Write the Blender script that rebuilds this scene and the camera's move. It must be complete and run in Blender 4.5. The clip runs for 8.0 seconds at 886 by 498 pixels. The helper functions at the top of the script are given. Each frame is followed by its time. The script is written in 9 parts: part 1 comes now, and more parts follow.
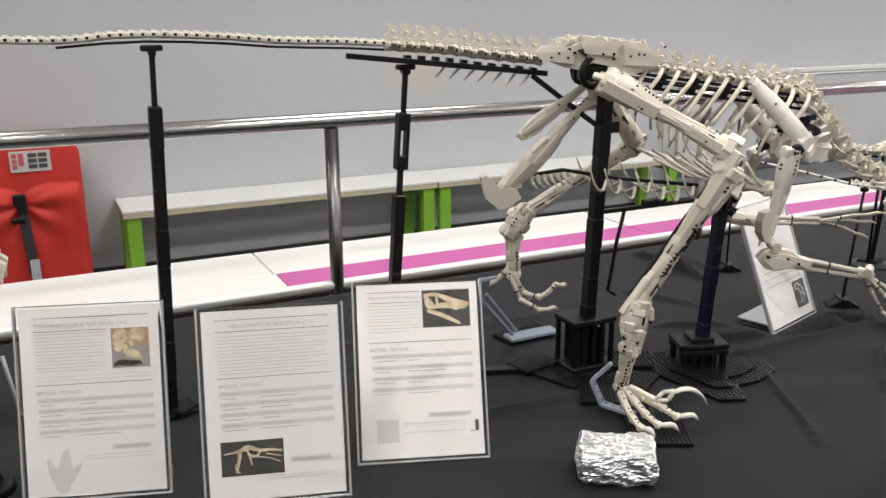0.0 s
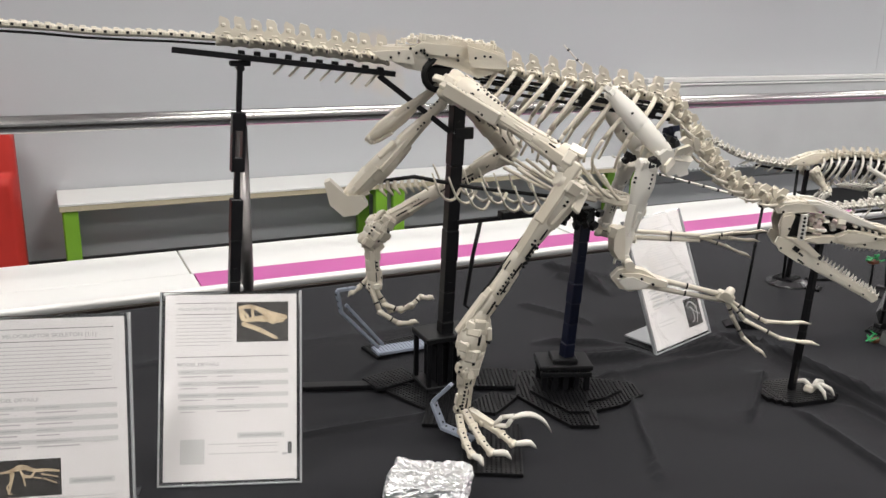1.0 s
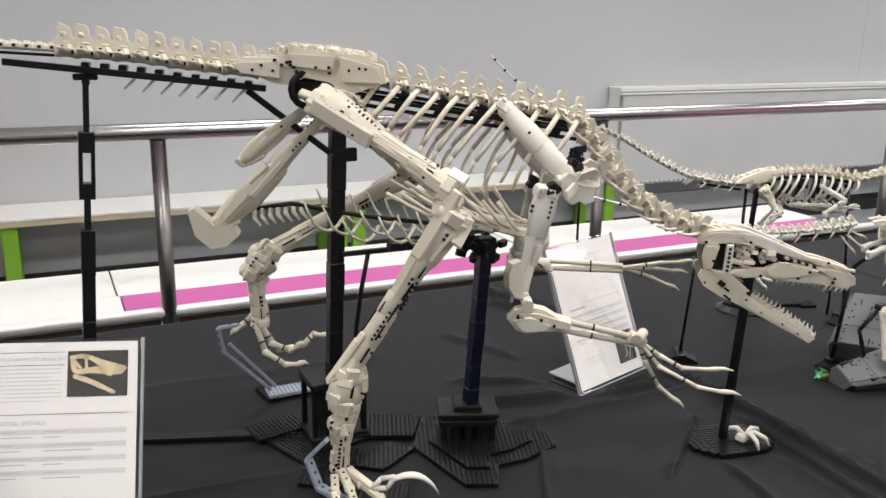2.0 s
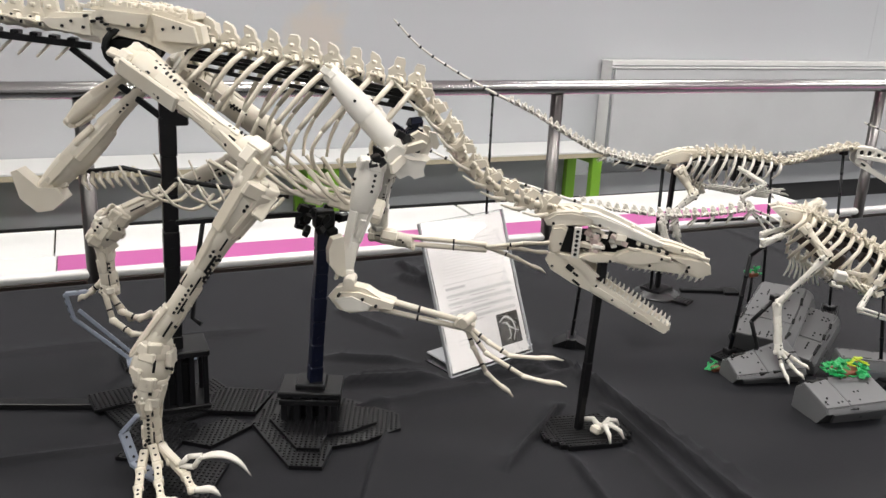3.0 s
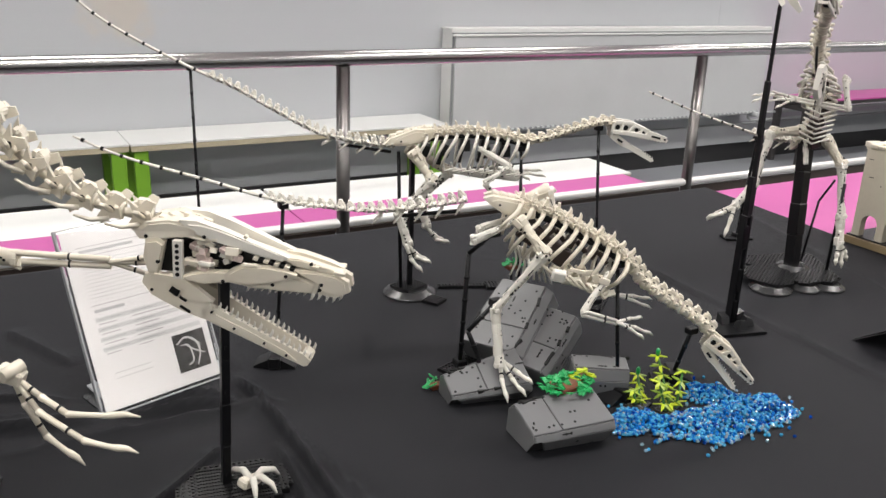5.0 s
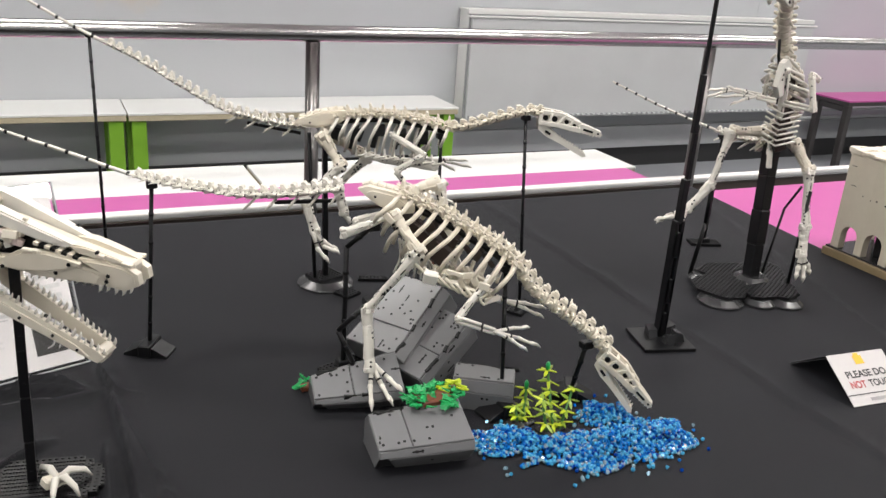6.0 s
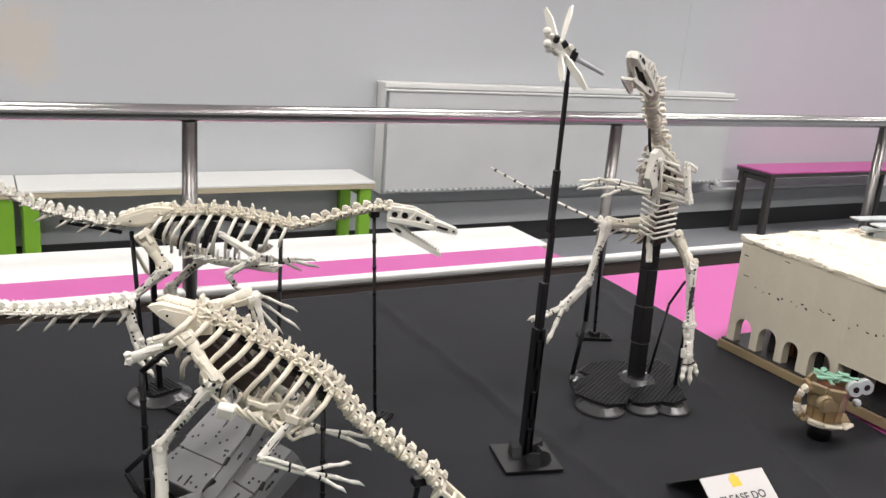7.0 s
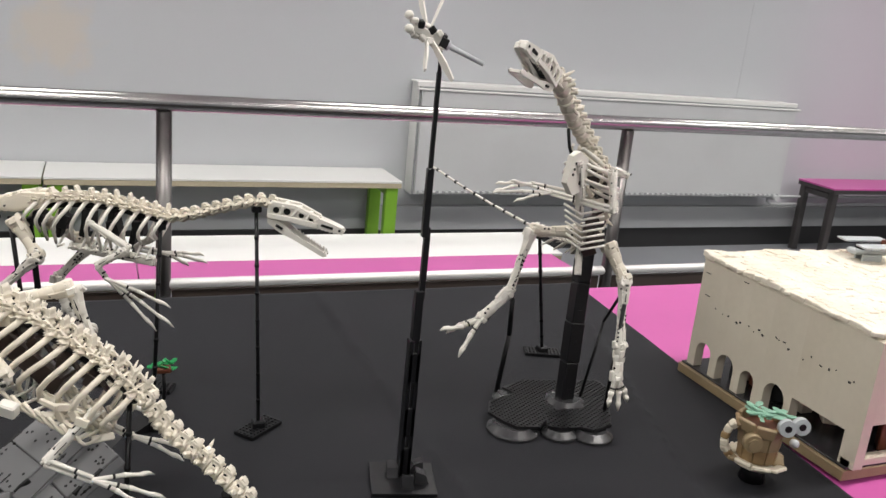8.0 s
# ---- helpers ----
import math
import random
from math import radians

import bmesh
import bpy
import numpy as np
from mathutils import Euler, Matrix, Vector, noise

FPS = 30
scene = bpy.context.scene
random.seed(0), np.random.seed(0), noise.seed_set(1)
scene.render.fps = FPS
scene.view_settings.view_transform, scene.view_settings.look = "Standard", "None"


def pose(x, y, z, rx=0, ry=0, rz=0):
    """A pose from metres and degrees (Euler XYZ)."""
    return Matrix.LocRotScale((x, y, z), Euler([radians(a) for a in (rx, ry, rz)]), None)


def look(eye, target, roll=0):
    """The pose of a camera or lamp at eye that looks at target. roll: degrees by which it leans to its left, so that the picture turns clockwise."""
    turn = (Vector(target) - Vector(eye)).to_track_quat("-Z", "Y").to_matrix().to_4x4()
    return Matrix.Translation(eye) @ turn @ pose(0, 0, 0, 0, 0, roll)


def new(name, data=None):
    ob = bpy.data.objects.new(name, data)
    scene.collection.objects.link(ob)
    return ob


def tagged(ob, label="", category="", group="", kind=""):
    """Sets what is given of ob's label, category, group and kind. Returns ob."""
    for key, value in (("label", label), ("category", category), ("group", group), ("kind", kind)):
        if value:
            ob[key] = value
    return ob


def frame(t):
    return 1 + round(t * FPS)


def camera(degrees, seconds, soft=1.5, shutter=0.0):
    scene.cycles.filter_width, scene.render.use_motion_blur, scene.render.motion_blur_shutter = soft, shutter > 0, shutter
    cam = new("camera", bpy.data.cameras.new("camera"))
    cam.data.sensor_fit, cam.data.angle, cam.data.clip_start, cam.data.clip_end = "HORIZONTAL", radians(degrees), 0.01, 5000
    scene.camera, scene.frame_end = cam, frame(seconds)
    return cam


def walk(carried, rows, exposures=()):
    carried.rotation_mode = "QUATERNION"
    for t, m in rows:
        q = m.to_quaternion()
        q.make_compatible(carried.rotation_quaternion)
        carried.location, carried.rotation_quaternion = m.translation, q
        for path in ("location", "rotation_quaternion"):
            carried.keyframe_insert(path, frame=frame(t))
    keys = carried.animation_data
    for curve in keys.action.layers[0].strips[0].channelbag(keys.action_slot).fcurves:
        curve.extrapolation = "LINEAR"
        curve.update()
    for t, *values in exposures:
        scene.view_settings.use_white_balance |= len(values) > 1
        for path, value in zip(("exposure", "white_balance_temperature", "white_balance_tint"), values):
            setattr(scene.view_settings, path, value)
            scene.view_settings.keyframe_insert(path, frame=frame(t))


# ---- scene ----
cam = camera(54.8, 8.0)
PATH = [
    (0, (0.121, 0.018, 1.354), (0.957, 1.754, 0.820), -0.4),
    (0.2, (0.195, 0.009, 1.361), (0.966, 1.782, 0.851), 0.3),
    (0.5, (0.308, -0.023, 1.359), (1.049, 1.760, 0.837), 0.8),
    (0.8, (0.381, -0.032, 1.352), (1.165, 1.728, 0.816), 0.8),
    (1, (0.439, -0.025, 1.351), (1.263, 1.717, 0.814), 1.1),
    (1.2, (0.497, 0.001, 1.344), (1.343, 1.738, 0.826), 1.2),
    (2.3, (0.779, 0.062, 1.358), (1.587, 1.814, 0.830), 0.7),
    (2.5, (0.850, 0.046, 1.360), (1.618, 1.808, 0.806), 1.4),
    (2.8, (0.950, 0.020, 1.356), (1.706, 1.780, 0.781), 2.0),
    (3, (1.004, -0.008, 1.352), (1.763, 1.745, 0.761), 2.5),
    (3.2, (1.062, -0.032, 1.351), (1.817, 1.719, 0.749), 2.1),
    (3.5, (1.129, -0.037, 1.348), (1.938, 1.691, 0.750), 1.4),
    (4, (1.250, 0.007, 1.326), (2.088, 1.714, 0.707), 1.0),
    (4.2, (1.314, 0.045, 1.331), (2.179, 1.738, 0.710), 1.5),
    (4.5, (1.379, 0.063, 1.336), (2.314, 1.715, 0.707), 2.2),
    (4.7, (1.420, 0.072, 1.338), (2.389, 1.702, 0.701), 1.8),
    (5.8, (1.748, 0.057, 1.336), (2.558, 1.754, 0.655), 4.4),
    (6, (1.806, 0.045, 1.334), (2.632, 1.731, 0.644), 4.2),
    (6.2, (1.860, 0.060, 1.331), (2.731, 1.732, 0.662), 4.7),
    (6.5, (1.934, 0.077, 1.339), (2.829, 1.750, 0.706), 5.5),
    (6.8, (2.007, 0.114, 1.356), (2.915, 1.801, 0.782), 5.7),
    (7, (2.056, 0.119, 1.370), (2.991, 1.802, 0.829), 4.6),
    (7.2, (2.111, 0.132, 1.370), (3.037, 1.818, 0.823), 3.5),
    (7.5, (2.211, 0.114, 1.370), (3.076, 1.835, 0.832), 3.8),
    (7.8, (2.341, 0.098, 1.367), (3.125, 1.853, 0.815), 5.0),
    (8, (2.410, 0.071, 1.368), (3.161, 1.841, 0.818), 5.6),
]
EXPOSURES = [(0, -0.08), (1, -0.08), (2.5, 0.0), (3.5, 0.07), (4.5, 0.0), (6, 0.0), (7, 0.05), (7.5, -0.08), (8, -0.16)]
walk(cam, [(t, look(eye, target, roll)) for t, eye, target, roll in PATH], EXPOSURES)

# ---- world, lamps, exposure ----
FLOOR = -0.08          # hall floor; the display cloth lies 0.70 m above it
TOP = 0.62             # upper side of the display cloth
CEIL = 2.95
world = bpy.data.worlds.new("hall_air")
scene.world = world
world.use_nodes = True
world.node_tree.nodes["Background"].inputs[0].default_value = (0.9, 0.95, 1.0, 1)
world.node_tree.nodes["Background"].inputs[1].default_value = 0.05


def ceiling_lamp(x, y, sx, sy, watts):
    data = bpy.data.lights.new("ceiling_lamp_light", "AREA")
    data.shape, data.size, data.size_y, data.energy, data.color = "RECTANGLE", sx, sy, watts, (1.0, 0.97, 0.93)
    data.spread = math.radians(154)
    ob = new("ceiling_lamp_light", data)
    ob.matrix_world = pose(x, y, CEIL - 0.07)
    return ob


LAMPS = [(x, y) for x in (-0.6, 1.8, 4.2, 6.6, 9.0) for y in (-1.6, 0.9, 3.2)]
for lx, ly in LAMPS:
    ceiling_lamp(lx, ly, 1.2, 0.3, 24.5)


# ---- materials ----
def material(name, colour, rough=0.5, metal=0.0, vary=0.08, grain=60.0, bump=0.05, stain=0.0, stain_scale=3.0,
             tint=None, spread=0.0, spec=0.5):
    """A surface with fine grain, a slow stain towards tint and a spread of value from object to object."""
    m = bpy.data.materials.new(name)
    m.use_nodes = True
    nt = m.node_tree
    b = nt.nodes["Principled BSDF"]
    b.inputs["Roughness"].default_value = rough
    b.inputs["Metallic"].default_value = metal
    b.inputs["Specular IOR Level"].default_value = spec
    co = nt.nodes.new("ShaderNodeTexCoord")
    fine = nt.nodes.new("ShaderNodeTexNoise")
    fine.inputs["Scale"].default_value = grain
    fine.inputs["Detail"].default_value = 4
    slow = nt.nodes.new("ShaderNodeTexNoise")
    slow.inputs["Scale"].default_value = stain_scale
    slow.inputs["Detail"].default_value = 3
    nt.links.new(co.outputs["Object"], fine.inputs["Vector"])
    nt.links.new(co.outputs["Object"], slow.inputs["Vector"])
    mix = nt.nodes.new("ShaderNodeMix")
    mix.data_type = "RGBA"
    mix.inputs["A"].default_value = (*colour, 1)
    mix.inputs["B"].default_value = (*(tint or [c * 0.7 for c in colour]), 1)
    ramp = nt.nodes.new("ShaderNodeMapRange")
    ramp.inputs["From Min"].default_value = 0.42
    ramp.inputs["From Max"].default_value = 0.75
    ramp.inputs["To Max"].default_value = stain
    nt.links.new(slow.outputs["Fac"], ramp.inputs["Value"])
    nt.links.new(ramp.outputs["Result"], mix.inputs["Factor"])
    hsv = nt.nodes.new("ShaderNodeHueSaturation")
    value = nt.nodes.new("ShaderNodeMath")
    value.operation = "MULTIPLY_ADD"
    value.inputs[1].default_value = vary
    value.inputs[2].default_value = 1.0 - vary / 2
    nt.links.new(fine.outputs["Fac"], value.inputs[0])
    info = nt.nodes.new("ShaderNodeObjectInfo")
    each = nt.nodes.new("ShaderNodeMath")
    each.operation = "MULTIPLY_ADD"
    each.inputs[1].default_value = spread
    nt.links.new(info.outputs["Random"], each.inputs[0])
    nt.links.new(value.outputs[0], each.inputs[2])
    nt.links.new(each.outputs[0], hsv.inputs["Value"])
    nt.links.new(mix.outputs["Result"], hsv.inputs["Color"])
    nt.links.new(hsv.outputs["Color"], b.inputs["Base Color"])
    if bump:
        bp = nt.nodes.new("ShaderNodeBump")
        bp.inputs["Strength"].default_value = bump
        bp.inputs["Distance"].default_value = 0.002
        nt.links.new(fine.outputs["Fac"], bp.inputs["Height"])
        nt.links.new(bp.outputs["Normal"], b.inputs["Normal"])
    return m


BONE = material("bone_plastic", (0.76, 0.705, 0.60), 0.32, vary=0.05, grain=25, bump=0.0, stain=0.5, stain_scale=9, tint=(0.66, 0.57, 0.42), spread=-0.14)
BONE_W = material("white_plastic", (0.77, 0.74, 0.675), 0.3, vary=0.05, grain=25, bump=0.0, stain=0.35, stain_scale=14, tint=(0.74, 0.69, 0.58), spread=-0.08)
PIN = material("black_pin", (0.006, 0.006, 0.006), 0.45, vary=0.1, spec=0.3)
BLACK = material("black_plastic", (0.006, 0.006, 0.007), 0.36, vary=0.2, grain=120, bump=0.03, spread=0.2, spec=0.3)
NAVY = material("dark_blue_plastic", (0.004, 0.006, 0.020), 0.33, vary=0.2, grain=120, bump=0.03, spec=0.35)
GREY = material("grey_plastic", (0.168, 0.169, 0.174), 0.34, vary=0.08, grain=40, bump=0.02, stain=0.3, stain_scale=8, spread=-0.12)
PALEBLUE = material("pale_grey_blue_plastic", (0.33, 0.37, 0.45), 0.35, vary=0.1, grain=60)
CLOTH = material("black_cloth", (0.0068, 0.0069, 0.0092), 0.7, vary=0.5, grain=900, bump=0.5, stain=0.6, stain_scale=2.2, tint=(0.0105, 0.0106, 0.0138), spec=0.25)
for socket, amount in (("Sheen Weight", 0.05), ("Sheen Roughness", 0.35), ("Sheen Tint", (0.85, 0.88, 1.0, 1.0))):
    CLOTH.node_tree.nodes["Principled BSDF"].inputs[socket].default_value = amount
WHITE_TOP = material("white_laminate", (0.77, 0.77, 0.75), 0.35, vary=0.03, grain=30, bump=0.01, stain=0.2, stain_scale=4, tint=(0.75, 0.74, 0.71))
PINK_TOP = material("pink_laminate", (0.52, 0.10, 0.335), 0.4, vary=0.05, grain=40, bump=0.01, stain=0.2, stain_scale=4)
EDGE = material("pale_wood_edge", (0.50, 0.44, 0.31), 0.5, vary=0.25, grain=80)
BROWN = material("brown_wood_edge", (0.11, 0.075, 0.05), 0.55, vary=0.4, grain=50)
GREEN_LEG = material("green_painted_steel", (0.20, 0.42, 0.035), 0.4, vary=0.08)
DARK_LEG = material("dark_painted_steel", (0.05, 0.045, 0.045), 0.4, vary=0.08)
WALL = material("painted_plaster", (0.503, 0.520, 0.540), 0.75, vary=0.04, grain=90, bump=0.05, stain=0.25, stain_scale=0.7, tint=(0.488, 0.496, 0.504))
# wall colour with the pinkish light from the benches mixed in
LILAC_BOUNCE = material("lilac_bounce_tint", (0.57, 0.525, 0.58), 0.6, vary=0.04, grain=90, bump=0.05)


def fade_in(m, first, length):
    """Fades bounced lilac light into m's colour along x: first is the colour beneath."""
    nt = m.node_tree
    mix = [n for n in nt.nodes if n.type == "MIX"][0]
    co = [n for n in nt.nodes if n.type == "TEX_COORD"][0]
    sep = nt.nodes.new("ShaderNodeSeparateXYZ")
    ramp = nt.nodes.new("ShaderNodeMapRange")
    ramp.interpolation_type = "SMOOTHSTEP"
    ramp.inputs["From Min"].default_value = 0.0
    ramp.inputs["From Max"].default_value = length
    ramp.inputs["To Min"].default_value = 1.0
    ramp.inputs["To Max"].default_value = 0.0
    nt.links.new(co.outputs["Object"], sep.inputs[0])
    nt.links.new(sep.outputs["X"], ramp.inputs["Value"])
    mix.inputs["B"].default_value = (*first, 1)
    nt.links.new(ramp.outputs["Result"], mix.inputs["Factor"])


fade_in(LILAC_BOUNCE, (0.503, 0.520, 0.540), 1.1)
STAIN = material("patched_plaster", (0.555, 0.52, 0.475), 0.75, vary=0.04, grain=90, bump=0.05)
KICK = material("kick_plate_brown", (0.048, 0.034, 0.027), 0.5, vary=0.15, grain=14, bump=0.02, stain=0.3, stain_scale=2)
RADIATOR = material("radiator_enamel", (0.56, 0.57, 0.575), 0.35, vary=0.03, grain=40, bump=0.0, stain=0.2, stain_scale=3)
TRUNK = material("grey_trunking", (0.34, 0.35, 0.36), 0.5, vary=0.05, stain=0.3)
SKIRT = material("black_skirting", (0.02, 0.02, 0.021), 0.45, vary=0.1)
VINYL = material("grey_vinyl_floor", (0.27, 0.28, 0.30), 0.45, vary=0.15, grain=150, stain=0.5, stain_scale=1.5)
CEILING = material("ceiling_tile", (0.75, 0.75, 0.74), 0.9, vary=0.06, grain=120, bump=0.2)
STEEL = material("brushed_steel", (0.50, 0.49, 0.48), 0.24, metal=1.0, vary=0.1, grain=200, bump=0.0, stain=0.2, stain_scale=6)
# the handrail's steel, with the posts' dark reflections put into the base colour
POST_STEEL = material("dark_reflection_steel", (0.20, 0.19, 0.185), 0.30, metal=1.0, vary=0.12, grain=200, bump=0.0, stain=0.3, stain_scale=6)
SATIN = material("satin_steel", (0.80, 0.79, 0.77), 0.5, metal=0.6, vary=0.08, grain=150, stain=0.2, stain_scale=5)
RED = material("red_fabric", (0.55, 0.028, 0.018), 0.6, vary=0.15, grain=300, bump=0.3, stain=0.4, stain_scale=5, tint=(0.42, 0.02, 0.014))
STRAP = material("black_webbing", (0.03, 0.028, 0.028), 0.8, vary=0.3, grain=300, bump=0.3)
PAPER = material("white_paper", (0.565, 0.54, 0.535), 0.6, vary=0.02, grain=40, bump=0.0, stain=0.15)
INK = material("grey_ink", (0.34, 0.33, 0.33), 0.7, vary=0.1)
INK_DARK = material("dark_ink", (0.06, 0.06, 0.06), 0.7, vary=0.1)
INK_PALE = material("pale_grey_ink", (0.43, 0.42, 0.415), 0.7, vary=0.06, grain=20)
INK_RED = material("red_ink", (0.50, 0.10, 0.10), 0.7, vary=0.1)
PHOTO = material("dark_photo_print", (0.025, 0.022, 0.02), 0.5, vary=0.4, grain=30)
PHOTO_TAN = material("tan_photo_print", (0.30, 0.20, 0.12), 0.5, vary=0.4, grain=30, stain=0.5, stain_scale=20)
PHOTO_GREY = material("grey_photo_print", (0.22, 0.20, 0.19), 0.5, vary=0.3, grain=30)
YELLOW = material("yellow_print", (0.75, 0.45, 0.03), 0.5, vary=0.05)
FOIL = material("crumpled_foil", (0.86, 0.86, 0.87), 0.34, metal=1.0, vary=0.1, grain=90, bump=0.2)
LEAF = material("green_plastic_leaf", (0.012, 0.27, 0.075), 0.35, vary=0.1, spread=0.3)
LIME = material("lime_plastic_leaf", (0.42, 0.52, 0.025), 0.35, vary=0.1, spread=0.2)
DISC = material("dark_grey_plastic", (0.030, 0.030, 0.032), 0.26, vary=0.1, grain=60)
SOIL = material("reddish_brown_plastic", (0.16, 0.05, 0.025), 0.4, vary=0.1)
CREAM = material("cream_brick", (0.64, 0.585, 0.475), 0.5, vary=0.10, grain=70, bump=0.05, stain=0.4, stain_scale=5, tint=(0.52, 0.45, 0.33))
TAN = material("tan_brick", (0.27, 0.20, 0.112), 0.5, vary=0.2, grain=60, stain=0.4, stain_scale=12)
SAGE = material("sage_green_plastic", (0.20, 0.38, 0.28), 0.4, vary=0.1)
EYE_GREY = material("pale_grey_disc", (0.42, 0.45, 0.46), 0.35, vary=0.1)


def clear(name, colour, rough=0.02, ior=1.49, share=1.0):
    m = bpy.data.materials.new(name)
    m.use_nodes = True
    b = m.node_tree.nodes["Principled BSDF"]
    b.inputs["Base Color"].default_value = (*colour, 1)
    b.inputs["Roughness"].default_value = rough
    b.inputs["IOR"].default_value = ior
    b.inputs["Transmission Weight"].default_value = share
    return m


ACRYLIC = clear("clear_acrylic", (0.97, 0.98, 0.98))
ACRYLIC_EDGE = clear("acrylic_cut_edge", (0.46, 0.47, 0.48), 0.25, 1.49, 0.2)
GEM_BLUE = clear("blue_clear_stud", (0.012, 0.24, 0.74), 0.05, 1.5, 0.5)
GEM_PALE = clear("pale_blue_clear_stud", (0.11, 0.56, 0.90), 0.05, 1.5, 0.5)
GEM_CLEAR = clear("colourless_stud", (0.55, 0.78, 0.88), 0.05, 1.5, 0.7)
GEM_DEEP = clear("deep_blue_stud", (0.004, 0.08, 0.48), 0.05, 1.5, 0.5)


def glow(name, colour, strength):
    m = bpy.data.materials.new(name)
    m.use_nodes = True
    b = m.node_tree.nodes["Principled BSDF"]
    b.inputs["Emission Color"].default_value = (*colour, 1)
    b.inputs["Emission Strength"].default_value = strength
    return m


DIFFUSER = glow("lamp_diffuser", (1.0, 0.97, 0.93), 6.0)


# ---- mesh tools ----
def V(p):
    return Vector(p)


def along(a, b, up=(0, 0, 1)):
    """A frame at a whose z axis points to b and whose y axis leans to up."""
    a, b = V(a), V(b)
    z = (b - a).normalized()
    u = V(up)
    if abs(z.dot(u)) > 0.98:
        u = V((1, 0, 0)) if abs(z.x) < 0.9 else V((0, 1, 0))
    x = u.cross(z).normalized()
    y = z.cross(x)
    m = Matrix((x, y, z)).transposed().to_4x4()
    m.translation = a
    return m


def smooth_path(pts, n):
    """n points at even steps along a smooth line through pts."""
    pts = [V(p) for p in pts]
    ext = [pts[0] * 2 - pts[1], *pts, pts[-1] * 2 - pts[-2]]
    fine = []
    for i in range(1, len(ext) - 2):
        p0, p1, p2, p3 = ext[i - 1:i + 3]
        for k in range(16):
            t = k / 16
            fine.append(0.5 * (2 * p1 + (p2 - p0) * t + (2 * p0 - 5 * p1 + 4 * p2 - p3) * t * t + (3 * p1 - p0 - 3 * p2 + p3) * t ** 3))
    fine.append(pts[-1])
    run = [0.0]
    for p, q in zip(fine, fine[1:]):
        run.append(run[-1] + (q - p).length)
    out, j = [], 0
    for i in range(n):
        want = run[-1] * i / (n - 1)
        while j < len(fine) - 2 and run[j + 1] < want:
            j += 1
        f = (want - run[j]) / max(run[j + 1] - run[j], 1e-9)
        out.append(fine[j].lerp(fine[j + 1], f))
    return out


class Geo:
    """Gathers simple solids into one mesh."""

    def __init__(self):
        self.v, self.f, self.mi, self.sm = [], [], [], []

    def add(self, verts, faces, mi=0, smooth=False):
        n = len(self.v)
        self.v += [tuple(p) for p in verts]
        self.f += [tuple(i + n for i in f) for f in faces]
        self.mi += [mi] * len(faces)
        self.sm += [smooth] * len(faces)
        return self

    def box(self, m, dx, dy, dz, c=None, mi=0):
        """A box with chamfered edges, centred on m."""
        c = min(dx, dy, dz) * 0.12 if c is None else c
        hx, hy, hz = dx / 2, dy / 2, dz / 2
        if c <= 0:
            vs = [(sx * hx, sy * hy, sz * hz) for sx in (-1, 1) for sy in (-1, 1) for sz in (-1, 1)]
            fs = [(0, 1, 3, 2), (4, 6, 7, 5), (0, 4, 5, 1), (2, 3, 7, 6), (0, 2, 6, 4), (1, 5, 7, 3)]
            return self.add([m @ V(p) for p in vs], fs, mi)
        vs, at = [], {}
        for sx in (-1, 1):
            for sy in (-1, 1):
                for sz in (-1, 1):
                    for ax in range(3):
                        p = [sx * (hx - c), sy * (hy - c), sz * (hz - c)]
                        p[ax] = (sx * hx, sy * hy, sz * hz)[ax]
                        at[sx, sy, sz, ax] = len(vs)
                        vs.append(m @ V(p))
        fs = []
        for ax in range(3):
            o1, o2 = [i for i in range(3) if i != ax]
            for s in (-1, 1):
                loop = []
                for a, b in ((-1, -1), (1, -1), (1, 1), (-1, 1)):
                    k = [0, 0, 0]
                    k[ax], k[o1], k[o2] = s, a, b
                    loop.append(at[(*k, ax)])
                fs.append(loop if (s > 0) == (ax != 1) else loop[::-1])
            for a in (-1, 1):
                for b in (-1, 1):
                    k1, k2 = [0, 0, 0], [0, 0, 0]
                    k1[ax], k2[ax] = -1, 1
                    k1[o1] = k2[o1] = a
                    k1[o2] = k2[o2] = b
                    quad = [at[(*k1, o1)], at[(*k2, o1)], at[(*k2, o2)], at[(*k1, o2)]]
                    fs.append(quad if (a * b > 0) == (ax != 1) else quad[::-1])
        for sx in (-1, 1):
            for sy in (-1, 1):
                for sz in (-1, 1):
                    tri = [at[sx, sy, sz, 0], at[sx, sy, sz, 1], at[sx, sy, sz, 2]]
                    fs.append(tri if sx * sy * sz > 0 else tri[::-1])
        return self.add(vs, fs, mi)

    def tube(self, pts, radii, n=8, mi=0, flat=1.0):
        """A round bar through pts; radii one number or one a point."""
        pts = [V(p) for p in pts]
        if not hasattr(radii, "__len__"):
            radii = [radii] * len(pts)
        vs, fs, x = [], [], None
        for i, p in enumerate(pts):
            d = (pts[min(i + 1, len(pts) - 1)] - pts[max(i - 1, 0)]).normalized()
            if x is None:
                x = V((0, 0, 1)).cross(d) if abs(d.z) < 0.95 else V((1, 0, 0)).cross(d)
            x = (x - d * x.dot(d)).normalized()
            y = d.cross(x)
            for k in range(n):
                a = 2 * math.pi * k / n
                vs.append(p + radii[i] * (math.cos(a) * x + flat * math.sin(a) * y))
        for i in range(len(pts) - 1):
            for k in range(n):
                fs.append((i * n + k, i * n + (k + 1) % n, (i + 1) * n + (k + 1) % n, (i + 1) * n + k))
        self.add(vs, fs, mi, True)
        self.f += [tuple(len(self.v) - len(vs) + k for k in range(n))[::-1], tuple(len(self.v) - n + k for k in range(n))]
        self.mi += [mi, mi]
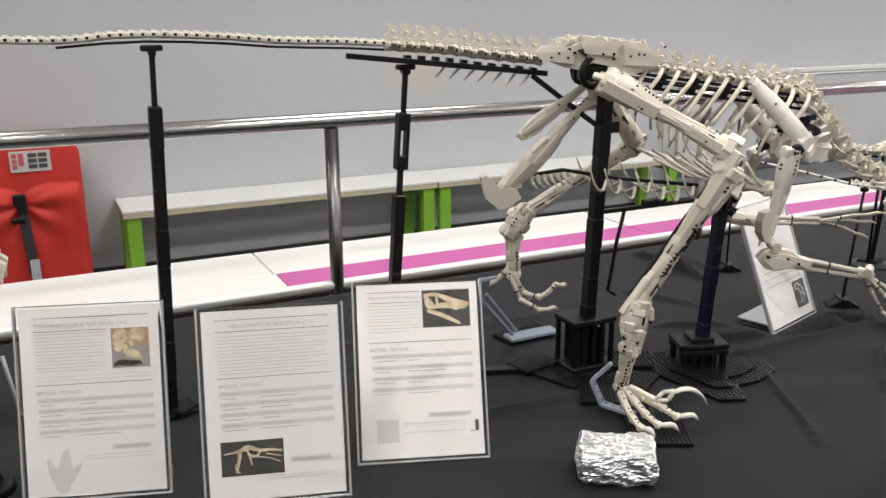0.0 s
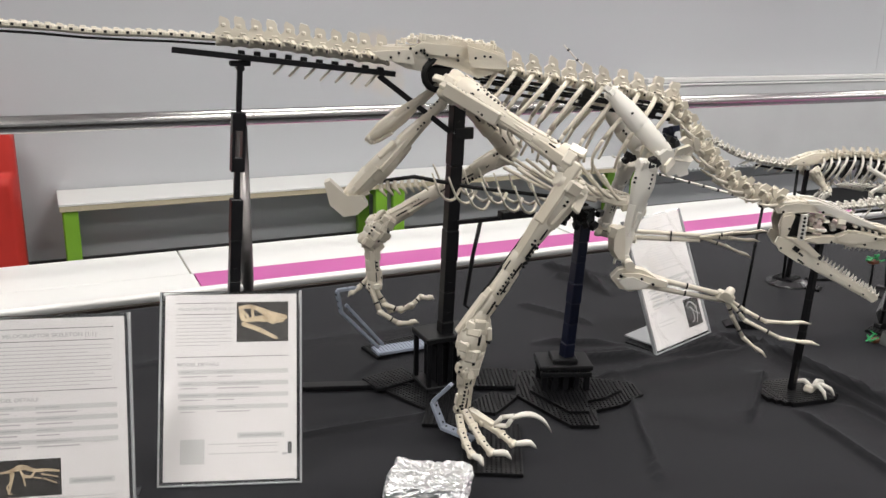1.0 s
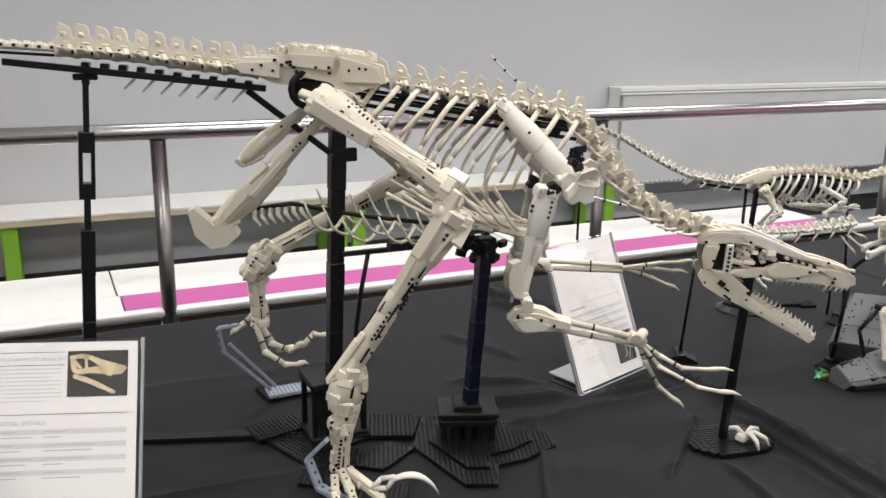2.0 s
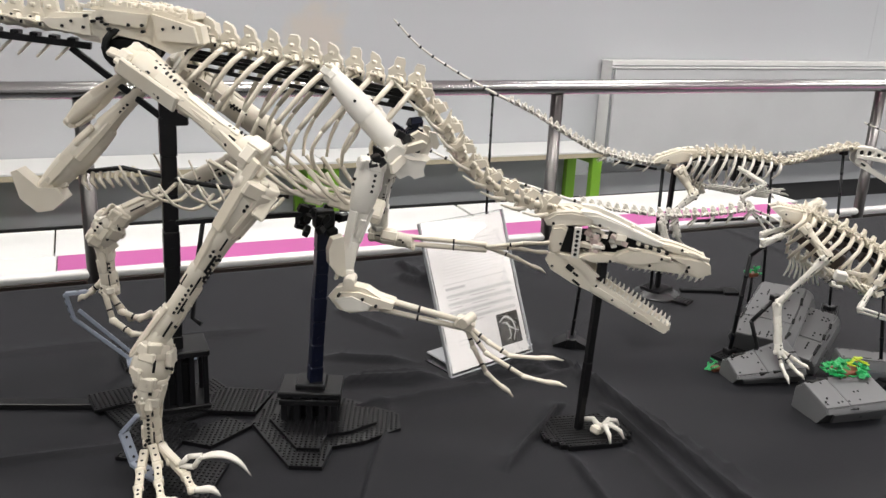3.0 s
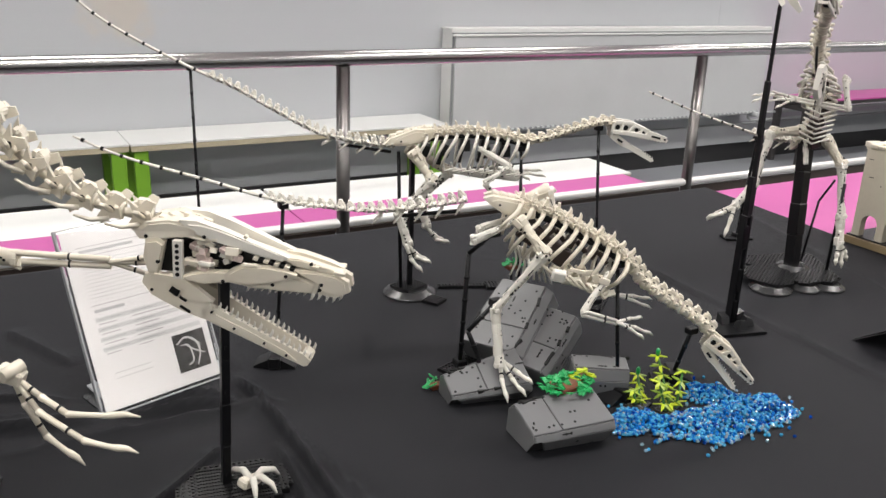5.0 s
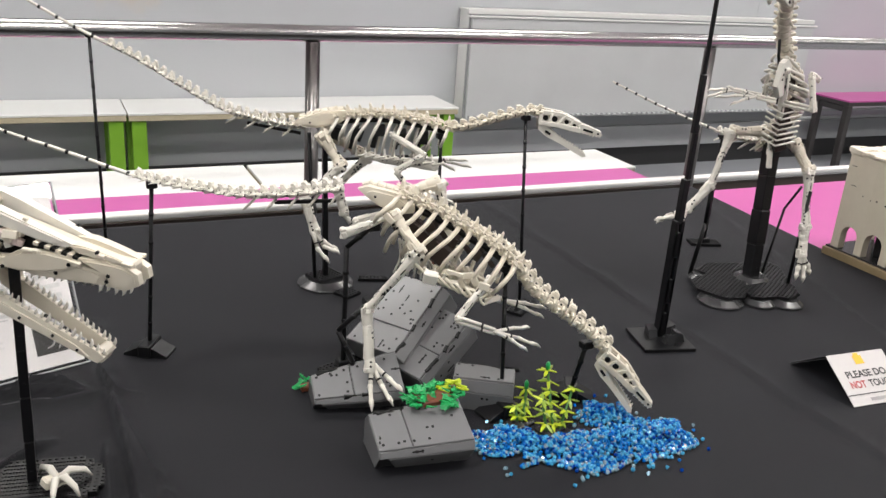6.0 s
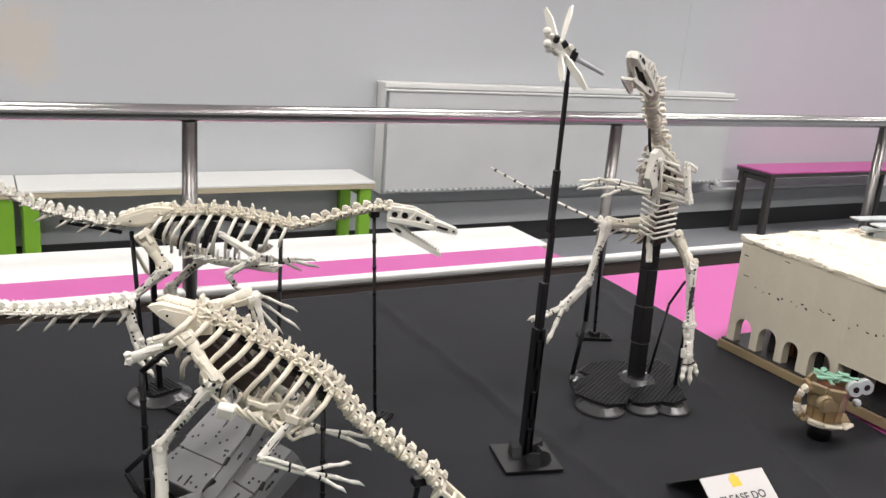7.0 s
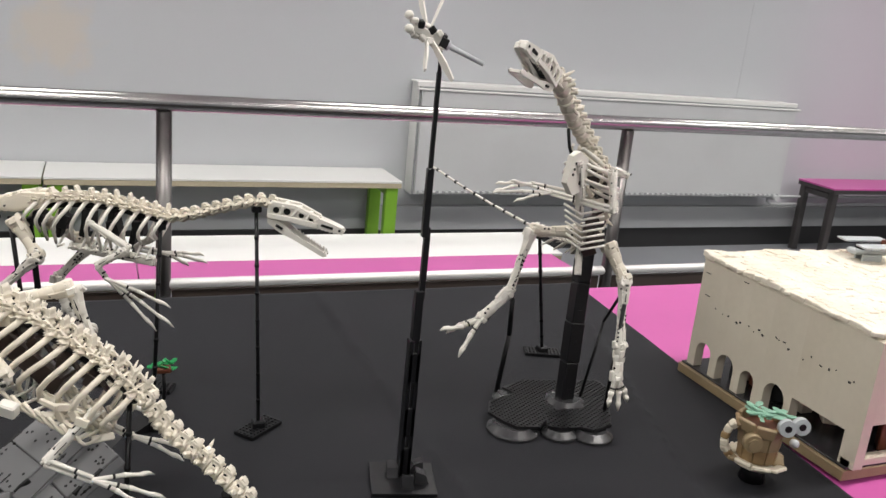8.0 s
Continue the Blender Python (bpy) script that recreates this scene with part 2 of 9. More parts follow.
        self.sm += [False, False]
        return self

    def cyl(self, a, b, r, r2=None, n=10, mi=0):
        return self.tube([a, b], [r, r if r2 is None else r2], n, mi)

    def prism(self, m, poly, w0, w1, mi=0, thin=None):
        """A side profile poly in the x, z plane of m, from y = w0 to y = w1; thin(x) scales the y of each point."""
        n = len(poly)
        k = thin or (lambda x: 1.0)
        vs = [m @ V((x, w0 * k(x), z)) for x, z in poly] + [m @ V((x, w1 * k(x), z)) for x, z in poly]
        fs = [tuple(range(n)), tuple(range(2 * n - 1, n - 1, -1))]
        fs += [(i, i + n, (i + 1) % n + n, (i + 1) % n) for i in range(n)]
        return self.add(vs, fs, mi)

    def mesh(self, name, mats, origin=(0, 0, 0)):
        me = bpy.data.meshes.new(name)
        o = V(origin)
        me.from_pydata([V(p) - o for p in self.v], [], self.f)
        for m in mats:
            me.materials.append(m)
        me.polygons.foreach_set("material_index", self.mi)
        me.polygons.foreach_set("use_smooth", self.sm)
        bm = bmesh.new()
        bm.from_mesh(me)
        bmesh.ops.recalc_face_normals(bm, faces=bm.faces)
        bm.to_mesh(me)
        bm.free()
        me.update()
        return me


def thing(name, at, label, category, group="", kind=""):
    """An empty at the foot of a thing, under which its parts hang."""
    ob = new(name)
    ob.empty_display_size = 0.05
    ob.matrix_world = Matrix.Translation(at)
    return tagged(ob, label, category, group, kind)


def place_of(ob):
    m = Matrix.Identity(4)
    while ob:
        m = ob.matrix_basis @ m
        ob = ob.parent
    return m


def part(name, geo, mats, parent=None, label="", origin=None):
    """One mesh object out of world coordinates, under a thing or a part."""
    mats = mats if isinstance(mats, (list, tuple)) else [mats]
    base = V(origin) if origin is not None else V(geo.v[0])
    ob = new(name, geo.mesh(name, mats, base))
    m = Matrix.Translation(base)
    ob.matrix_basis = place_of(parent).inverted() @ m if parent else m
    ob.parent = parent
    return tagged(ob, label)


def put(name, mesh, m, parent):
    """A part that shares its mesh with others of its kind, at the world pose m."""
    ob = new(name, mesh)
    ob.matrix_basis = place_of(parent).inverted() @ m
    ob.parent = parent
    return ob


I4 = Matrix.Identity(4)


def T(x, y, z):
    return Matrix.Translation((x, y, z))


# ---- hall ----
def slab(name, x0, x1, y0, y1, z0, z1, mat, label, category, kind="structure", bevel=0.0):
    g = Geo().box(T((x0 + x1) / 2, (y0 + y1) / 2, (z0 + z1) / 2), x1 - x0, y1 - y0, z1 - z0, bevel)
    return tagged(part(name, g, mat, None, "", (x0, y0, z0)), label, category, "", kind)


WY = 4.72
slab("floor", -4.0, 11.0, -4.0, WY + 0.2, FLOOR - 0.1, FLOOR, VINYL, "grey speckled vinyl floor of the hall", "floor")
slab("ceiling", -4.0, 11.0, -4.0, WY + 0.2, CEIL, CEIL + 0.1, CEILING, "white tiled ceiling of the hall", "ceiling")
slab("wall_north", -4.0, 11.0, WY, WY + 0.2, FLOOR, CEIL, WALL, "pale grey painted plaster wall", "wall")
slab("wall_south", -4.0, 11.0, -4.2, -4.0, FLOOR, CEIL, WALL, "pale grey painted plaster wall", "wall")
slab("wall_west", -4.2, -4.0, -4.2, WY + 0.2, FLOOR, CEIL, WALL, "pale grey painted plaster wall", "wall")
slab("wall_east", 11.0, 11.2, -4.2, WY + 0.2, FLOOR, CEIL, WALL, "pale grey painted plaster wall", "wall")
# thin sheet over the plaster that carries the bounced lilac light as colour
slab("wall_panel", 6.4, 11.0, WY - 0.0022, WY - 0.001, 0.10, CEIL, LILAC_BOUNCE, "stretch of the wall with pale lilac bounce light in its colour", "wall")
slab("baseboard", -4.0, 11.0, WY - 0.02, WY - 0.001, FLOOR, 0.06, SKIRT, "black skirting board along the wall", "skirting")
slab("trim", 3.9, 11.0, WY - 0.05, WY - 0.001, 0.062, 0.205, TRUNK, "grey cable trunking along the foot of the wall", "trunking")


def soften_rim(m, first, near, far):
    """The stain thins out into the paint, first, between two distances from its middle, with a ragged rim."""
    nt = m.node_tree
    mix = [n for n in nt.nodes if n.type == "MIX"][0]
    co = [n for n in nt.nodes if n.type == "TEX_COORD"][0]
    rag = nt.nodes.new("ShaderNodeTexNoise")
    rag.inputs["Scale"].default_value = 9.0
    rag.inputs["Detail"].default_value = 5
    size = nt.nodes.new("ShaderNodeVectorMath")
    size.operation = "LENGTH"
    add = nt.nodes.new("ShaderNodeMath")
    add.operation = "MULTIPLY_ADD"
    add.inputs[1].default_value = 0.30
    ramp = nt.nodes.new("ShaderNodeMapRange")
    ramp.interpolation_type = "SMOOTHSTEP"
    ramp.inputs["From Min"].default_value = near + 0.15
    ramp.inputs["From Max"].default_value = far + 0.15
    nt.links.new(co.outputs["Object"], rag.inputs["Vector"])
    nt.links.new(co.outputs["Object"], size.inputs[0])
    nt.links.new(rag.outputs["Fac"], add.inputs[0])
    nt.links.new(size.outputs["Value"], add.inputs[2])
    nt.links.new(add.outputs[0], ramp.inputs["Value"])
    mix.inputs["B"].default_value = (*first, 1)
    nt.links.new(ramp.outputs["Result"], mix.inputs["Factor"])


def wall_patch():
    """A faded beige stain on the wall."""
    n = 48
    rim = [(2.24 + 0.36 * math.cos(2 * math.pi * k / n), WY - 0.0012, 1.05 + 0.36 * math.sin(2 * math.pi * k / n)) for k in range(n)]
    vs = rim + [(x, WY - 0.0002, z) for x, y, z in rim]
    fs = [tuple(range(n))] + [(i, (i + 1) % n, (i + 1) % n + n, i + n) for i in range(n)]
    tagged(part("wall_patch", Geo().add(vs, fs), STAIN, None, "", (2.24, WY - 0.0012, 1.05)), "faded beige stain on the grey wall paint", "wall stain", "", "structure")


soften_rim(STAIN, (0.503, 0.520, 0.540), 0.08, 0.24)
wall_patch()


def lamp_fitting(x, y):
    t = thing("ceiling_lamp", (x, y, CEIL), "white ceiling lamp with a long diffuser", "ceiling lamp", "lamps of the hall")
    part("frame", Geo().box(T(x, y, CEIL - 0.02), 1.26, 0.36, 0.04, 0.004), CEILING, t)
    part("diffuser", Geo().box(T(x, y, CEIL - 0.05), 1.2, 0.3, 0.02, 0.004), DIFFUSER, t)


for lx, ly in LAMPS:
    lamp_fitting(lx, ly)


# ---- railing ----
def railing():
    t = thing("railing", (2.6, 2.7, FLOOR), "brushed steel railing with a round handrail and posts", "railing")
    part("handrail", Geo().tube([(x, 2.7, 1.015) for x in np.linspace(-4, 10.9, 30)], 0.026, 16), STEEL, t)
    part("bottom_rail", Geo().tube([(x, 2.7, 0.455) for x in np.linspace(-4, 10.9, 30)], 0.017, 12), SATIN, t, "pale satin steel lower rail")
    for k in range(-3, 6):
        a, b = (2.6 + (1.607 if j > 0 else 1.591) * j + (0.026 if j == k else -0.026) for j in (k, k + 1))
        part("kick_plate", Geo().box(T((a + b) / 2, 2.712, (FLOOR + 0.43) / 2 + 0.02), b - a, 0.012, 0.39 - FLOOR, 0.002), KICK, t, "dark brown kick plate under the lower rail")
    for k in range(-3, 6):
        x = 2.6 + (1.607 if k > 0 else 1.591) * k
        p = part("post", Geo().tube([(x, 2.7, FLOOR), (x, 2.7, 0.99)], 0.023, 16), POST_STEEL, t)
        part("flange", Geo().cyl((x, 2.7, FLOOR), (x, 2.7, FLOOR + 0.012), 0.05, None, 20), STEEL, p)


railing()


# ---- radiator and pipes ----
def radiator():
    x0, x1, z0, z1, y0, y1 = 4.100, 6.80, 0.288, 0.945, 4.565, 4.65
    t = thing("radiator", (x0, y1, z0), "long white panel radiator fixed to the wall", "radiator")
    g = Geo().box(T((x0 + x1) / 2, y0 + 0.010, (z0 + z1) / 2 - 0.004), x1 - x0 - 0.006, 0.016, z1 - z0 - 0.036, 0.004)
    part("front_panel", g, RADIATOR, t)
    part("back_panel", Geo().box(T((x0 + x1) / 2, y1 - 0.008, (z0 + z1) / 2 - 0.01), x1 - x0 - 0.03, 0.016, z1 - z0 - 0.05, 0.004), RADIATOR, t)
    # sides and top edge take a whiter material than the front panel
    for x, s in ((x0, -1), (x1, 1)):
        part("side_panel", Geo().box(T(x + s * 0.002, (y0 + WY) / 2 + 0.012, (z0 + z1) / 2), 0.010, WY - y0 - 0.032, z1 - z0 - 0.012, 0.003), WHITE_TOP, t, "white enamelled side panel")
        part("joint", Geo().box(T(x + s * 0.003, y0 + 0.022, (z0 + z1) / 2), 0.009, 0.009, z1 - z0 - 0.03, 0), TRUNK, t, "grey gap between front and side")
    mid, wide = (x0 + x1) / 2, x1 - x0
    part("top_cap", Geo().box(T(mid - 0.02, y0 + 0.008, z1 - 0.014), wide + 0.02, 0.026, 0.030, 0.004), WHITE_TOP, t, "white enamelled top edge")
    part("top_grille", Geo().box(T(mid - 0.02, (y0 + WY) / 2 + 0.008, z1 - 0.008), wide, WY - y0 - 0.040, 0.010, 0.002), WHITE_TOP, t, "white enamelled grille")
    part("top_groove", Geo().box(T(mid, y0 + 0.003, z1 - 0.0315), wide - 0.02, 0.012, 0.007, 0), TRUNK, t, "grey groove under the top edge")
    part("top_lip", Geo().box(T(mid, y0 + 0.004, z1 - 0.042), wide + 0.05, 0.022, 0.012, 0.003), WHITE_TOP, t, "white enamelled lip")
    part("lower_slot", Geo().box(T((x0 + x1) / 2, y0 + 0.004, z0 + 0.030), x1 - x0 - 0.04, 0.014, 0.016, 0), TRUNK, t, "grey slot along the lower edge")
    tab = Geo().box(I4, 0.022, 0.010, 0.013, 0.002).mesh("lower_tab", [RADIATOR])
    for i in range(int((x1 - x0 - 0.06) / 0.04)):
        put("lower_tab", tab, T(x0 + 0.04 + i * 0.04, y0 - 0.004, z0 + 0.030), t)
    g = Geo().tube([(x1 - 0.05, 4.62, z0 + 0.02), (x1 - 0.05, 4.62, 0.26), (x1 - 0.02, 4.62, 0.24), (8.6, 4.62, 0.24)], 0.011, 10)
    part("pipe", g, RADIATOR, t)
    part("pipe", Geo().tube([(x1 - 0.12, 4.60, z0 + 0.02), (x1 - 0.12, 4.60, 0.30), (x1 + 0.06, 4.60, 0.30), (8.6, 4.60, 0.30)], 0.009, 10), RADIATOR, t)
    part("valve", Geo().cyl((x1 - 0.05, 4.60, 0.30), (x1 - 0.05, 4.53, 0.30), 0.022, 0.018, 14), RADIATOR, t)


radiator()


# ---- benches ----
def bench(name, x0, x1, y0, y1, z, top, legs, label, group, edge=EDGE, leg_w=0.07, inset=0.035):
    t = thing(name, ((x0 + x1) / 2, (y0 + y1) / 2, FLOOR), label, "bench", group)
    part("bench_top", Geo().box(T((x0 + x1) / 2, (y0 + y1) / 2, z - 0.006), x1 - x0, y1 - y0, 0.012, 0.002), top, t)
    part("core", Geo().box(T((x0 + x1) / 2, (y0 + y1) / 2, z - 0.026), x1 - x0 - 0.004, y1 - y0 - 0.004, 0.027, 0.002), edge, t, "pale wooden core under the top")
    for x in (x0 + leg_w / 2 + 0.015, x1 - leg_w / 2 - 0.015):
        for y in (y0 + inset, y1 - 0.035):
            part("leg", Geo().box(T(x, y, (FLOOR + z - 0.04) / 2), leg_w, 0.045, z - 0.04 - FLOOR, 0.004), legs, t)
        part("rail", Geo().box(T(x, (y0 + y1 + inset - 0.035) / 2, z - 0.065), leg_w * 0.8, y1 - y0 - 0.09 - inset, 0.04, 0.003), legs, t)
    return t


bench("bench", 0.476, 2.178, 4.35, 4.712, 0.426, WHITE_TOP, GREEN_LEG, "white-topped bench with green steel legs against the wall", "benches along the wall")
bench("bench", 2.184, 3.95, 4.35, 4.712, 0.424, WHITE_TOP, GREEN_LEG, "white-topped bench with green steel legs against the wall", "benches along the wall")
bench("bench", -0.85, 0.882, 3.085, 3.415, 0.403, WHITE_TOP, GREEN_LEG, "white-topped bench behind the railing", "benches behind the railing")
bench("bench", -0.85, 0.892, 2.865, 3.081, 0.403, WHITE_TOP, GREEN_LEG, "white-topped bench behind the railing", "benches behind the railing", BROWN, 0.07, 0.12)
bench("bench", 0.888, 2.53, 3.085, 3.415, 0.403, WHITE_TOP, GREEN_LEG, "white-topped bench behind the railing", "benches behind the railing")
bench("bench", 2.545, 4.24, 3.085, 3.415, 0.403, WHITE_TOP, GREEN_LEG, "white-topped bench behind the railing", "benches behind the railing")
bench("bench", 0.896, 2.535, 2.865, 3.081, 0.403, PINK_TOP, GREEN_LEG, "pink-topped bench behind the railing", "benches behind the railing", BROWN, 0.07, 0.12)
bench("bench", 2.539, 4.18, 2.865, 3.081, 0.403, PINK_TOP, GREEN_LEG, "pink-topped bench behind the railing", "benches behind the railing", BROWN, 0.07, 0.12)
bench("bench", 7.0, 8.7, 4.30, 4.63, 0.425, PINK_TOP, DARK_LEG, "pink-topped bench with dark steel legs against the wall", "benches along the wall", DARK_LEG, 0.05)


# ---- red covered chair by the wall ----
def red_cover():
    x0, x1, y0, y1, z1 = -0.42, 0.315, 4.30, 4.60, 0.80
    t = thing("covered_evacuation_chair", ((x0 + x1) / 2, (y0 + y1) / 2, FLOOR), "folded chair under a red fabric cover by the wall", "covered chair")
    g = Geo()
    nx, nz = 90, 100
    for side in (0, 1):
        vs, fs = [], []
        for j in range(nz + 1):
            for i in range(nx + 1):
                u, w = i / nx, j / nz
                x, z = x0 + u * (x1 - x0), FLOOR + w * (z1 - FLOOR)
                rim = min(u, 1 - u) * (x1 - x0)
                up = (1 - w) * (z1 - FLOOR)
                corner = 0.07
                if rim < corner and up < corner:
                    d = math.hypot(corner - rim, corner - up)
                    if d > corner:
                        s = corner / d
                        x += (1 if u < 0.5 else -1) * (corner - rim) * (1 - s)
                        z -= (corner - up) * (1 - s)
                edge = min(1.0, min(rim, up) / 0.03)
                fold = 0.012 * noise.noise((x * 7, z * 4, 1.0)) + 0.010 * noise.noise((x * 16, z * 6, 5.0)) * (1 - w)
                top = 0.555 + 0.055 * math.sin(min(1.0, abs(x - 0.05) / 0.17) * 2.2)
                down = top - z
                flap = 0.0
                if down > 0 and x > -0.16:
                    pinch = 1 - 0.75 * math.exp(-((x - 0.05) / 0.05) ** 2) * math.exp(-down / 0.25)
                    flap = 0.050 * (1 - math.exp(-down / 0.022)) * math.exp(-down / 0.9) * pinch * min(1.0, (x + 0.16) / 0.06)
                    ang, far = math.atan2(z - 0.52, x - 0.05), math.hypot(x - 0.05, z - 0.52)
                    flap += 0.010 * math.sin(ang * 7) * math.exp(-((far - 0.10) / 0.08) ** 2)
                fold *= 0.7
                y = y0 + 0.02 * (1 - edge) ** 2 - flap * edge + fold * edge if not side else y1
                vs.append((x, y, z))
        for j in range(nz):
            for i in range(nx):
                k = j * (nx + 1) + i
                fs.append((k, k + 1, k + nx + 2, k + nx + 1))
        g.add(vs, fs, 0, True)
    n = (nx + 1) * (nz + 1)
    ring = [i for i in range(nx + 1)] + [j * (nx + 1) + nx for j in range(1, nz + 1)] + [nz * (nx + 1) + i for i in range(nx - 1, -1, -1)] + [j * (nx + 1) for j in range(nz - 1, 0, -1)]
    g.add([], [])
    for a, b in zip(ring, ring[1:] + ring[:1]):
        g.f.append((a, b, b + n, a + n))
        g.mi.append(0)
        g.sm.append(True)
    part("cover", g, RED, t, "creased red fabric cover", (x0, y0, FLOOR))
    g = Geo()
    run = [V((0.045, y0 - 0.040, 0.54)), V((0.052, y0 - 0.048, 0.40)), V((0.065, y0 - 0.056, 0.20)), V((0.075, y0 - 0.056, FLOOR + 0.05))]
    for p, q in zip(run, run[1:]):
        g.box(along(p, q, (0, -1, 0)) @ T(0, 0, (q - p).length / 2), 0.042, 0.008, (q - p).length * 1.03, 0.002)
    part("strap", g, STRAP, t, "dark webbing strap")
    part("strap_end", Geo().box(T(0.068, y0 - 0.064, 0.215), 0.040, 0.005, 0.11, 0.001), EYE_GREY, t, "pale grey strap end")
    part("buckle", Geo().box(T(0.04, y0 - 0.042, 0.55), 0.055, 0.024, 0.05, 0.006).box(T(0.045, y0 - 0.046, 0.505), 0.04, 0.016, 0.04, 0.004).box(T(0.025, y0 - 0.055, 0.455), 0.06, 0.012, 0.025, 0.004), PIN, t)
    label = part("label_plate", Geo().box(T(0.105, y0 - 0.006, 0.715), 0.17, 0.003, 0.095, 0.001), PAPER, t, "white label with small pictures")
    second = part("label_plate", Geo().box(T(-0.335, y0 - 0.006, 0.705), 0.15, 0.003, 0.105, 0.001), PAPER, t, "white label with a green band")
    part("print", Geo().box(T(-0.335, y0 - 0.009, 0.735), 0.13, 0.002, 0.03, 0), GREEN_LEG, second)
    part("print", Geo().box(T(-0.335, y0 - 0.009, 0.685), 0.13, 0.002, 0.04, 0), INK_RED, second)
    g = Geo()
    for k in range(3):
        g.box(T(0.04, y0 - 0.009, 0.742 - 0.025 * k), 0.02, 0.002, 0.02, 0)
    part("print", g.box(T(0.068, y0 - 0.009, 0.725), 0.022, 0.002, 0.055, 0), INK_RED, label)
    g = Geo()
    for k in range(3):
        for q in range(2):
            g.box(T(0.115 + 0.042 * q, y0 - 0.009, 0.742 - 0.025 * k), 0.036, 0.002, 0.018, 0, 0)
    part("print", g, INK_DARK, label)


red_cover()


# ---- display table, its cloth, and the pink table beside it ----
def table(name, x0, x1, y0, y1, z, mat, edge, label):
    t = thing(name, ((x0 + x1) / 2, (y0 + y1) / 2, FLOOR), label, "table")
    part("tabletop", Geo().box(T((x0 + x1) / 2, (y0 + y1) / 2, z - 0.005), x1 - x0, y1 - y0, 0.010, 0.002), mat, t)
    part("core", Geo().box(T((x0 + x1) / 2, (y0 + y1) / 2, z - 0.0235), x1 - x0, y1 - y0, 0.026, 0.002), edge, t, "brown wooden edge")
    for x in (x0 + 0.08, x1 - 0.08):
        for y in (y0 + 0.08, y1 - 0.08):
            part("leg", Geo().box(T(x, y, (FLOOR + z - 0.037) / 2), 0.05, 0.05, z - 0.037 - FLOOR, 0.004), DARK_LEG, t)


table("display_table", -1.4, 3.55, 0.45, 2.135, TOP - 0.006, BROWN, BROWN, "long low display table under a black cloth")
table("display_table", 3.556, 5.3, 0.45, 2.095, TOP - 0.008, PINK_TOP, BROWN, "pink-topped display table beside the black cloth")

CREASES = [  # ends of the ironed-in folds and rucks of the cloth: x, y, x, y, height (minus: steep on the other side), width
    (1.41, 1.401, 1.82, 1.333, 0.010, 0.008), (1.447, 1.417, 1.80, 1.363, -0.009, 0.007), (1.62, 1.385, 1.82, 1.345, 0.009, 0.006), (1.42, 1.311, 1.87, 1.304, -0.010, 0.007),
    (1.855, 1.58, 1.868, 1.309, 0.010, 0.007), (1.868, 1.309, 1.886, 0.60, 0.012, 0.008), (1.774, 1.198, 1.60, 1.05, -0.009, 0.007), (1.849, 1.151, 1.825, 0.78, 0.009, 0.007),
    (1.70, 1.03, 1.66, 0.75, 0.007, 0.008), (1.80, 1.02, 1.79, 0.75, -0.007, 0.008), (1.86, 1.30, 1.935, 0.90, -0.008, 0.008),
    (1.43, 1.53, 1.74, 1.39, 0.008, 0.008), (0.70, 1.32, 1.06, 1.30, 0.005, 0.008), (1.47, 1.27, 1.30, 0.95, 0.005, 0.008),
    (1.77, 2.06, 1.78, 1.78, 0.012, 0.010), (1.80, 1.98, 1.87, 1.82, -0.011, 0.009), (1.73, 1.95, 1.80, 1.83, 0.010, 0.009), (1.52, 1.78, 1.60, 1.60, 0.007, 0.008),
    (2.93, 2.1, 2.95, 0.5, 0.003, 0.010), (0.6, 1.75, 1.3, 1.72, 0.004, 0.012), (3.2, 0.62, 3.6, 1.9, 0.003, 0.012),
]


def sign_distance(x, y):
    """How far a place lies in front of the sign stand behind the large skeleton's arm."""
    u = max(0.0, min(1.0, ((x - 1.636) * 0.214 + (y - 1.378) * 0.066) / 0.0502))
    dx, dy = x - 1.636 - 0.214 * u, y - 1.378 - 0.066 * u
    behind = max(0.0, min(0.10, (dy * 0.214 - dx * 0.066) / 0.224))
    return math.hypot(dx + 0.295 * behind, dy - 0.956 * behind)


def cloth_height(x, y):
    z = 0.0012 * noise.noise((x * 3.1, y * 3.3, 0.4)) + 0.0006 * noise.noise((x * 11, y * 11, 2.0))
    for ax, ay, bx, by, h, w in CREASES:
        dx, dy = bx - ax, by - ay
        ll = dx * dx + dy * dy
        t = ((x - ax) * dx + (y - ay) * dy) / ll
        if -0.1 < t < 1.1:
            d = ((x - ax) * dy - (y - ay) * dx) / math.sqrt(ll)
            d += 0.006 * noise.noise((x * 9, y * 9, 7.0))
            fade = max(0.0, min(1.0, (t + 0.1) * 6, (1.1 - t) * 6))
            d *= 1 if h > 0 else -1
            flat = max(0.06, min(1.0, (sign_distance(x, y) - 0.012) / 0.05))
            z += abs(h) * 2.1 * flat * fade * math.exp(-d / (0.45 * w) if d > 0 else d / (2.2 * w))
    return z


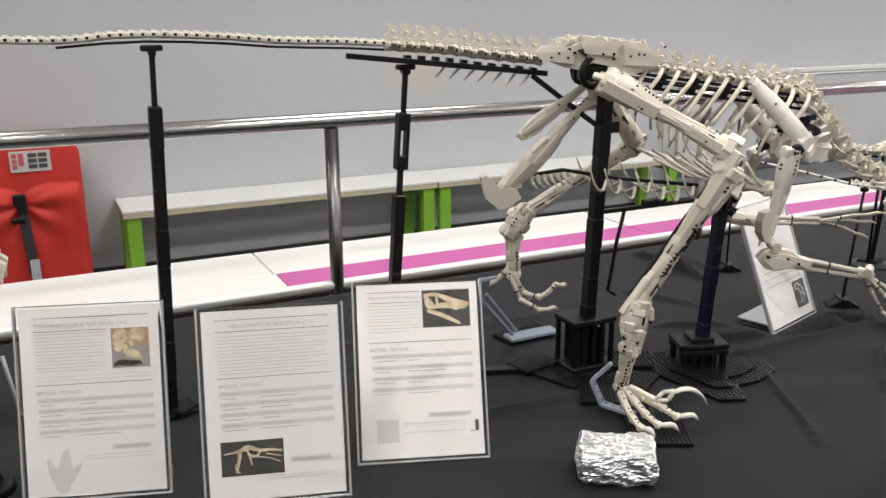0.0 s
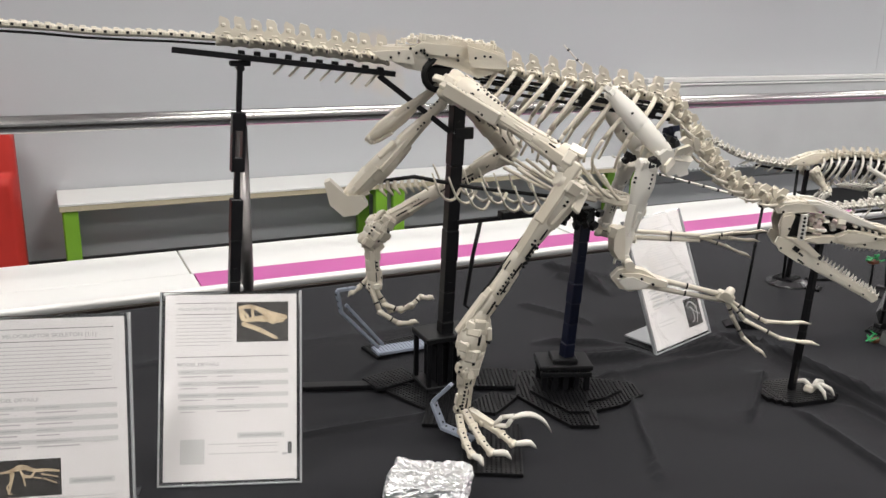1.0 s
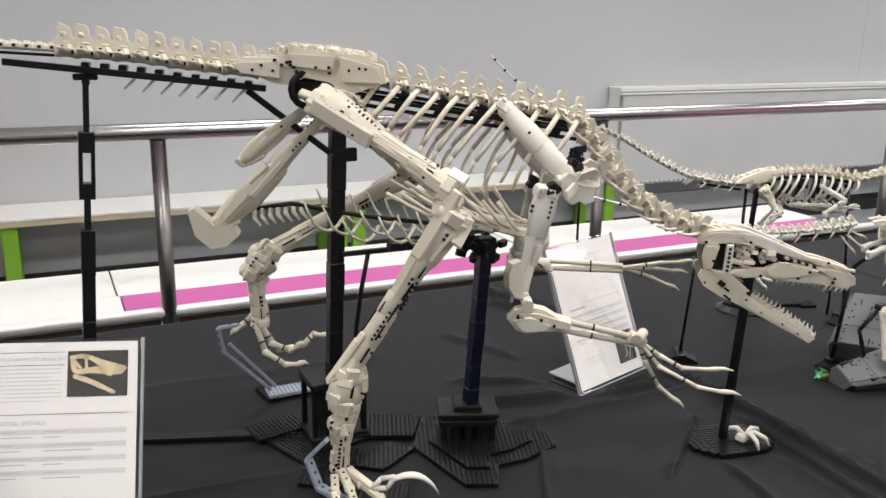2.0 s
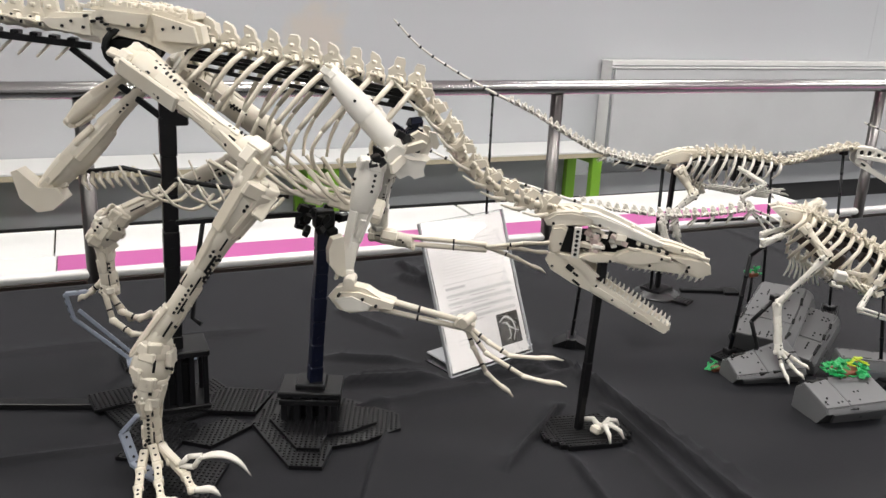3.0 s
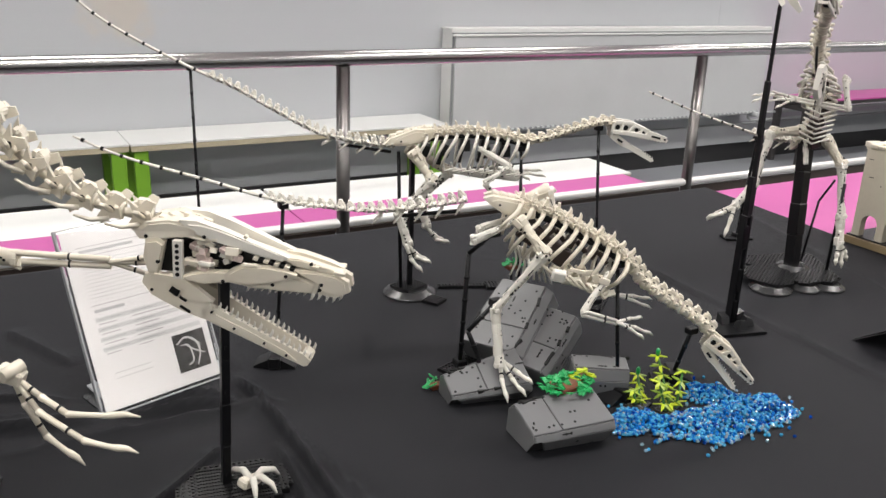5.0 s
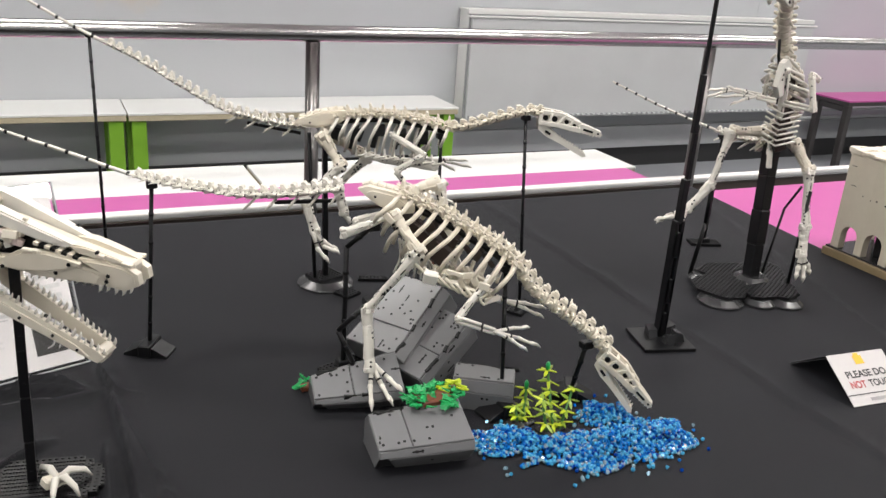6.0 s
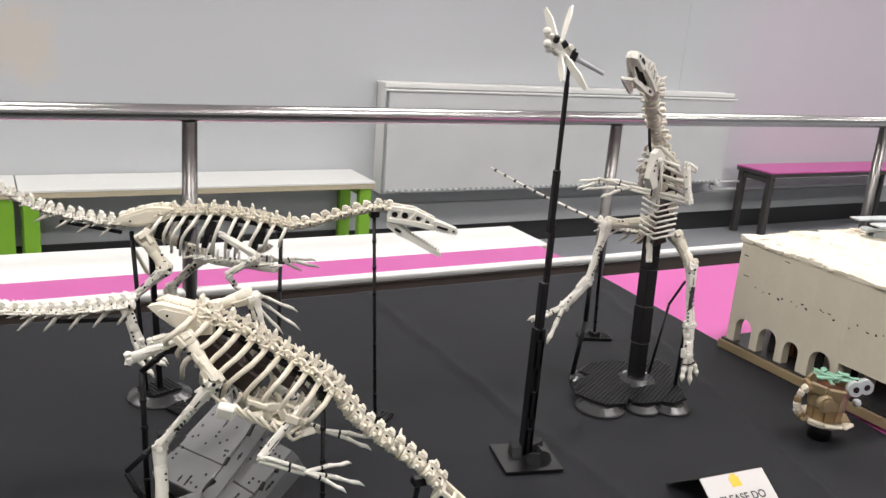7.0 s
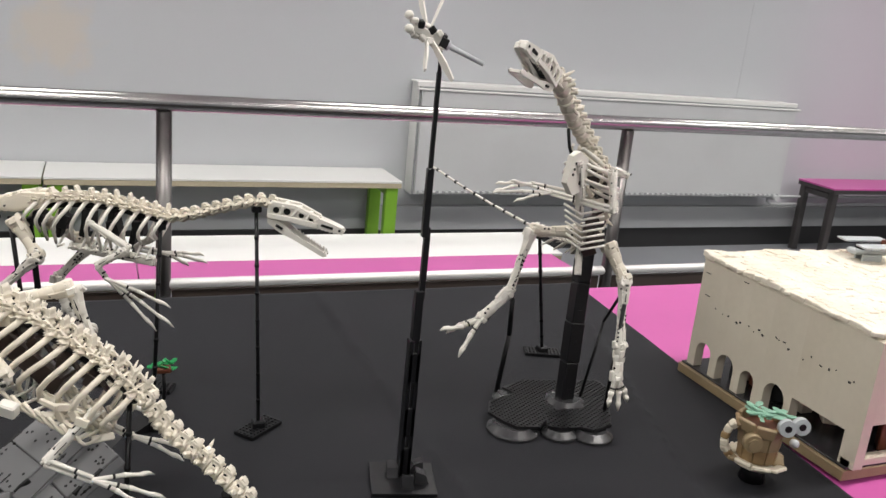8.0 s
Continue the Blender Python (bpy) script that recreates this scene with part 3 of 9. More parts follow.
def cloth():
    g = Geo()
    y0, y1, x0 = 0.44, 2.122, -1.42
    # a finer weave of the mesh where the cloth is rucked
    us = list(np.arange(-1.42, 1.38, 0.0125)) + list(np.arange(1.38, 1.96, 0.0042)) + list(np.arange(1.96, 3.70, 0.0125)) + [3.704]
    ws = list(np.arange(y0, 0.74, 0.0125)) + list(np.arange(0.74, 1.60, 0.0045)) + list(np.arange(1.60, 2.115, 0.0125)) + [y1]
    nx, ny = len(us) - 1, len(ws) - 1
    vs, fs = [], []
    for j in range(ny + 1):
        y = float(ws[j])
        xe = 3.704 + (y - 2.088) * 0.085
        for i in range(nx + 1):
            x = x0 + (float(us[i]) - x0) * (xe - x0) / (3.704 - x0)
            vs.append((x, y, TOP + cloth_height(x, y)))
    for j in range(ny):
        for i in range(nx):
            k = j * (nx + 1) + i
            fs.append((k, k + 1, k + nx + 2, k + nx + 1))
    # the fall of the cloth in front of the table, in soft pleats
    n0 = len(vs)
    nd = 14
    for j in range(1, nd + 1):
        for i in range(nx + 1):
            x, y, z = vs[i]
            d = j / nd
            vs.append((x, y - 0.012 - 0.02 * d * (1 + math.sin(x * 19)) - 0.01 * d * noise.noise((x * 6, d, 3)), TOP - d * (TOP - FLOOR - 0.02)))
    for j in range(nd):
        for i in range(nx):
            a = i if j == 0 else n0 + (j - 1) * (nx + 1) + i
            b = n0 + j * (nx + 1) + i
            fs.append((b, b + 1, a + 1, a))
    g.add(vs, fs, 0, True)
    ob = part("table_cloth", g, CLOTH, None, "", (x0, y0, TOP))
    mod = ob.modifiers.new("thickness", "SOLIDIFY")
    mod.thickness, mod.offset = 0.002, -1
    tagged(ob, "black cloth with creases spread over the display table", "table cloth")


cloth()


# ---- brick-built skeletons ----
def brick_bone(name, parent, a, b, widths, rng, n=5, mat=None, pin=8, plates=3, up=(0, -1, 0), flat=0.8, label="", slit=True):
    """A limb bone out of short rounded pieces whose width runs through widths, with a dark slot, knobbed ends, side plates and black pins."""
    m = along(a, b, up)
    length = (V(b) - V(a)).length
    g, dark, plate_list, segments = Geo(), Geo(), [], []

    def width(t):
        s = max(0.0, min(1.0, t)) * (len(widths) - 1)
        i = min(int(s), len(widths) - 2)
        return widths[i] + (widths[i + 1] - widths[i]) * (s - i)

    def shell(t0, t1, k0, k1, dx, dy, mi=0, sides=10):
        """A rounded piece from t0 to t1, k times as wide as the bone."""
        pts, rad = [], []
        for q, c in ((0.0, 0.93), (0.06, 1.0), (0.5, 1.0), (0.94, 1.0), (1.0, 0.93)):
            t = t0 + (t1 - t0) * q
            pts.append(m @ V((dx, dy, t * length)))
            rad.append(width(t) * 0.5 * (k0 + (k1 - k0) * q) * c)
        vs, fs = [], []
        off = rng.uniform(0, 0.5)
        for p, r in zip(pts, rad):
            for k in range(sides):
                ang = 2 * math.pi * (k + off) / sides
                vs.append(p + m.to_3x3() @ V((r * math.cos(ang), r * flat * math.sin(ang), 0)))
        for i in range(4):
            for k in range(sides):
                fs.append((i * sides + k, i * sides + (k + 1) % sides, (i + 1) * sides + (k + 1) % sides, (i + 1) * sides + k))
        piece = Geo()
        piece.add(vs, fs, mi, True)
        piece.add(vs[:sides], [tuple(range(sides))[::-1]], mi)
        piece.add(vs[-sides:], [tuple(range(sides))], mi)
        segments.append(piece)

    cuts = [0.0]
    for i in range(n - 1):
        cuts.append((i + 1 + rng.uniform(-0.28, 0.28)) / n)
    cuts.append(1.0)
    for t0, t1 in zip(cuts, cuts[1:]):
        w = width((t0 + t1) / 2)
        k0, k1 = rng.uniform(0.95, 1.05), rng.uniform(0.95, 1.05)
        shell(t0 - 0.012, t1 + 0.012, k0, k1, rng.uniform(-0.06, 0.06) * w, rng.uniform(-0.04, 0.06) * w)
    g.tube([m @ V((0, 0, length * k / 6)) for k in range(7)], [width(k / 6) * 0.30 for k in range(7)], 8)
    # layered plates that follow the sides
    for i in range(plates * 2):
        t = rng.uniform(0.08, 0.92)
        w = width(t)
        ang = rng.choice((-90, -60, -25, 0, 25, 60, 90, 130, -130)) + rng.uniform(-8, 8)
        c, sn = math.cos(radians(ang + 90)), math.sin(radians(ang + 90))
        run = min(length * rng.uniform(0.16, 0.42), w * 2.2)
        slope = math.degrees(math.atan2((width(t + 0.2) - width(t - 0.2)) * 0.5, 0.4 * length))
        turn = pose(0, 0, 0, 0, 0, ang) @ pose(0, 0, 0, -slope + rng.uniform(-3, 3), 0, 0)
        plate_list.append(Geo().box(m @ T(c * w * 0.47, sn * w * flat * 0.47, t * length) @ turn, w * rng.uniform(0.28, 0.55), w * rng.uniform(0.10, 0.2), run, w * 0.05))
    # knobs at both ends
    for t in (0.03, 0.97):
        w = width(t)
        p = V((0, 0, t * length))
        g.tube([m @ (p - V((w * 0.52, 0, 0))), m @ (p - V((w * 0.44, 0, 0))), m @ (p + V((w * 0.44, 0, 0))), m @ (p + V((w * 0.52, 0, 0)))], [w * 0.18, w * 0.28, w * 0.28, w * 0.18], 9)
        for q in range(3):
            plate_list.append(Geo().box(m @ T(rng.uniform(-0.45, 0.45) * w, rng.uniform(-0.2, 0.48) * w * flat, (t + rng.uniform(-0.05, 0.05)) * length) @ pose(0, 0, 0, rng.uniform(-30, 30), rng.uniform(-30, 30), rng.uniform(-40, 40)), w * rng.uniform(0.2, 0.45), w * rng.uniform(0.1, 0.2), w * rng.uniform(0.4, 0.8), w * 0.04))
        g.box(m @ T(rng.uniform(-0.2, 0.2) * w, w * flat * 0.40, t * length), w * 0.5, w * 0.3, w * 0.4, w * 0.06)
    # dark slots where the pieces part
    if slit:
        side = rng.uniform(-0.12, 0.16)
        k = max(2, n - 2)
        for i in range(k):
            t0 = 0.1 + 0.8 * (i + rng.uniform(0.05, 0.3)) / k
            t1 = 0.1 + 0.8 * (i + rng.uniform(0.65, 0.98)) / k
            w = width((t0 + t1) / 2)
            dark.box(m @ T(side * w, w * flat * 0.46, (t0 + t1) / 2 * length), w * rng.uniform(0.05, 0.11), w * 0.12, (t1 - t0) * length, 0)
            if rng.random() < 0.35:
                dark.box(m @ T(-w * 0.44, w * flat * rng.uniform(0.0, 0.25), (t0 + t1) / 2 * length), w * 0.14, w * 0.08, (t1 - t0) * 0.6 * length, 0)
    for k in range((pin + 1) // 2):
        t = rng.uniform(0.05, 0.95)
        w = width(t)
        ang = radians(rng.uniform(20, 160))
        r = min(0.0024, w * 0.11)
        e = V((math.cos(ang) * w * 0.5, math.sin(ang) * w * flat * 0.5, t * length))
        d = V((math.cos(ang), math.sin(ang), 0))
        for q in range(rng.choice((1, 1, 2, 3))):
            o = V((0, 0, q * 0.008))
            dark.cyl(m @ (e + o - d * w * 0.2), m @ (e + o + d * w * 0.06), r, r, 7)
    if length > 0.12 and slit and mat is not PIN:
        for row in range(3):
            ang = radians(rng.uniform(25, 155))
            t0, count = rng.uniform(0.08, 0.7), rng.randint(4, 7)
            for q in range(count):
                t = t0 + q * 0.008 / length
                if t < 0.95:
                    w = width(t)
                    e = V((math.cos(ang) * w * 0.5, math.sin(ang) * w * flat * 0.5, t * length))
                    d = V((math.cos(ang), math.sin(ang), 0))
                    dark.cyl(m @ (e - d * w * 0.2), m @ (e + d * w * 0.045), 0.0021, 0.0021, 7)
    bone = part(name, g, mat or BONE, parent, label, a)
    for p in segments:
        part("segment", p, mat or BONE, bone)
    for p in plate_list:
        part("plate", p, mat or BONE, bone)
    if dark.v:
        tagged(part("pin_set", dark, PIN, bone, "black pins and slots"), "", "", "", "stuff")
    return bone


def bar_bone(name, parent, pts, r, mat=None, joints=True, label="", claw=False, n=7):
    """A slender bone of round bars with knuckles, each piece a part of the first; the last one may taper to a claw."""
    pts = [V(p) for p in pts]
    first = None
    for i, (a, b) in enumerate(zip(pts, pts[1:])):
        last = claw and i == len(pts) - 2
        d = (b - a).normalized()
        g = Geo()
        if last:
            c = a.lerp(b, 0.5)
            g.tube([a - d * r * 0.7, a - d * r * 0.2, a + d * r, a.lerp(c, 0.5), c, c.lerp(b, 0.25) + V((0, 0, r * 0.3)), c.lerp(b, 0.6) + V((0, 0, r * 0.7)), b], [r * 0.8, r * 1.2, r * 1.05, r * 0.85, r * 0.9, r * 1.15, r * 0.9, r * 0.2], n)
        elif joints:
            m = a.lerp(b, 0.62)
            g.tube([a - d * r * 0.9, a - d * r * 0.4, a + d * r * 0.9, a + d * r * 1.4, b], [r * 0.8, r * 1.22, r * 1.18, r, r * 0.96], n)
            g.tube([m, m + d * 0.003], r * 1.1, n, 1)
        else:
            g.cyl(a, b, r, r, n)
        piece = part(name if first is None else "claw" if last else "phalanx", g, [mat or BONE, PIN], first or parent, label if first is None else "", a)
        first = first or piece
    return first


def curve_bone(name, parent, pts, r0, r1, mat=None, n=6, steps=8):
    line = smooth_path(pts, steps)
    radii = [r0 + (r1 - r0) * (i / (steps - 1)) ** 1.5 for i in range(steps)]
    return part(name, Geo().tube(line, radii, n), mat or BONE, parent, "", pts[0])


def vertebra_mesh(name, length, high, wide, blade, rng, mat=None, spiky=0, waist=1.0, wing=0.0, broad=1.0, knob=1.0):
    """Three variants of a vertebra: body, stepped blade above, wings and spikes at each side, dark gap and pins. x runs along the spine, z up."""
    out = []
    for variant in range(3):
        g, h, f = Geo(), Geo(), {-1: Geo(), 1: Geo()}
        j = lambda k=0.08: 1 + rng.uniform(-k, k)
        g.tube([(-length * 0.47, 0, 0), (-length * 0.40, 0, 0), (-length * 0.1, 0, 0), (length * 0.2, 0, 0), (length * 0.40, 0, 0), (length * 0.47, 0, 0)],
               [high * 0.24, high * 0.32, high * 0.25, high * 0.25, high * 0.33, high * 0.24], 9)
        g.box(T(-length * 0.02, 0, high * 0.12), length * 0.74 * j() * waist, wide * 0.42 * j(), high * 0.40, wide * 0.06)
        g.box(T(-length * 0.05, 0, high * 0.34), length * 0.62 * waist, wide * 0.30, high * 0.20, wide * 0.05)
        lean = length * 0.12 * j(0.4)
        top = high * 0.45 + blade * j(0.1)
        tilt = rng.uniform(-0.06, 0.08) * blade
        poly = [(-0.36, 0, 0.66), (0.32, 0, 0.66), (0.30, 0.18, 1), (0.19, 0.42, 1), (0.20, 0.78, 1), (0.13, 1.0, 1), (-0.15, 1.04, 1), (-0.22, 0.82, 1), (-0.22, 0.45, 1), (-0.42, 0.12, 1)]
        poly = [(length * broad * x - lean * z, high * 0.45 * k + (top - high * 0.45) * z + tilt * (z > 0.6) * (-1 if x > 0 else 1)) for x, z, k in poly]
        h.prism(I4, poly, -wide * 0.13, wide * 0.13)
        h.box(T(-length * 0.05 - lean * 0.7, 0, high * 0.45 + blade * 0.48), length * 0.26 * knob, wide * 0.36 * knob, blade * 0.26, wide * 0.04 * knob)
        h.box(T(length * 0.05, 0, high * 0.52), length * 0.34, wide * 0.34, high * 0.10, wide * 0.03, 0)
        for s in (-1, 1):
            f[s].box(T(-length * 0.08, s * wide * 0.40, high * 0.16 * j()) @ pose(0, 0, 0, s * 20 * j(0.3), 0, s * 14), length * 0.34, wide * 0.42, high * 0.14, high * 0.04)
            f[s].box(T(length * 0.2, s * wide * 0.24, high * 0.28) @ pose(0, 0, 0, s * -25, 0, s * -20), length * 0.22, wide * 0.30, high * 0.10, high * 0.03)
            g.box(T(length * 0.30, s * wide * 0.20, high * 0.06), length * 0.10, wide * 0.06, high * 0.22, 0, 1)
            g.cyl((-length * 0.15, s * wide * 0.12, high * 0.3), (-length * 0.15, s * wide * 0.175, high * 0.3), high * 0.07, high * 0.07, 6, 1)
            if wing:
                # a four-pointed plate on each flank
                w = [(-0.62, 0.52), (-0.16, 0.26), (0.20, 0.62), (0.52, 0.50), (0.34, 0.05), (0.50, -0.34), (0.12, -0.30), (-0.36, -0.62), (-0.58, -0.40), (-0.34, 0.0)]
                f[s].prism(T(0, s * wide * 0.24, high * 0.1) @ pose(0, 0, 0, s * -8, rng.uniform(-8, 8), s * 6), [(a * length * 1.1 * j(), b * high * wing * j()) for a, b in w], -wide * 0.035, wide * 0.035)
                f[s].cyl((0, s * wide * 0.2, high * 0.1), (0, s * wide * 0.285, high * 0.1), high * 0.13, high * 0.13, 10, 1)
            for k in range(spiky):
                a = V((length * rng.uniform(-0.3, 0.3), s * wide * 0.2, high * rng.uniform(-0.05, 0.3)))
                d = V((-length * rng.uniform(0.25, 0.6), s * wide * rng.uniform(0.2, 0.42), high * rng.uniform(-0.25, 0.45)))
                f[s].tube([a, a + d * 0.6, a + d], [high * 0.085, high * 0.07, high * 0.025], 5)
        mats = [mat or BONE, PIN]
        out.append((g.mesh(name, mats), h.mesh("blade", mats), f[-1].mesh("wing", mats), f[1].mesh("wing", mats)))
    return out


def put_vertebra(meshes, m, parent):
    """A vertebra with its blade and its two wings."""
    ob = put("vertebra", meshes[0], m, parent)
    put("blade", meshes[1], m, ob)
    put("wing", meshes[2], m, ob)
    put("wing", meshes[3], m, ob)
    return ob


def link_mesh(name, length, r, mat=BONE):
    """A link of a tail tip: an open clip over the next one, with a small dark eye on each flank."""
    g = Geo().box(T(-length * 0.02, 0, r * 0.30), length * 0.96, r * 1.25, r * 1.05, r * 0.22)
    g.box(T(length * 0.36, 0, r * 0.22), length * 0.46, r * 1.55, r * 0.72, r * 0.16)
    g.box(T(-length * 0.16, 0, r * 0.86), length * 0.50, r * 0.80, r * 0.34, r * 0.12)
    g.tube([(-length * 0.62, 0, r * 0.1), (length * 0.62, 0, r * 0.1)], r * 0.45, 7)
    for s in (-1, 1):
        g.box(T(-length * 0.14, s * r * 0.62, r * 0.30), length * 0.26, r * 0.06, r * 0.42, 0, 1)
    return g.mesh(name, [mat, PIN])


def spine_frames(pts, n):
    """Poses along a line through pts, x forward and z up."""
    line = smooth_path(pts, n)
    out = []
    for i, p in enumerate(line):
        d = (line[min(i + 1, n - 1)] - line[max(i - 1, 0)]).normalized()
        y = V((0, 0, 1)).cross(d)
        y = y.normalized() if y.length > 0.25 else V((0.5, 0.85, 0)).normalized()
        z = d.cross(y)
        m = Matrix((d, y, z)).transposed().to_4x4()
        m.translation = p
        out.append(m)
    return out


def tooth_mesh(r, length):
    """A pointed, slightly bent tooth along z."""
    return Geo().tube([(0, 0, -0.15 * length), (0, 0, 0.3 * length), (-0.1 * abs(length), 0, 0.7 * length), (-0.28 * abs(length), 0, length)], [r, r * 0.95, r * 0.6, r * 0.12], 6).mesh("tooth", [BONE_W])


def skull(parent, m, size, gape, rng, mat=None, wide=1.0, tall=1.0):
    """A small open-work head along x of m, hinge at the origin, nose at x = size; gape in degrees."""
    s = size
    mat = mat or BONE
    up = m @ Matrix.Diagonal((1, 1, tall, 1))
    W = 0.12 * s * wide
    thin = lambda x: 1.0 - 0.55 * max(0.0, min(1.0, x / s))
    P = lambda pts: [(x * s, z * s) for x, z in pts]
    g, bars = Geo(), []

    def bar(x0, z0, x1, z1, d, w=0.034, y=1.0):
        a = up @ V((x0 * s, d * W * y * thin(x0 * s), z0 * s))
        b = up @ V((x1 * s, d * W * y * thin(x1 * s), z1 * s))
        bars.append(Geo().box(along(a, b, m.to_3x3() @ V((0, 1, 0))) @ T(0, 0, (b - a).length / 2), w * s, 0.05 * s, (b - a).length * 1.06, 0.008 * s))

    for d in (-1, 1):
        bar(-0.02, 0.27, 0.30, 0.30, d, 0.065, 0.85)
        bar(0.30, 0.30, 0.62, 0.18, d, 0.065, 0.9)
        bar(-0.02, 0.02, 0.30, 0.05, d, 0.07, 1.1)
        bar(0.30, 0.05, 0.62, 0.04, d, 0.08, 1.1)
        bar(-0.02, 0.0, -0.03, 0.28, d, 0.05)
        bar(0.12, 0.03, 0.14, 0.28, d)
        bar(0.26, 0.05, 0.34, 0.29, d)
        bar(0.45, 0.05, 0.50, 0.24, d)
        bar(0.57, 0.04, 0.62, 0.19, d)
        c = up @ V((0.395 * s, d * W * 0.8, 0.165 * s))
        ring = [c + m.to_3x3() @ V((0.062 * s * math.cos(a), 0, 0.062 * s * math.sin(a))) for a in np.linspace(0, 2 * math.pi, 11)]
        bars.append(Geo().tube(ring, 0.016 * s, 6))
        g.prism(up, P([(0.56, 0.0), (0.58, 0.20), (0.74, 0.17), (0.92, 0.12), (1.0, 0.05), (0.98, -0.02), (0.80, -0.025)]), d * W * 0.4, d * W * 1.12, 0, thin)
        g.box(up @ T(0.76 * s, d * W * thin(0.76 * s) * 1.1, 0.07 * s) @ pose(0, 0, 0, 0, 6, 0), 0.16 * s, 0.03 * s, 0.05 * s, 0, 1)
        g.box(up @ T(0.93 * s, d * W * thin(0.93 * s) * 1.1, 0.05 * s), 0.03 * s, 0.03 * s, 0.04 * s, 0, 1)
        bars.append(Geo().prism(up, P([(-0.03, 0.03), (-0.02, 0.25), (0.14, 0.285), (0.32, 0.29), (0.58, 0.19), (0.60, 0.04), (0.30, 0.035)]), d * W * 0.55, d * W * 0.82, 0, thin))
        for x, z, r in ((0.055, 0.15, 0.042), (0.20, 0.17, 0.046), (0.395, 0.165, 0.036), (0.53, 0.12, 0.028)):
            k = thin(x * s)
            g.cyl(up @ V((x * s, d * W * 0.7 * k, z * s)), up @ V((x * s, d * W * 0.86 * k, z * s)), r * s, r * s, 10, 1)
    for x, z in ((0.0, 0.28), (0.16, 0.295), (0.34, 0.29), (0.5, 0.235)):
        bars.append(Geo().box(up @ T(x * s, 0, z * s), 0.05 * s, W * 1.5 * thin(x * s), 0.04 * s, 0.008 * s))
    g.box(up @ T(0.8 * s, 0, 0.09 * s) @ pose(0, 0, 0, 0, 12, 0), 0.34 * s, W * 0.8, 0.12 * s, 0.012 * s)
    head = part("skull", g, [mat, PIN], parent, "", m.translation)
    for q in bars:
        part("bar", q, mat, head)
    g = Geo().box(up @ T(0.10 * s, 0, 0.14 * s), 0.16 * s, W * 0.9, 0.16 * s, 0.004).box(up @ T(0.36 * s, 0, 0.08 * s), 0.40 * s, W * 0.6, 0.05 * s, 0.002)
    part("inner_frame", g, PIN, head, "black inner frame")

    def tooth_row(owner, frame, x0, x1, n, z, dz, side, tn):
        tooth = tooth_mesh(0.011 * s, dz * s)
        for d in (-1, 1):
            for k in range(n):
                x = x0 + (x1 - x0) * k / (n - 1)
                put("tooth", tooth, frame @ T(x * s, d * W * side * tn(x * s), z * s) @ pose(0, 0, 0, rng.uniform(-6, 6), -14 + rng.uniform(-8, 8), 0) @ Matrix.Scale(0.8 + 0.4 * rng.random(), 4), owner)

    tooth_row(head, up, 0.48, 0.97, 10, -0.01, -0.040, 1.0, thin)
    j = m @ T(0.0, 0, -0.05 * s) @ pose(0, 0, 0, 0, gape, 0)
    jt = lambda x: 1.0 - 0.5 * max(0.0, min(1.0, x / s))
    g = Geo()
    for d in (-1, 1):
        g.prism(j, P([(-0.05, 0.03), (0.04, 0.055), (0.22, 0.05), (0.40, 0.02), (0.86, 0.02), (0.90, -0.005), (0.86, -0.045), (0.40, -0.055), (0.20, -0.075), (0.0, -0.05)]), d * W * 0.78, d * W * 1.02, 0, jt)
        g.box(j @ T(0.16 * s, d * W * 0.98, -0.01 * s), 0.10 * s, 0.02 * s, 0.035 * s, 0, 1)
    g.box(j @ T(0.85 * s, 0, -0.01 * s), 0.06 * s, W * 1.0, 0.05 * s, 0.006 * s)
    jaw = part("lower_jaw", g, [mat, PIN], parent, "", j.translation)
    tooth_row(jaw, j, 0.42, 0.85, 10, 0.015, 0.036, 0.88, jt)
    return head


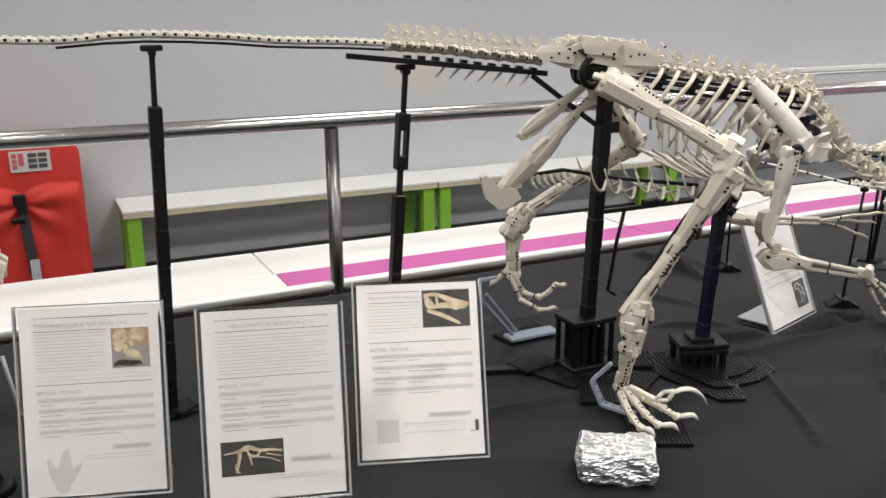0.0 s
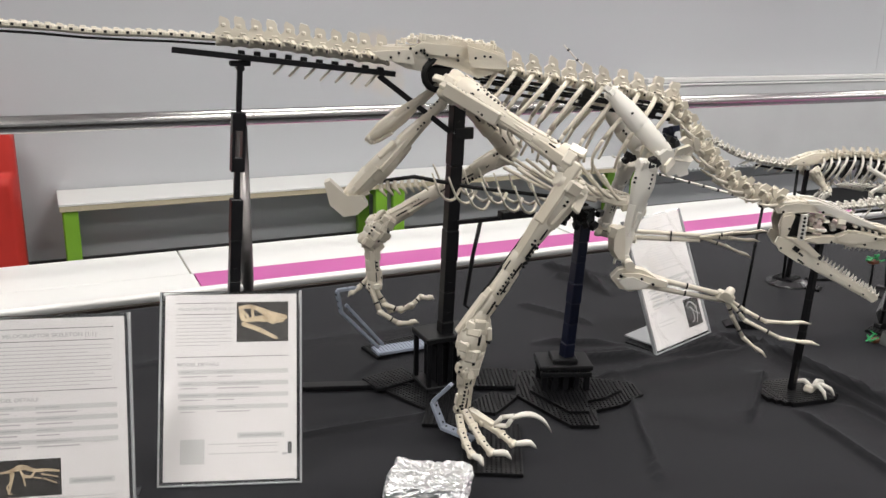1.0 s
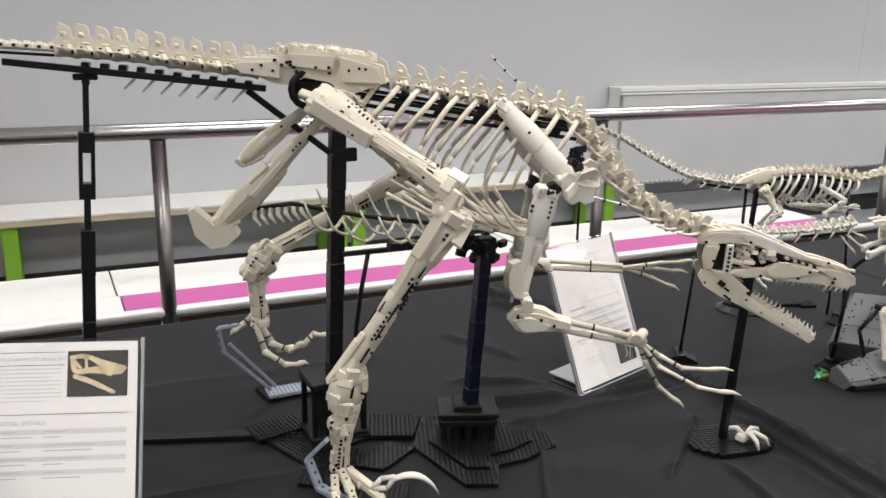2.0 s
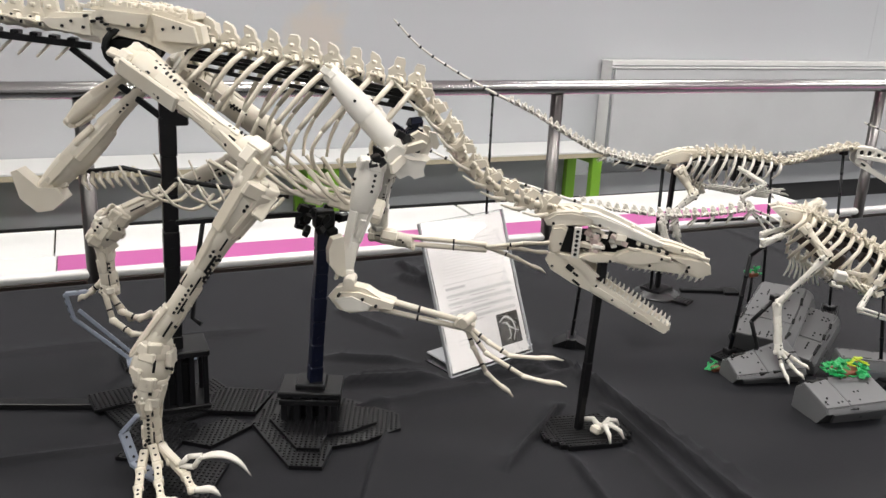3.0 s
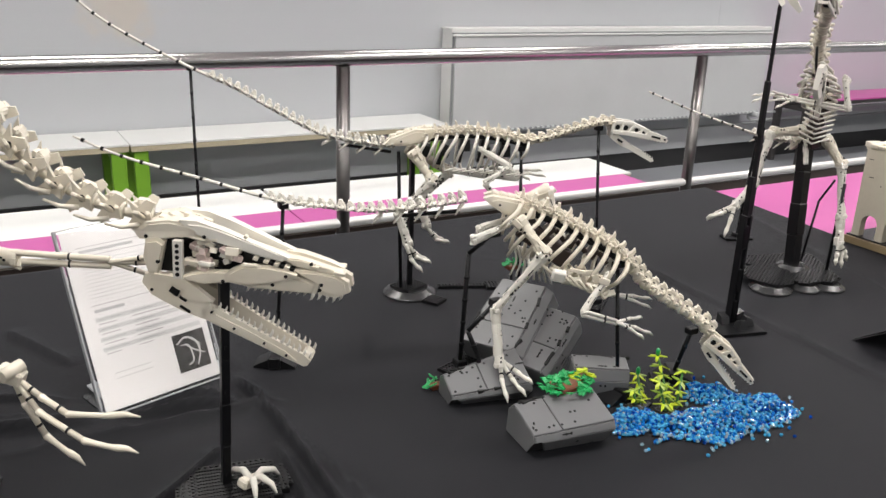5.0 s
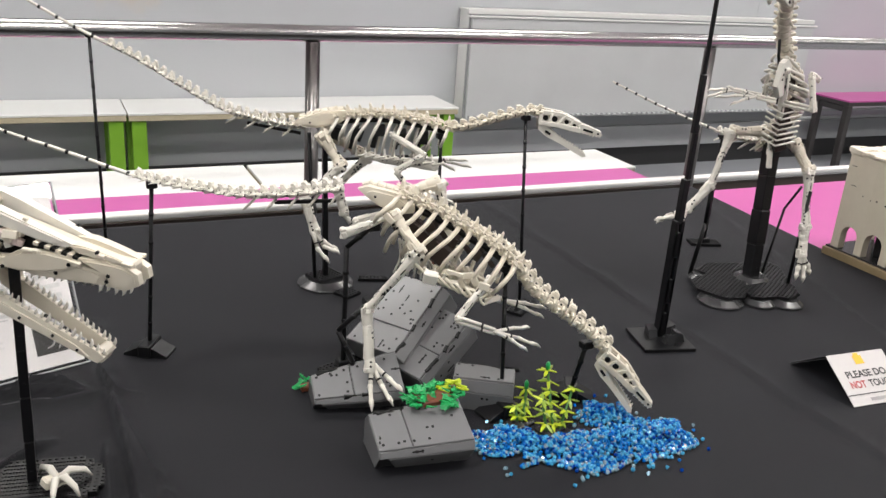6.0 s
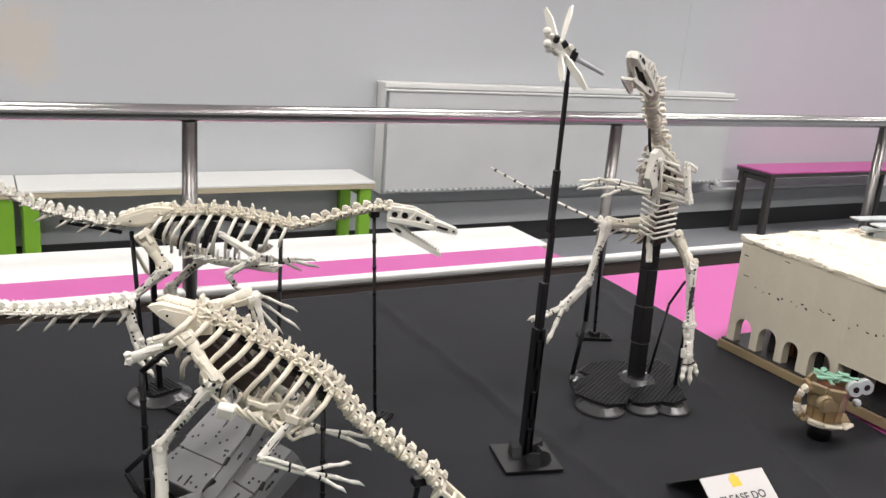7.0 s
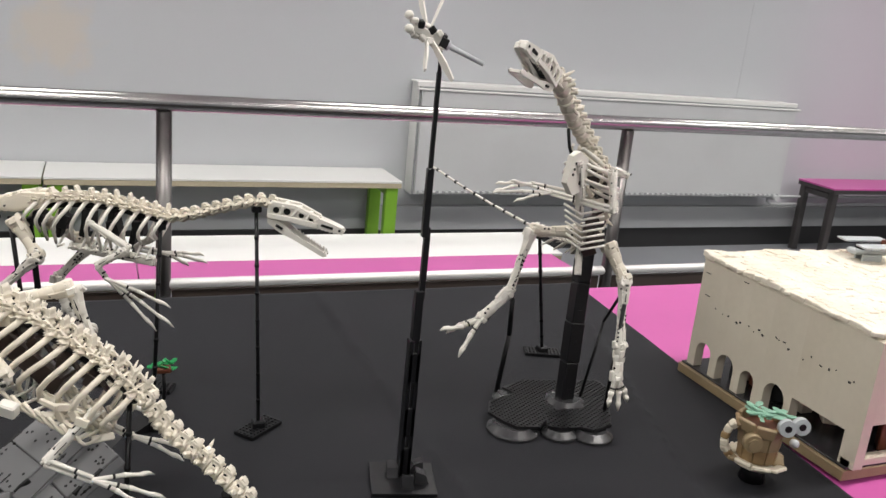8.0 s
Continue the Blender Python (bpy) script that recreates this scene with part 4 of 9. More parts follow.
def large_skull(parent, m, size, gape, rng):
    """The large raptor's head: thin layered panels over a black frame, a studded post behind the eye, a slender lower jaw."""
    s = size
    up = m @ Matrix.Diagonal((1, 1, 0.864, 1))
    W = 0.125 * s
    thin = lambda x: 1.0 - 0.55 * max(0.0, min(1.0, x / s))
    P = lambda pts: [(x * s, z * s) for x, z in pts]
    panels = (  # outline, inner and outer side
        ("crest", [(-0.076, 0.245), (-0.02, 0.30), (0.10, 0.325), (0.20, 0.315), (0.27, 0.28), (0.257, 0.235), (0.14, 0.225), (0.03, 0.20), (-0.05, 0.20)], 0.35, 0.98),
        ("roof_blade", [(0.15, 0.335), (0.24, 0.335), (0.36, 0.295), (0.50, 0.235), (0.62, 0.185), (0.70, 0.150), (0.66, 0.128), (0.55, 0.150), (0.44, 0.185), (0.34, 0.215), (0.22, 0.262)], 0.55, 1.06),
        ("cheek_post", [(-0.01, 0.21), (0.05, 0.225), (0.085, 0.20), (0.06, 0.06), (0.045, -0.015), (0.0, 0.0), (-0.025, 0.10)], 0.85, 1.12),
        ("cheek_bar", [(0.15, -0.006), (0.20, 0.02), (0.32, 0.045), (0.47, 0.055), (0.50, 0.0), (0.40, -0.02), (0.27, -0.042), (0.19, -0.025)], 0.92, 1.2),
        ("maxilla", [(0.38, 0.035), (0.42, 0.07), (0.465, 0.096), (0.59, 0.105), (0.73, 0.082), (0.745, 0.055), (0.70, 0.02), (0.60, -0.01), (0.48, -0.026), (0.40, -0.012)], 1.0, 1.34),
        ("maxilla", [(0.46, -0.028), (0.60, -0.01), (0.715, 0.048), (0.80, 0.03), (0.855, 0.003), (0.84, -0.055), (0.67, -0.05), (0.52, -0.045)], 0.95, 1.2),
        ("snout_plate", [(0.72, 0.088), (0.83, 0.085), (0.94, 0.066), (1.0, 0.03), (1.01, -0.03), (0.94, -0.072), (0.85, -0.055), (0.86, 0.0), (0.79, 0.042)], 0.5, 1.22),
        ("nose_plate", [(0.66, 0.152), (0.74, 0.150), (0.81, 0.132), (0.90, 0.105), (0.965, 0.078), (0.90, 0.072), (0.80, 0.088), (0.72, 0.105)], 0.3, 1.02),
    )
    head = None
    for name, poly, y0, y1 in panels:
        for d in (-1, 1):
            g = Geo().prism(up, P(poly), d * W * y0, d * W * y1, 0, thin)
            cx, cz = sum(p[0] for p in poly) / len(poly), sum(p[1] for p in poly) / len(poly)
            small = [(cx + (x - cx) * 0.82, cz + (z - cz) * 0.78) for x, z in poly]
            g.prism(up, P(small), d * W * (y1 - 0.02), d * W * (y1 + 0.10), 0, thin)
            for k in range(2 if name in ("maxilla", "snout_plate") else 1):
                x, z = rng.choice(poly)
                x, z = cx + (x - cx) * 0.72, cz + (z - cz) * 0.6
                y = W * thin(x * s)
                g.cyl(up @ V((x * s, d * y * (y1 - 0.1), z * s)), up @ V((x * s, d * (y * (y1 + 0.10) + 0.0009), z * s)), 0.010 * s, 0.010 * s, 7, 1)
            if head is None:
                head = part("skull", g.box(up @ T(0.10 * s, 0, 0.26 * s), 0.26 * s, W * 1.2, 0.06 * s, W * 0.1).box(up @ T(0.84 * s, 0, 0.03 * s) @ pose(0, 0, 0, 0, 6, 0), 0.26 * s, W * 0.7, 0.12 * s, W * 0.1)
                            .box(up @ T(0.56 * s, 0, 0.16 * s) @ pose(0, 0, 0, 0, 17, 0), 0.40 * s, W * 0.6, 0.03 * s, W * 0.06), [BONE, PIN], parent, "", m.translation)
            else:
                part(name, g, [BONE_W if name == "roof_blade" else BONE, PIN], head)
    for k in range(18):
        x = rng.uniform(0.0, 0.98)
        z = rng.uniform(0.02, 0.10) if x > 0.5 else rng.choice((rng.uniform(0.22, 0.30), rng.uniform(-0.02, 0.04)))
        if x > 0.62 and rng.random() < 0.5:
            z = 0.14 - 0.16 * (x - 0.62)
        d = rng.choice((-1, -1, 1))
        y = d * W * thin(x * s) * (1.30 if x > 0.45 and z < 0.1 else 1.04)
        g = Geo().box(up @ T(x * s, y, z * s) @ pose(0, 0, 0, rng.uniform(-14, 14), rng.uniform(-6, 26), rng.uniform(-12, 12)), rng.uniform(0.02, 0.10) * s, 0.022 * s, rng.uniform(0.014, 0.032) * s, 0.003 * s)
        part("face_plate", g, BONE if k % 7 else PIN, head)
    for k in range(7):
        x = 0.02 + 0.04 * k
        z = 0.315 - 0.10 * abs(x - 0.12) if x < 0.28 else 0.285 - 0.34 * (x - 0.28)
        g = Geo().box(up @ T(x * s, rng.uniform(-0.6, 0.6) * W * thin(x * s), z * s) @ pose(0, 0, 0, rng.uniform(-8, 8), rng.uniform(8, 24), rng.uniform(-10, 10)), rng.uniform(0.03, 0.07) * s, rng.uniform(0.03, 0.07) * s, 0.022 * s, 0.003 * s)
        part("roof_plate", g, BONE, head)
    # post with a row of holes, and the black-dotted strip along the nose
    for d in (-1, 1):
        g = Geo().box(up @ T(0.150 * s, d * W * 1.04, 0.10 * s), 0.048 * s, 0.034 * s, 0.235 * s, 0.003 * s)
        for k in range(6):
            p = V((0.150 * s, d * W * 1.04, (0.012 + 0.035 * k) * s))
            g.cyl(up @ p, up @ (p + V((0, d * (0.017 * s + 0.0008), 0))), 0.011 * s, 0.011 * s, 8, 1)
        part("eye_post", g, [BONE_W, PIN], head, "upright bar with black holes")
        g = Geo()
        for k in range(8):
            x, z = 0.535 + 0.026 * k, 0.140 - 0.0072 * k
            g.box(up @ T(x * s, d * W * thin(x * s) * 1.02, z * s) @ pose(0, 0, 0, 0, 15, 0), 0.024 * s, 0.05 * s, 0.017 * s, 0, 1 if k % 2 else 0)
        tagged(part("nose_strip", g, [BONE, PIN], head), "", "", "", "stuff")
    # jumble of small pieces behind the eye
    for k in range(54):
        x, z = rng.uniform(0.17, 0.46), rng.uniform(0.02, 0.22)
        z = min(z, 0.30 - 0.30 * x)
        g = Geo().box(up @ T(x * s, rng.choice((-1, 1)) * rng.uniform(0.55, 1.0) * W, z * s) @ pose(0, 0, 0, rng.uniform(-20, 20), rng.uniform(-25, 25), rng.uniform(-20, 20)), rng.uniform(0.03, 0.075) * s, 0.04 * s, rng.uniform(0.018, 0.045) * s, 0.002 * s)
        part("eye_brick", g, (LIGHT_PINK, BONE, BONE, BONE_W)[k % 4], head)
    g = Geo().box(up @ T(0.09 * s, 0, 0.10 * s), 0.10 * s, W * 1.5, 0.2 * s, 0.002).box(up @ T(0.30 * s, 0, 0.09 * s), 0.34 * s, W * 0.7, 0.14 * s, 0.002)
    g.box(up @ T(0.47 * s, 0, 0.12 * s) @ pose(0, 0, 0, 0, 17, 0), 0.26 * s, W * 0.9, 0.09 * s, 0.002)
    part("inner_frame", g, PIN, head, "black inner frame")
    tooth = tooth_mesh(0.010 * s, -0.046 * s)
    for d in (-1, 1):
        for k in range(14):
            x = 0.50 + 0.036 * k
            y = d * W * thin(x * s) * 1.05
            put("tooth", tooth, up @ T(x * s, y, (-0.035 - 0.02 * (x > 0.8)) * s) @ pose(0, 0, 0, d * -6, rng.uniform(-8, 8), 0) @ Matrix.Scale(0.75 + 0.45 * rng.random(), 4), head)
    # lower jaw
    j = m @ T(0.0, 0, -0.01 * s) @ pose(0, 0, 0, 0, gape, 0)
    jt = lambda x: 1.0 - 0.6 * max(0.0, min(1.0, x / s))
    g = Geo()
    for d in (-1, 1):
        g.prism(j, P([(-0.02, 0.0), (0.10, 0.05), (0.22, 0.06), (0.32, 0.04), (0.36, 0.0), (0.34, -0.068), (0.22, -0.085), (0.06, -0.085), (-0.01, -0.05)]), d * W * 0.95, d * W * 1.18, 0, jt)
        g.prism(j, P([(0.26, 0.01), (0.40, 0.018), (0.60, 0.018), (0.88, 0.026), (0.925, 0.012), (0.91, -0.034), (0.60, -0.054), (0.40, -0.068), (0.28, -0.072)]), d * W * 0.75, d * W * 1.08, 0, jt)
        g.prism(j, P([(0.30, -0.018), (0.55, -0.006), (0.78, -0.004), (0.86, -0.022), (0.60, -0.044), (0.34, -0.058)]), d * W * 1.05, d * W * 1.18, 0, jt)
        g.prism(j, P([(0.02, 0.03), (0.16, 0.085), (0.34, 0.052), (0.30, 0.018), (0.14, 0.03)]), d * W * 0.9, d * W * 1.25, 0, jt)
        for x, z, w, h in ((0.15, -0.005, 0.05, 0.035), (0.205, -0.02, 0.04, 0.014), (0.24, -0.065, 0.06, 0.014), (0.36, -0.01, 0.012, 0.012), (0.50, -0.03, 0.012, 0.012), (0.67, -0.02, 0.012, 0.012), (0.80, -0.02, 0.012, 0.012), (0.05, -0.06, 0.014, 0.014)):
            g.box(j @ T(x * s, d * W * jt(x * s) * 1.15, z * s) @ pose(0, 0, 0, 0, 4, 0), w * s, 0.02 * s, h * s, 0, 1)
    g.box(j @ T(0.895 * s, 0, -0.005 * s), 0.06 * s, W * 0.8, 0.075 * s, W * 0.1)
    jaw = part("lower_jaw", g, [BONE, PIN], parent, "", j.translation)
    tooth = tooth_mesh(0.0085 * s, 0.034 * s)
    for d in (-1, 1):
        for k in range(17):
            x = 0.38 + 0.033 * k
            put("tooth", tooth, j @ T(x * s, d * W * jt(x * s) * 0.92, (0.02 + 0.018 * (x - 0.4)) * s) @ pose(0, 0, 0, d * 4, rng.uniform(-8, 8), 0) @ Matrix.Scale(0.7 + 0.55 * rng.random(), 4), jaw)
    return head


LIGHT_PINK = material("pinkish_grey_plastic", (0.50, 0.40, 0.37), 0.4, vary=0.1, spread=0.2)


def rib_cage(parent, frames, drop, wide, sweep, r, lengths, mat=BONE):
    """A pair of curved ribs at each pose of frames; drop, wide and sweep in metres, lengths scale them one by one."""
    for m, k in zip(frames, lengths):
        p = m.translation
        h = V((m[0][0], m[1][0], 0)).normalized()
        y = V((m[0][1], m[1][1], m[2][1]))
        for s in (-1, 1):
            a = p + y * s * wide * 0.25 + V((0, 0, 0.004))
            b = p + y * s * wide * 0.85 - h * sweep * 0.15 * k - V((0, 0, drop * 0.12 * k))
            i, q = 1 + 0.14 * noise.noise((p.x * 90, s, 0.3)), 1 + 0.5 * noise.noise((p.x * 70, s, 7.3))
            c = p + y * s * wide * 1.12 * i - h * sweep * 0.55 * k * q - V((0, 0, drop * 0.50 * k))
            d = p + y * s * wide * 0.40 * i - h * sweep * 0.78 * k * q - V((0, 0, drop * 1.0 * k * i))
            curve_bone("rib", parent, [a, b, c, d], r, r * 0.7, mat)


def stud_plate(g, m, nx, ny, mi=0, thick=0.0064, u=0.008, studs=True):
    """A plate of nx by ny studs, its underside on m."""
    g.box(m @ T(0, 0, thick / 2), nx * u, ny * u, thick, 0.0004, mi)
    if studs:
        for i in range(nx):
            for j in range(ny):
                c = m @ V(((i + 0.5 - nx / 2) * u, (j + 0.5 - ny / 2) * u, thick))
                e = m @ V(((i + 0.5 - nx / 2) * u, (j + 0.5 - ny / 2) * u, thick + 0.0017))
                g.cyl(c, e, 0.0024, 0.0024, 6, mi)


def stud_deck(g, poly, z, turn, thick=0.0064, u=0.008):
    """A flat many-sided deck on the table with rows of studs along turn."""
    g.prism(T(0, 0, TOP + 0.001 + z) @ pose(0, 0, 0, 90, 0, 0), [(x, -y) for x, y in poly], 0.0, thick)
    c, sn = math.cos(radians(turn)), math.sin(radians(turn))
    flat = [(x * c + y * sn, y * c - x * sn) for x, y in poly]
    lo, hi = min(v for _, v in flat), max(v for _, v in flat)
    for k in range(1, int((hi - lo) / u) + 1):
        v = lo + (k - 0.4) * u
        cuts = sorted(a[0] + (b[0] - a[0]) * (v - a[1]) / (b[1] - a[1]) for a, b in zip(flat, flat[1:] + flat[:1]) if (a[1] > v) != (b[1] > v))
        for a, b in zip(cuts[::2], cuts[1::2]):
            for i in range(int((a + 0.004) / u) + 1, int((b - 0.003) / u) + 1):
                p = pose(0, 0, 0, 0, 0, turn) @ V((i * u, v, TOP + 0.001 + z + thick))
                g.cyl(p, p + V((0, 0, 0.0019)), 0.0026, 0.0026, 6)


def on_table(x, y, turn=0.0, z=0.0):
    return T(x, y, TOP + 0.001 + z) @ pose(0, 0, 0, 0, 0, turn)


def beam_pole(parent, a, b, w, mat, n=None, label=""):
    """A post of stacked blocks with seams: a slim core and its blocks as parts."""
    m = along(a, b, (0, -1, 0))
    length = (V(b) - V(a)).length
    n = n or max(2, int(length / 0.06))
    post = part("post", Geo().box(m @ T(0, 0, length / 2), w * 0.9, w * 0.9, length, 0), mat, parent, label, a)
    plain = Geo().box(I4, w, w, length / n * 0.985, w * 0.06).box(T(0, w / 2, -length / n * 0.2), w * 0.25, 0.002, 0.004, 0).mesh("block", [mat])
    proud = Geo().box(I4, w * 1.07, w * 1.07, length / n * 0.985, w * 0.06).cyl((0, 0, 0), (0, w * 0.56, 0), w * 0.14, w * 0.14, 8).mesh("block", [mat])
    for i in range(n):
        put("block", proud if i % 3 == 1 else plain, m @ T(0, 0, (i + 0.5) * length / n), post)
    return post


# ---- the large skeleton ----
def big_skeleton():
    rng = random.Random(11)
    t = thing("raptor_skeleton", (1.12, 1.39, TOP), "cream brick-built skeleton of a raptor, running with open jaws", "skeleton model", "skeletons on the table")
    # tail tip of small links
    tip = spine_frames([(0.02, 1.588, 1.316), (0.177, 1.572, 1.311), (0.264, 1.563, 1.318), (0.352, 1.554, 1.318), (0.445, 1.544, 1.313), (0.541, 1.534, 1.305), (0.641, 1.524, 1.302), (0.725, 1.515, 1.297)], 42)
    link = link_mesh("tail_link", 0.0190, 0.0104)
    for m in tip:
        put("tail_link", link, m, t)
    part("tail_rod", Geo().tube([m.translation - V((0, 0, 0.0088)) for m in tip[9::4]], 0.0022, 7), BLACK, t, "thin black rod under the tail")
    part("tail_rod", Geo().box(along((0.653, 1.522, 1.279), (1.03, 1.437, 1.239)) @ T(0, 0, 0.1935), 0.013, 0.010, 0.387, 0.001), BLACK, t, "black beam under the tail")
    # tail vertebrae
    tail = spine_frames([(0.742, 1.513, 1.291), (0.799, 1.502, 1.287), (0.851, 1.489, 1.282), (0.904, 1.475, 1.274), (0.957, 1.461, 1.268), (1.005, 1.447, 1.262)], 11)
    body = vertebra_mesh("vertebra", 0.034, 0.030, 0.056, 0.029, rng, broad=1.3)
    for i, m in enumerate(tail):
        put_vertebra(rng.choice(body), m @ pose(0, 0, 0.002, rng.uniform(-3, 3), rng.uniform(-4, 4), rng.uniform(-3, 3)), t)
        if i > 0:
            g = Geo().box(m @ T(0, 0, -0.017), 0.012, 0.022, 0.012, 0.001)
            part("clip", g, BLACK, t)
        if i > 3:
            p = m.translation
            part("chevron", Geo().box(along(p - V((0.002, 0, 0.018)), p - V((0.030, -0.004, 0.046))) @ T(0, 0, 0.018), 0.006, 0.004, 0.04, 0.001), BONE, t)
    # hip
    g = Geo()
    M = T(1.09, 1.385, 1.262) @ pose(0, 0, 0, 0, 4, -24)
    for s in (-1, 1):
        g.prism(M, [(-0.112, 0.010), (-0.10, 0.022), (-0.045, 0.026), (-0.02, 0.042), (0.06, 0.040), (0.112, 0.026), (0.118, 0.002), (0.07, -0.018), (0.03, -0.004), (-0.005, 0.0), (-0.03, -0.014), (-0.055, -0.012)], s * 0.020, s * 0.052)
        g.prism(M, [(-0.115, 0.012), (-0.045, 0.022), (-0.042, -0.004), (-0.100, 0.000)], s * 0.052, s * 0.060)
        g.prism(M, [(0.045, 0.036), (0.105, 0.024), (0.112, 0.002), (0.055, 0.0)], s * 0.052, s * 0.061)
        g.prism(M, [(-0.03, 0.034), (0.04, 0.034), (0.035, 0.014), (-0.025, 0.016)], s * 0.05, s * 0.057)
    for k in range(8):
        g.box(M @ T(-0.05 + 0.02 * k, rng.uniform(-0.008, 0.008), 0.040 - 0.0012 * abs(k - 4)) @ pose(0, 0, 0, 0, rng.uniform(-6, 6), rng.uniform(-6, 6)), 0.016, 0.05, 0.012, 0.002)
        g.cyl(M @ V((-0.05 + 0.02 * k, -0.03, 0.040)), M @ V((-0.05 + 0.02 * k, -0.03, 0.047)), 0.004, 0.004, 8)
    for k in range(26):
        x, w = -0.075 + 0.0065 * k, rng.uniform(0.006, 0.012)
        for s in (-1, 1):
            g.box(M @ T(x, s * 0.046, 0.043 - 0.10 * max(0.0, x - 0.02) - 0.30 * max(0.0, -0.03 - x)) @ pose(0, 0, 0, 0, rng.uniform(-4, 4), 0), w * 0.7, w, rng.uniform(0.004, 0.012), 0.0008)
    for k in range(16):
        x, z = rng.uniform(-0.09, 0.09), rng.uniform(0.004, 0.024)
        for s in (-1, 1):
            g.cyl(M @ V((x, s * 0.05, z)), M @ V((x, s * 0.0618, z)), 0.0024, 0.0024, 7, 1)
    part("pelvis", g, [BONE, PIN], t, "", (1.09, 1.385, 1.262))
    g = Geo()
    for s in (-1, 1):
        c = M @ V((0.0, s * 0.045, -0.018))
        g.tube([c + V((0.026 * math.cos(a), 0, 0.026 * math.sin(a))) for a in np.linspace(0, 2 * math.pi, 15)], 0.006, 6)
        g.box(M @ T(0.0, s * 0.03, -0.018), 0.05, 0.03, 0.03, 0.003)
    part("hip_ring", g, PIN, t, "black ring round the hip joint")
    # back
    back = spine_frames([(1.195, 1.352, 1.251), (1.262, 1.319, 1.240), (1.309, 1.296, 1.232), (1.356, 1.272, 1.224), (1.402, 1.249, 1.216), (1.451, 1.23, 1.206), (1.478, 1.219, 1.197)], 11)
    dorsal = vertebra_mesh("vertebra", 0.032, 0.028, 0.052, 0.023, rng, None, 1, broad=1.25)
    for m in back:
        put_vertebra(rng.choice(dorsal), m @ pose(0, 0, 0, rng.uniform(-3, 3), rng.uniform(-4, 4), rng.uniform(-3, 3)), t)
    for dz, dy in ((0.004, -0.010), (-0.008, -0.012), (-0.020, -0.010), (-0.004, 0.014)):
        part("back_rod", Geo().box(along((1.16, 1.370 + dy, 1.238 + dz), (1.475, 1.222 + dy, 1.188 + dz)) @ T(0, 0, 0.176), 0.005, 0.006, 0.352, 0.0008), PIN, t, "black rod inside the back")
    for k in range(8):
        # thin bars between the rib ends and the breast
        u = k / 7
        for s in (-1, 1):
            y = V((0.42, 0.9, 0)) * s
            a = V((1.20 + 0.16 * u, 1.34 - 0.075 * u, 1.085 - 0.01 * u)) + y * 0.055
            b = V((1.34 + 0.07 * u, 1.255 - 0.03 * u, 1.04 - 0.012 * u)) + y * 0.014
            mid = a.lerp(b, 0.5) + y * 0.015 - V((0, 0, 0.014 + 0.008 * rng.random()))
            curve_bone("breast_rib", t, [a, mid, b], 0.0036, 0.0026)
    for m, k in zip(back, (0.45, 0.62, 0.75, 0.85, 0.95, 1.0, 1.05, 1.05, 1.0, 0.9, 0.75)):
        p, h = m.translation, V((m[0][0], m[1][0], 0)).normalized()
        for s in (-1, 1):
            y = V((m[0][1], m[1][1], m[2][1])) * s
            j, q = rng.uniform(0.86, 1.14), rng.uniform(0.9, 1.1)
            line = [p + y * 0.016 + V((0, 0, 0.006)), p + y * 0.050 - h * 0.026 * k - V((0, 0, 0.020 * k)), p + y * 0.062 * q - h * 0.066 * k * j - V((0, 0, 0.074 * k))]
            rib = curve_bone("rib", t, line, 0.0046, 0.0038, BONE, 7)
            low = [line[2], p + y * 0.060 * q - h * 0.080 * k * j - V((0, 0, 0.104 * k)), p + y * 0.050 - h * 0.084 * k * q - V((0, 0, 0.134 * k))]
            curve_bone("rib_end", rib, low, 0.0036, 0.0026, BONE, 6)
    for k in range(5):
        p = back[2 * k + 1].translation
        part("chest_brick", Geo().box(T(p.x, p.y, p.z - 0.022) @ pose(0, 0, 0, 0, 25, -26), 0.014, 0.016, 0.030, 0.001), PIN, t, "black brick inside the chest")
    # belly ribs, thin and loosely curved, on a black bar
    for k in range(3, 10):
        u = k / 8
        c = V((1.06 + 0.21 * u, 1.42 - 0.10 * u, 1.035 - 0.02 * u + 0.008 * math.sin(k * 2.3)))
        for s in (-1, 1):
            y = V((0.42, 0.9, 0)) * s
            curve_bone("belly_rib", t, [c, c + y * 0.036 + V((-0.016, 0, -0.014)), c + y * 0.064 + V((-0.040, 0, 0.002)), c + y * 0.070 + V((-0.058, 0, 0.034 + 0.012 * rng.random()))], 0.0034, 0.0016)
    part("belly_rod", Geo().tube([(1.00, 1.455, 1.040), (1.06, 1.42, 1.052), (1.16, 1.37, 1.034), (1.30, 1.30, 1.02)], 0.004, 6), PIN, t, "black rod under the belly")
    for k in range(7):
        c = V((1.005 + 0.012 * k, 1.45 - 0.005 * k, 1.04 + 0.002 * k))
        part("belly_fan", Geo().tube([c, c + V((-0.004, -0.012, -0.012)), c + V((0.004, -0.02, -0.024))], [0.004, 0.004, 0.002], 6), BONE, t)
    # breast
    breast = None
    for k in range(6):
        c = V((1.33 + 0.016 * k, 1.245 - 0.008 * k, 1.035 - 0.004 * k))
        g = Geo().box(T(*c) @ pose(0, 0, 0, rng.uniform(-20, 20), rng.uniform(-20, 20), -25), 0.03, 0.05, 0.016, 0.003)
        piece = part("breastbone" if breast is None else "plate", g, BONE, breast or t)
        breast = breast or piece
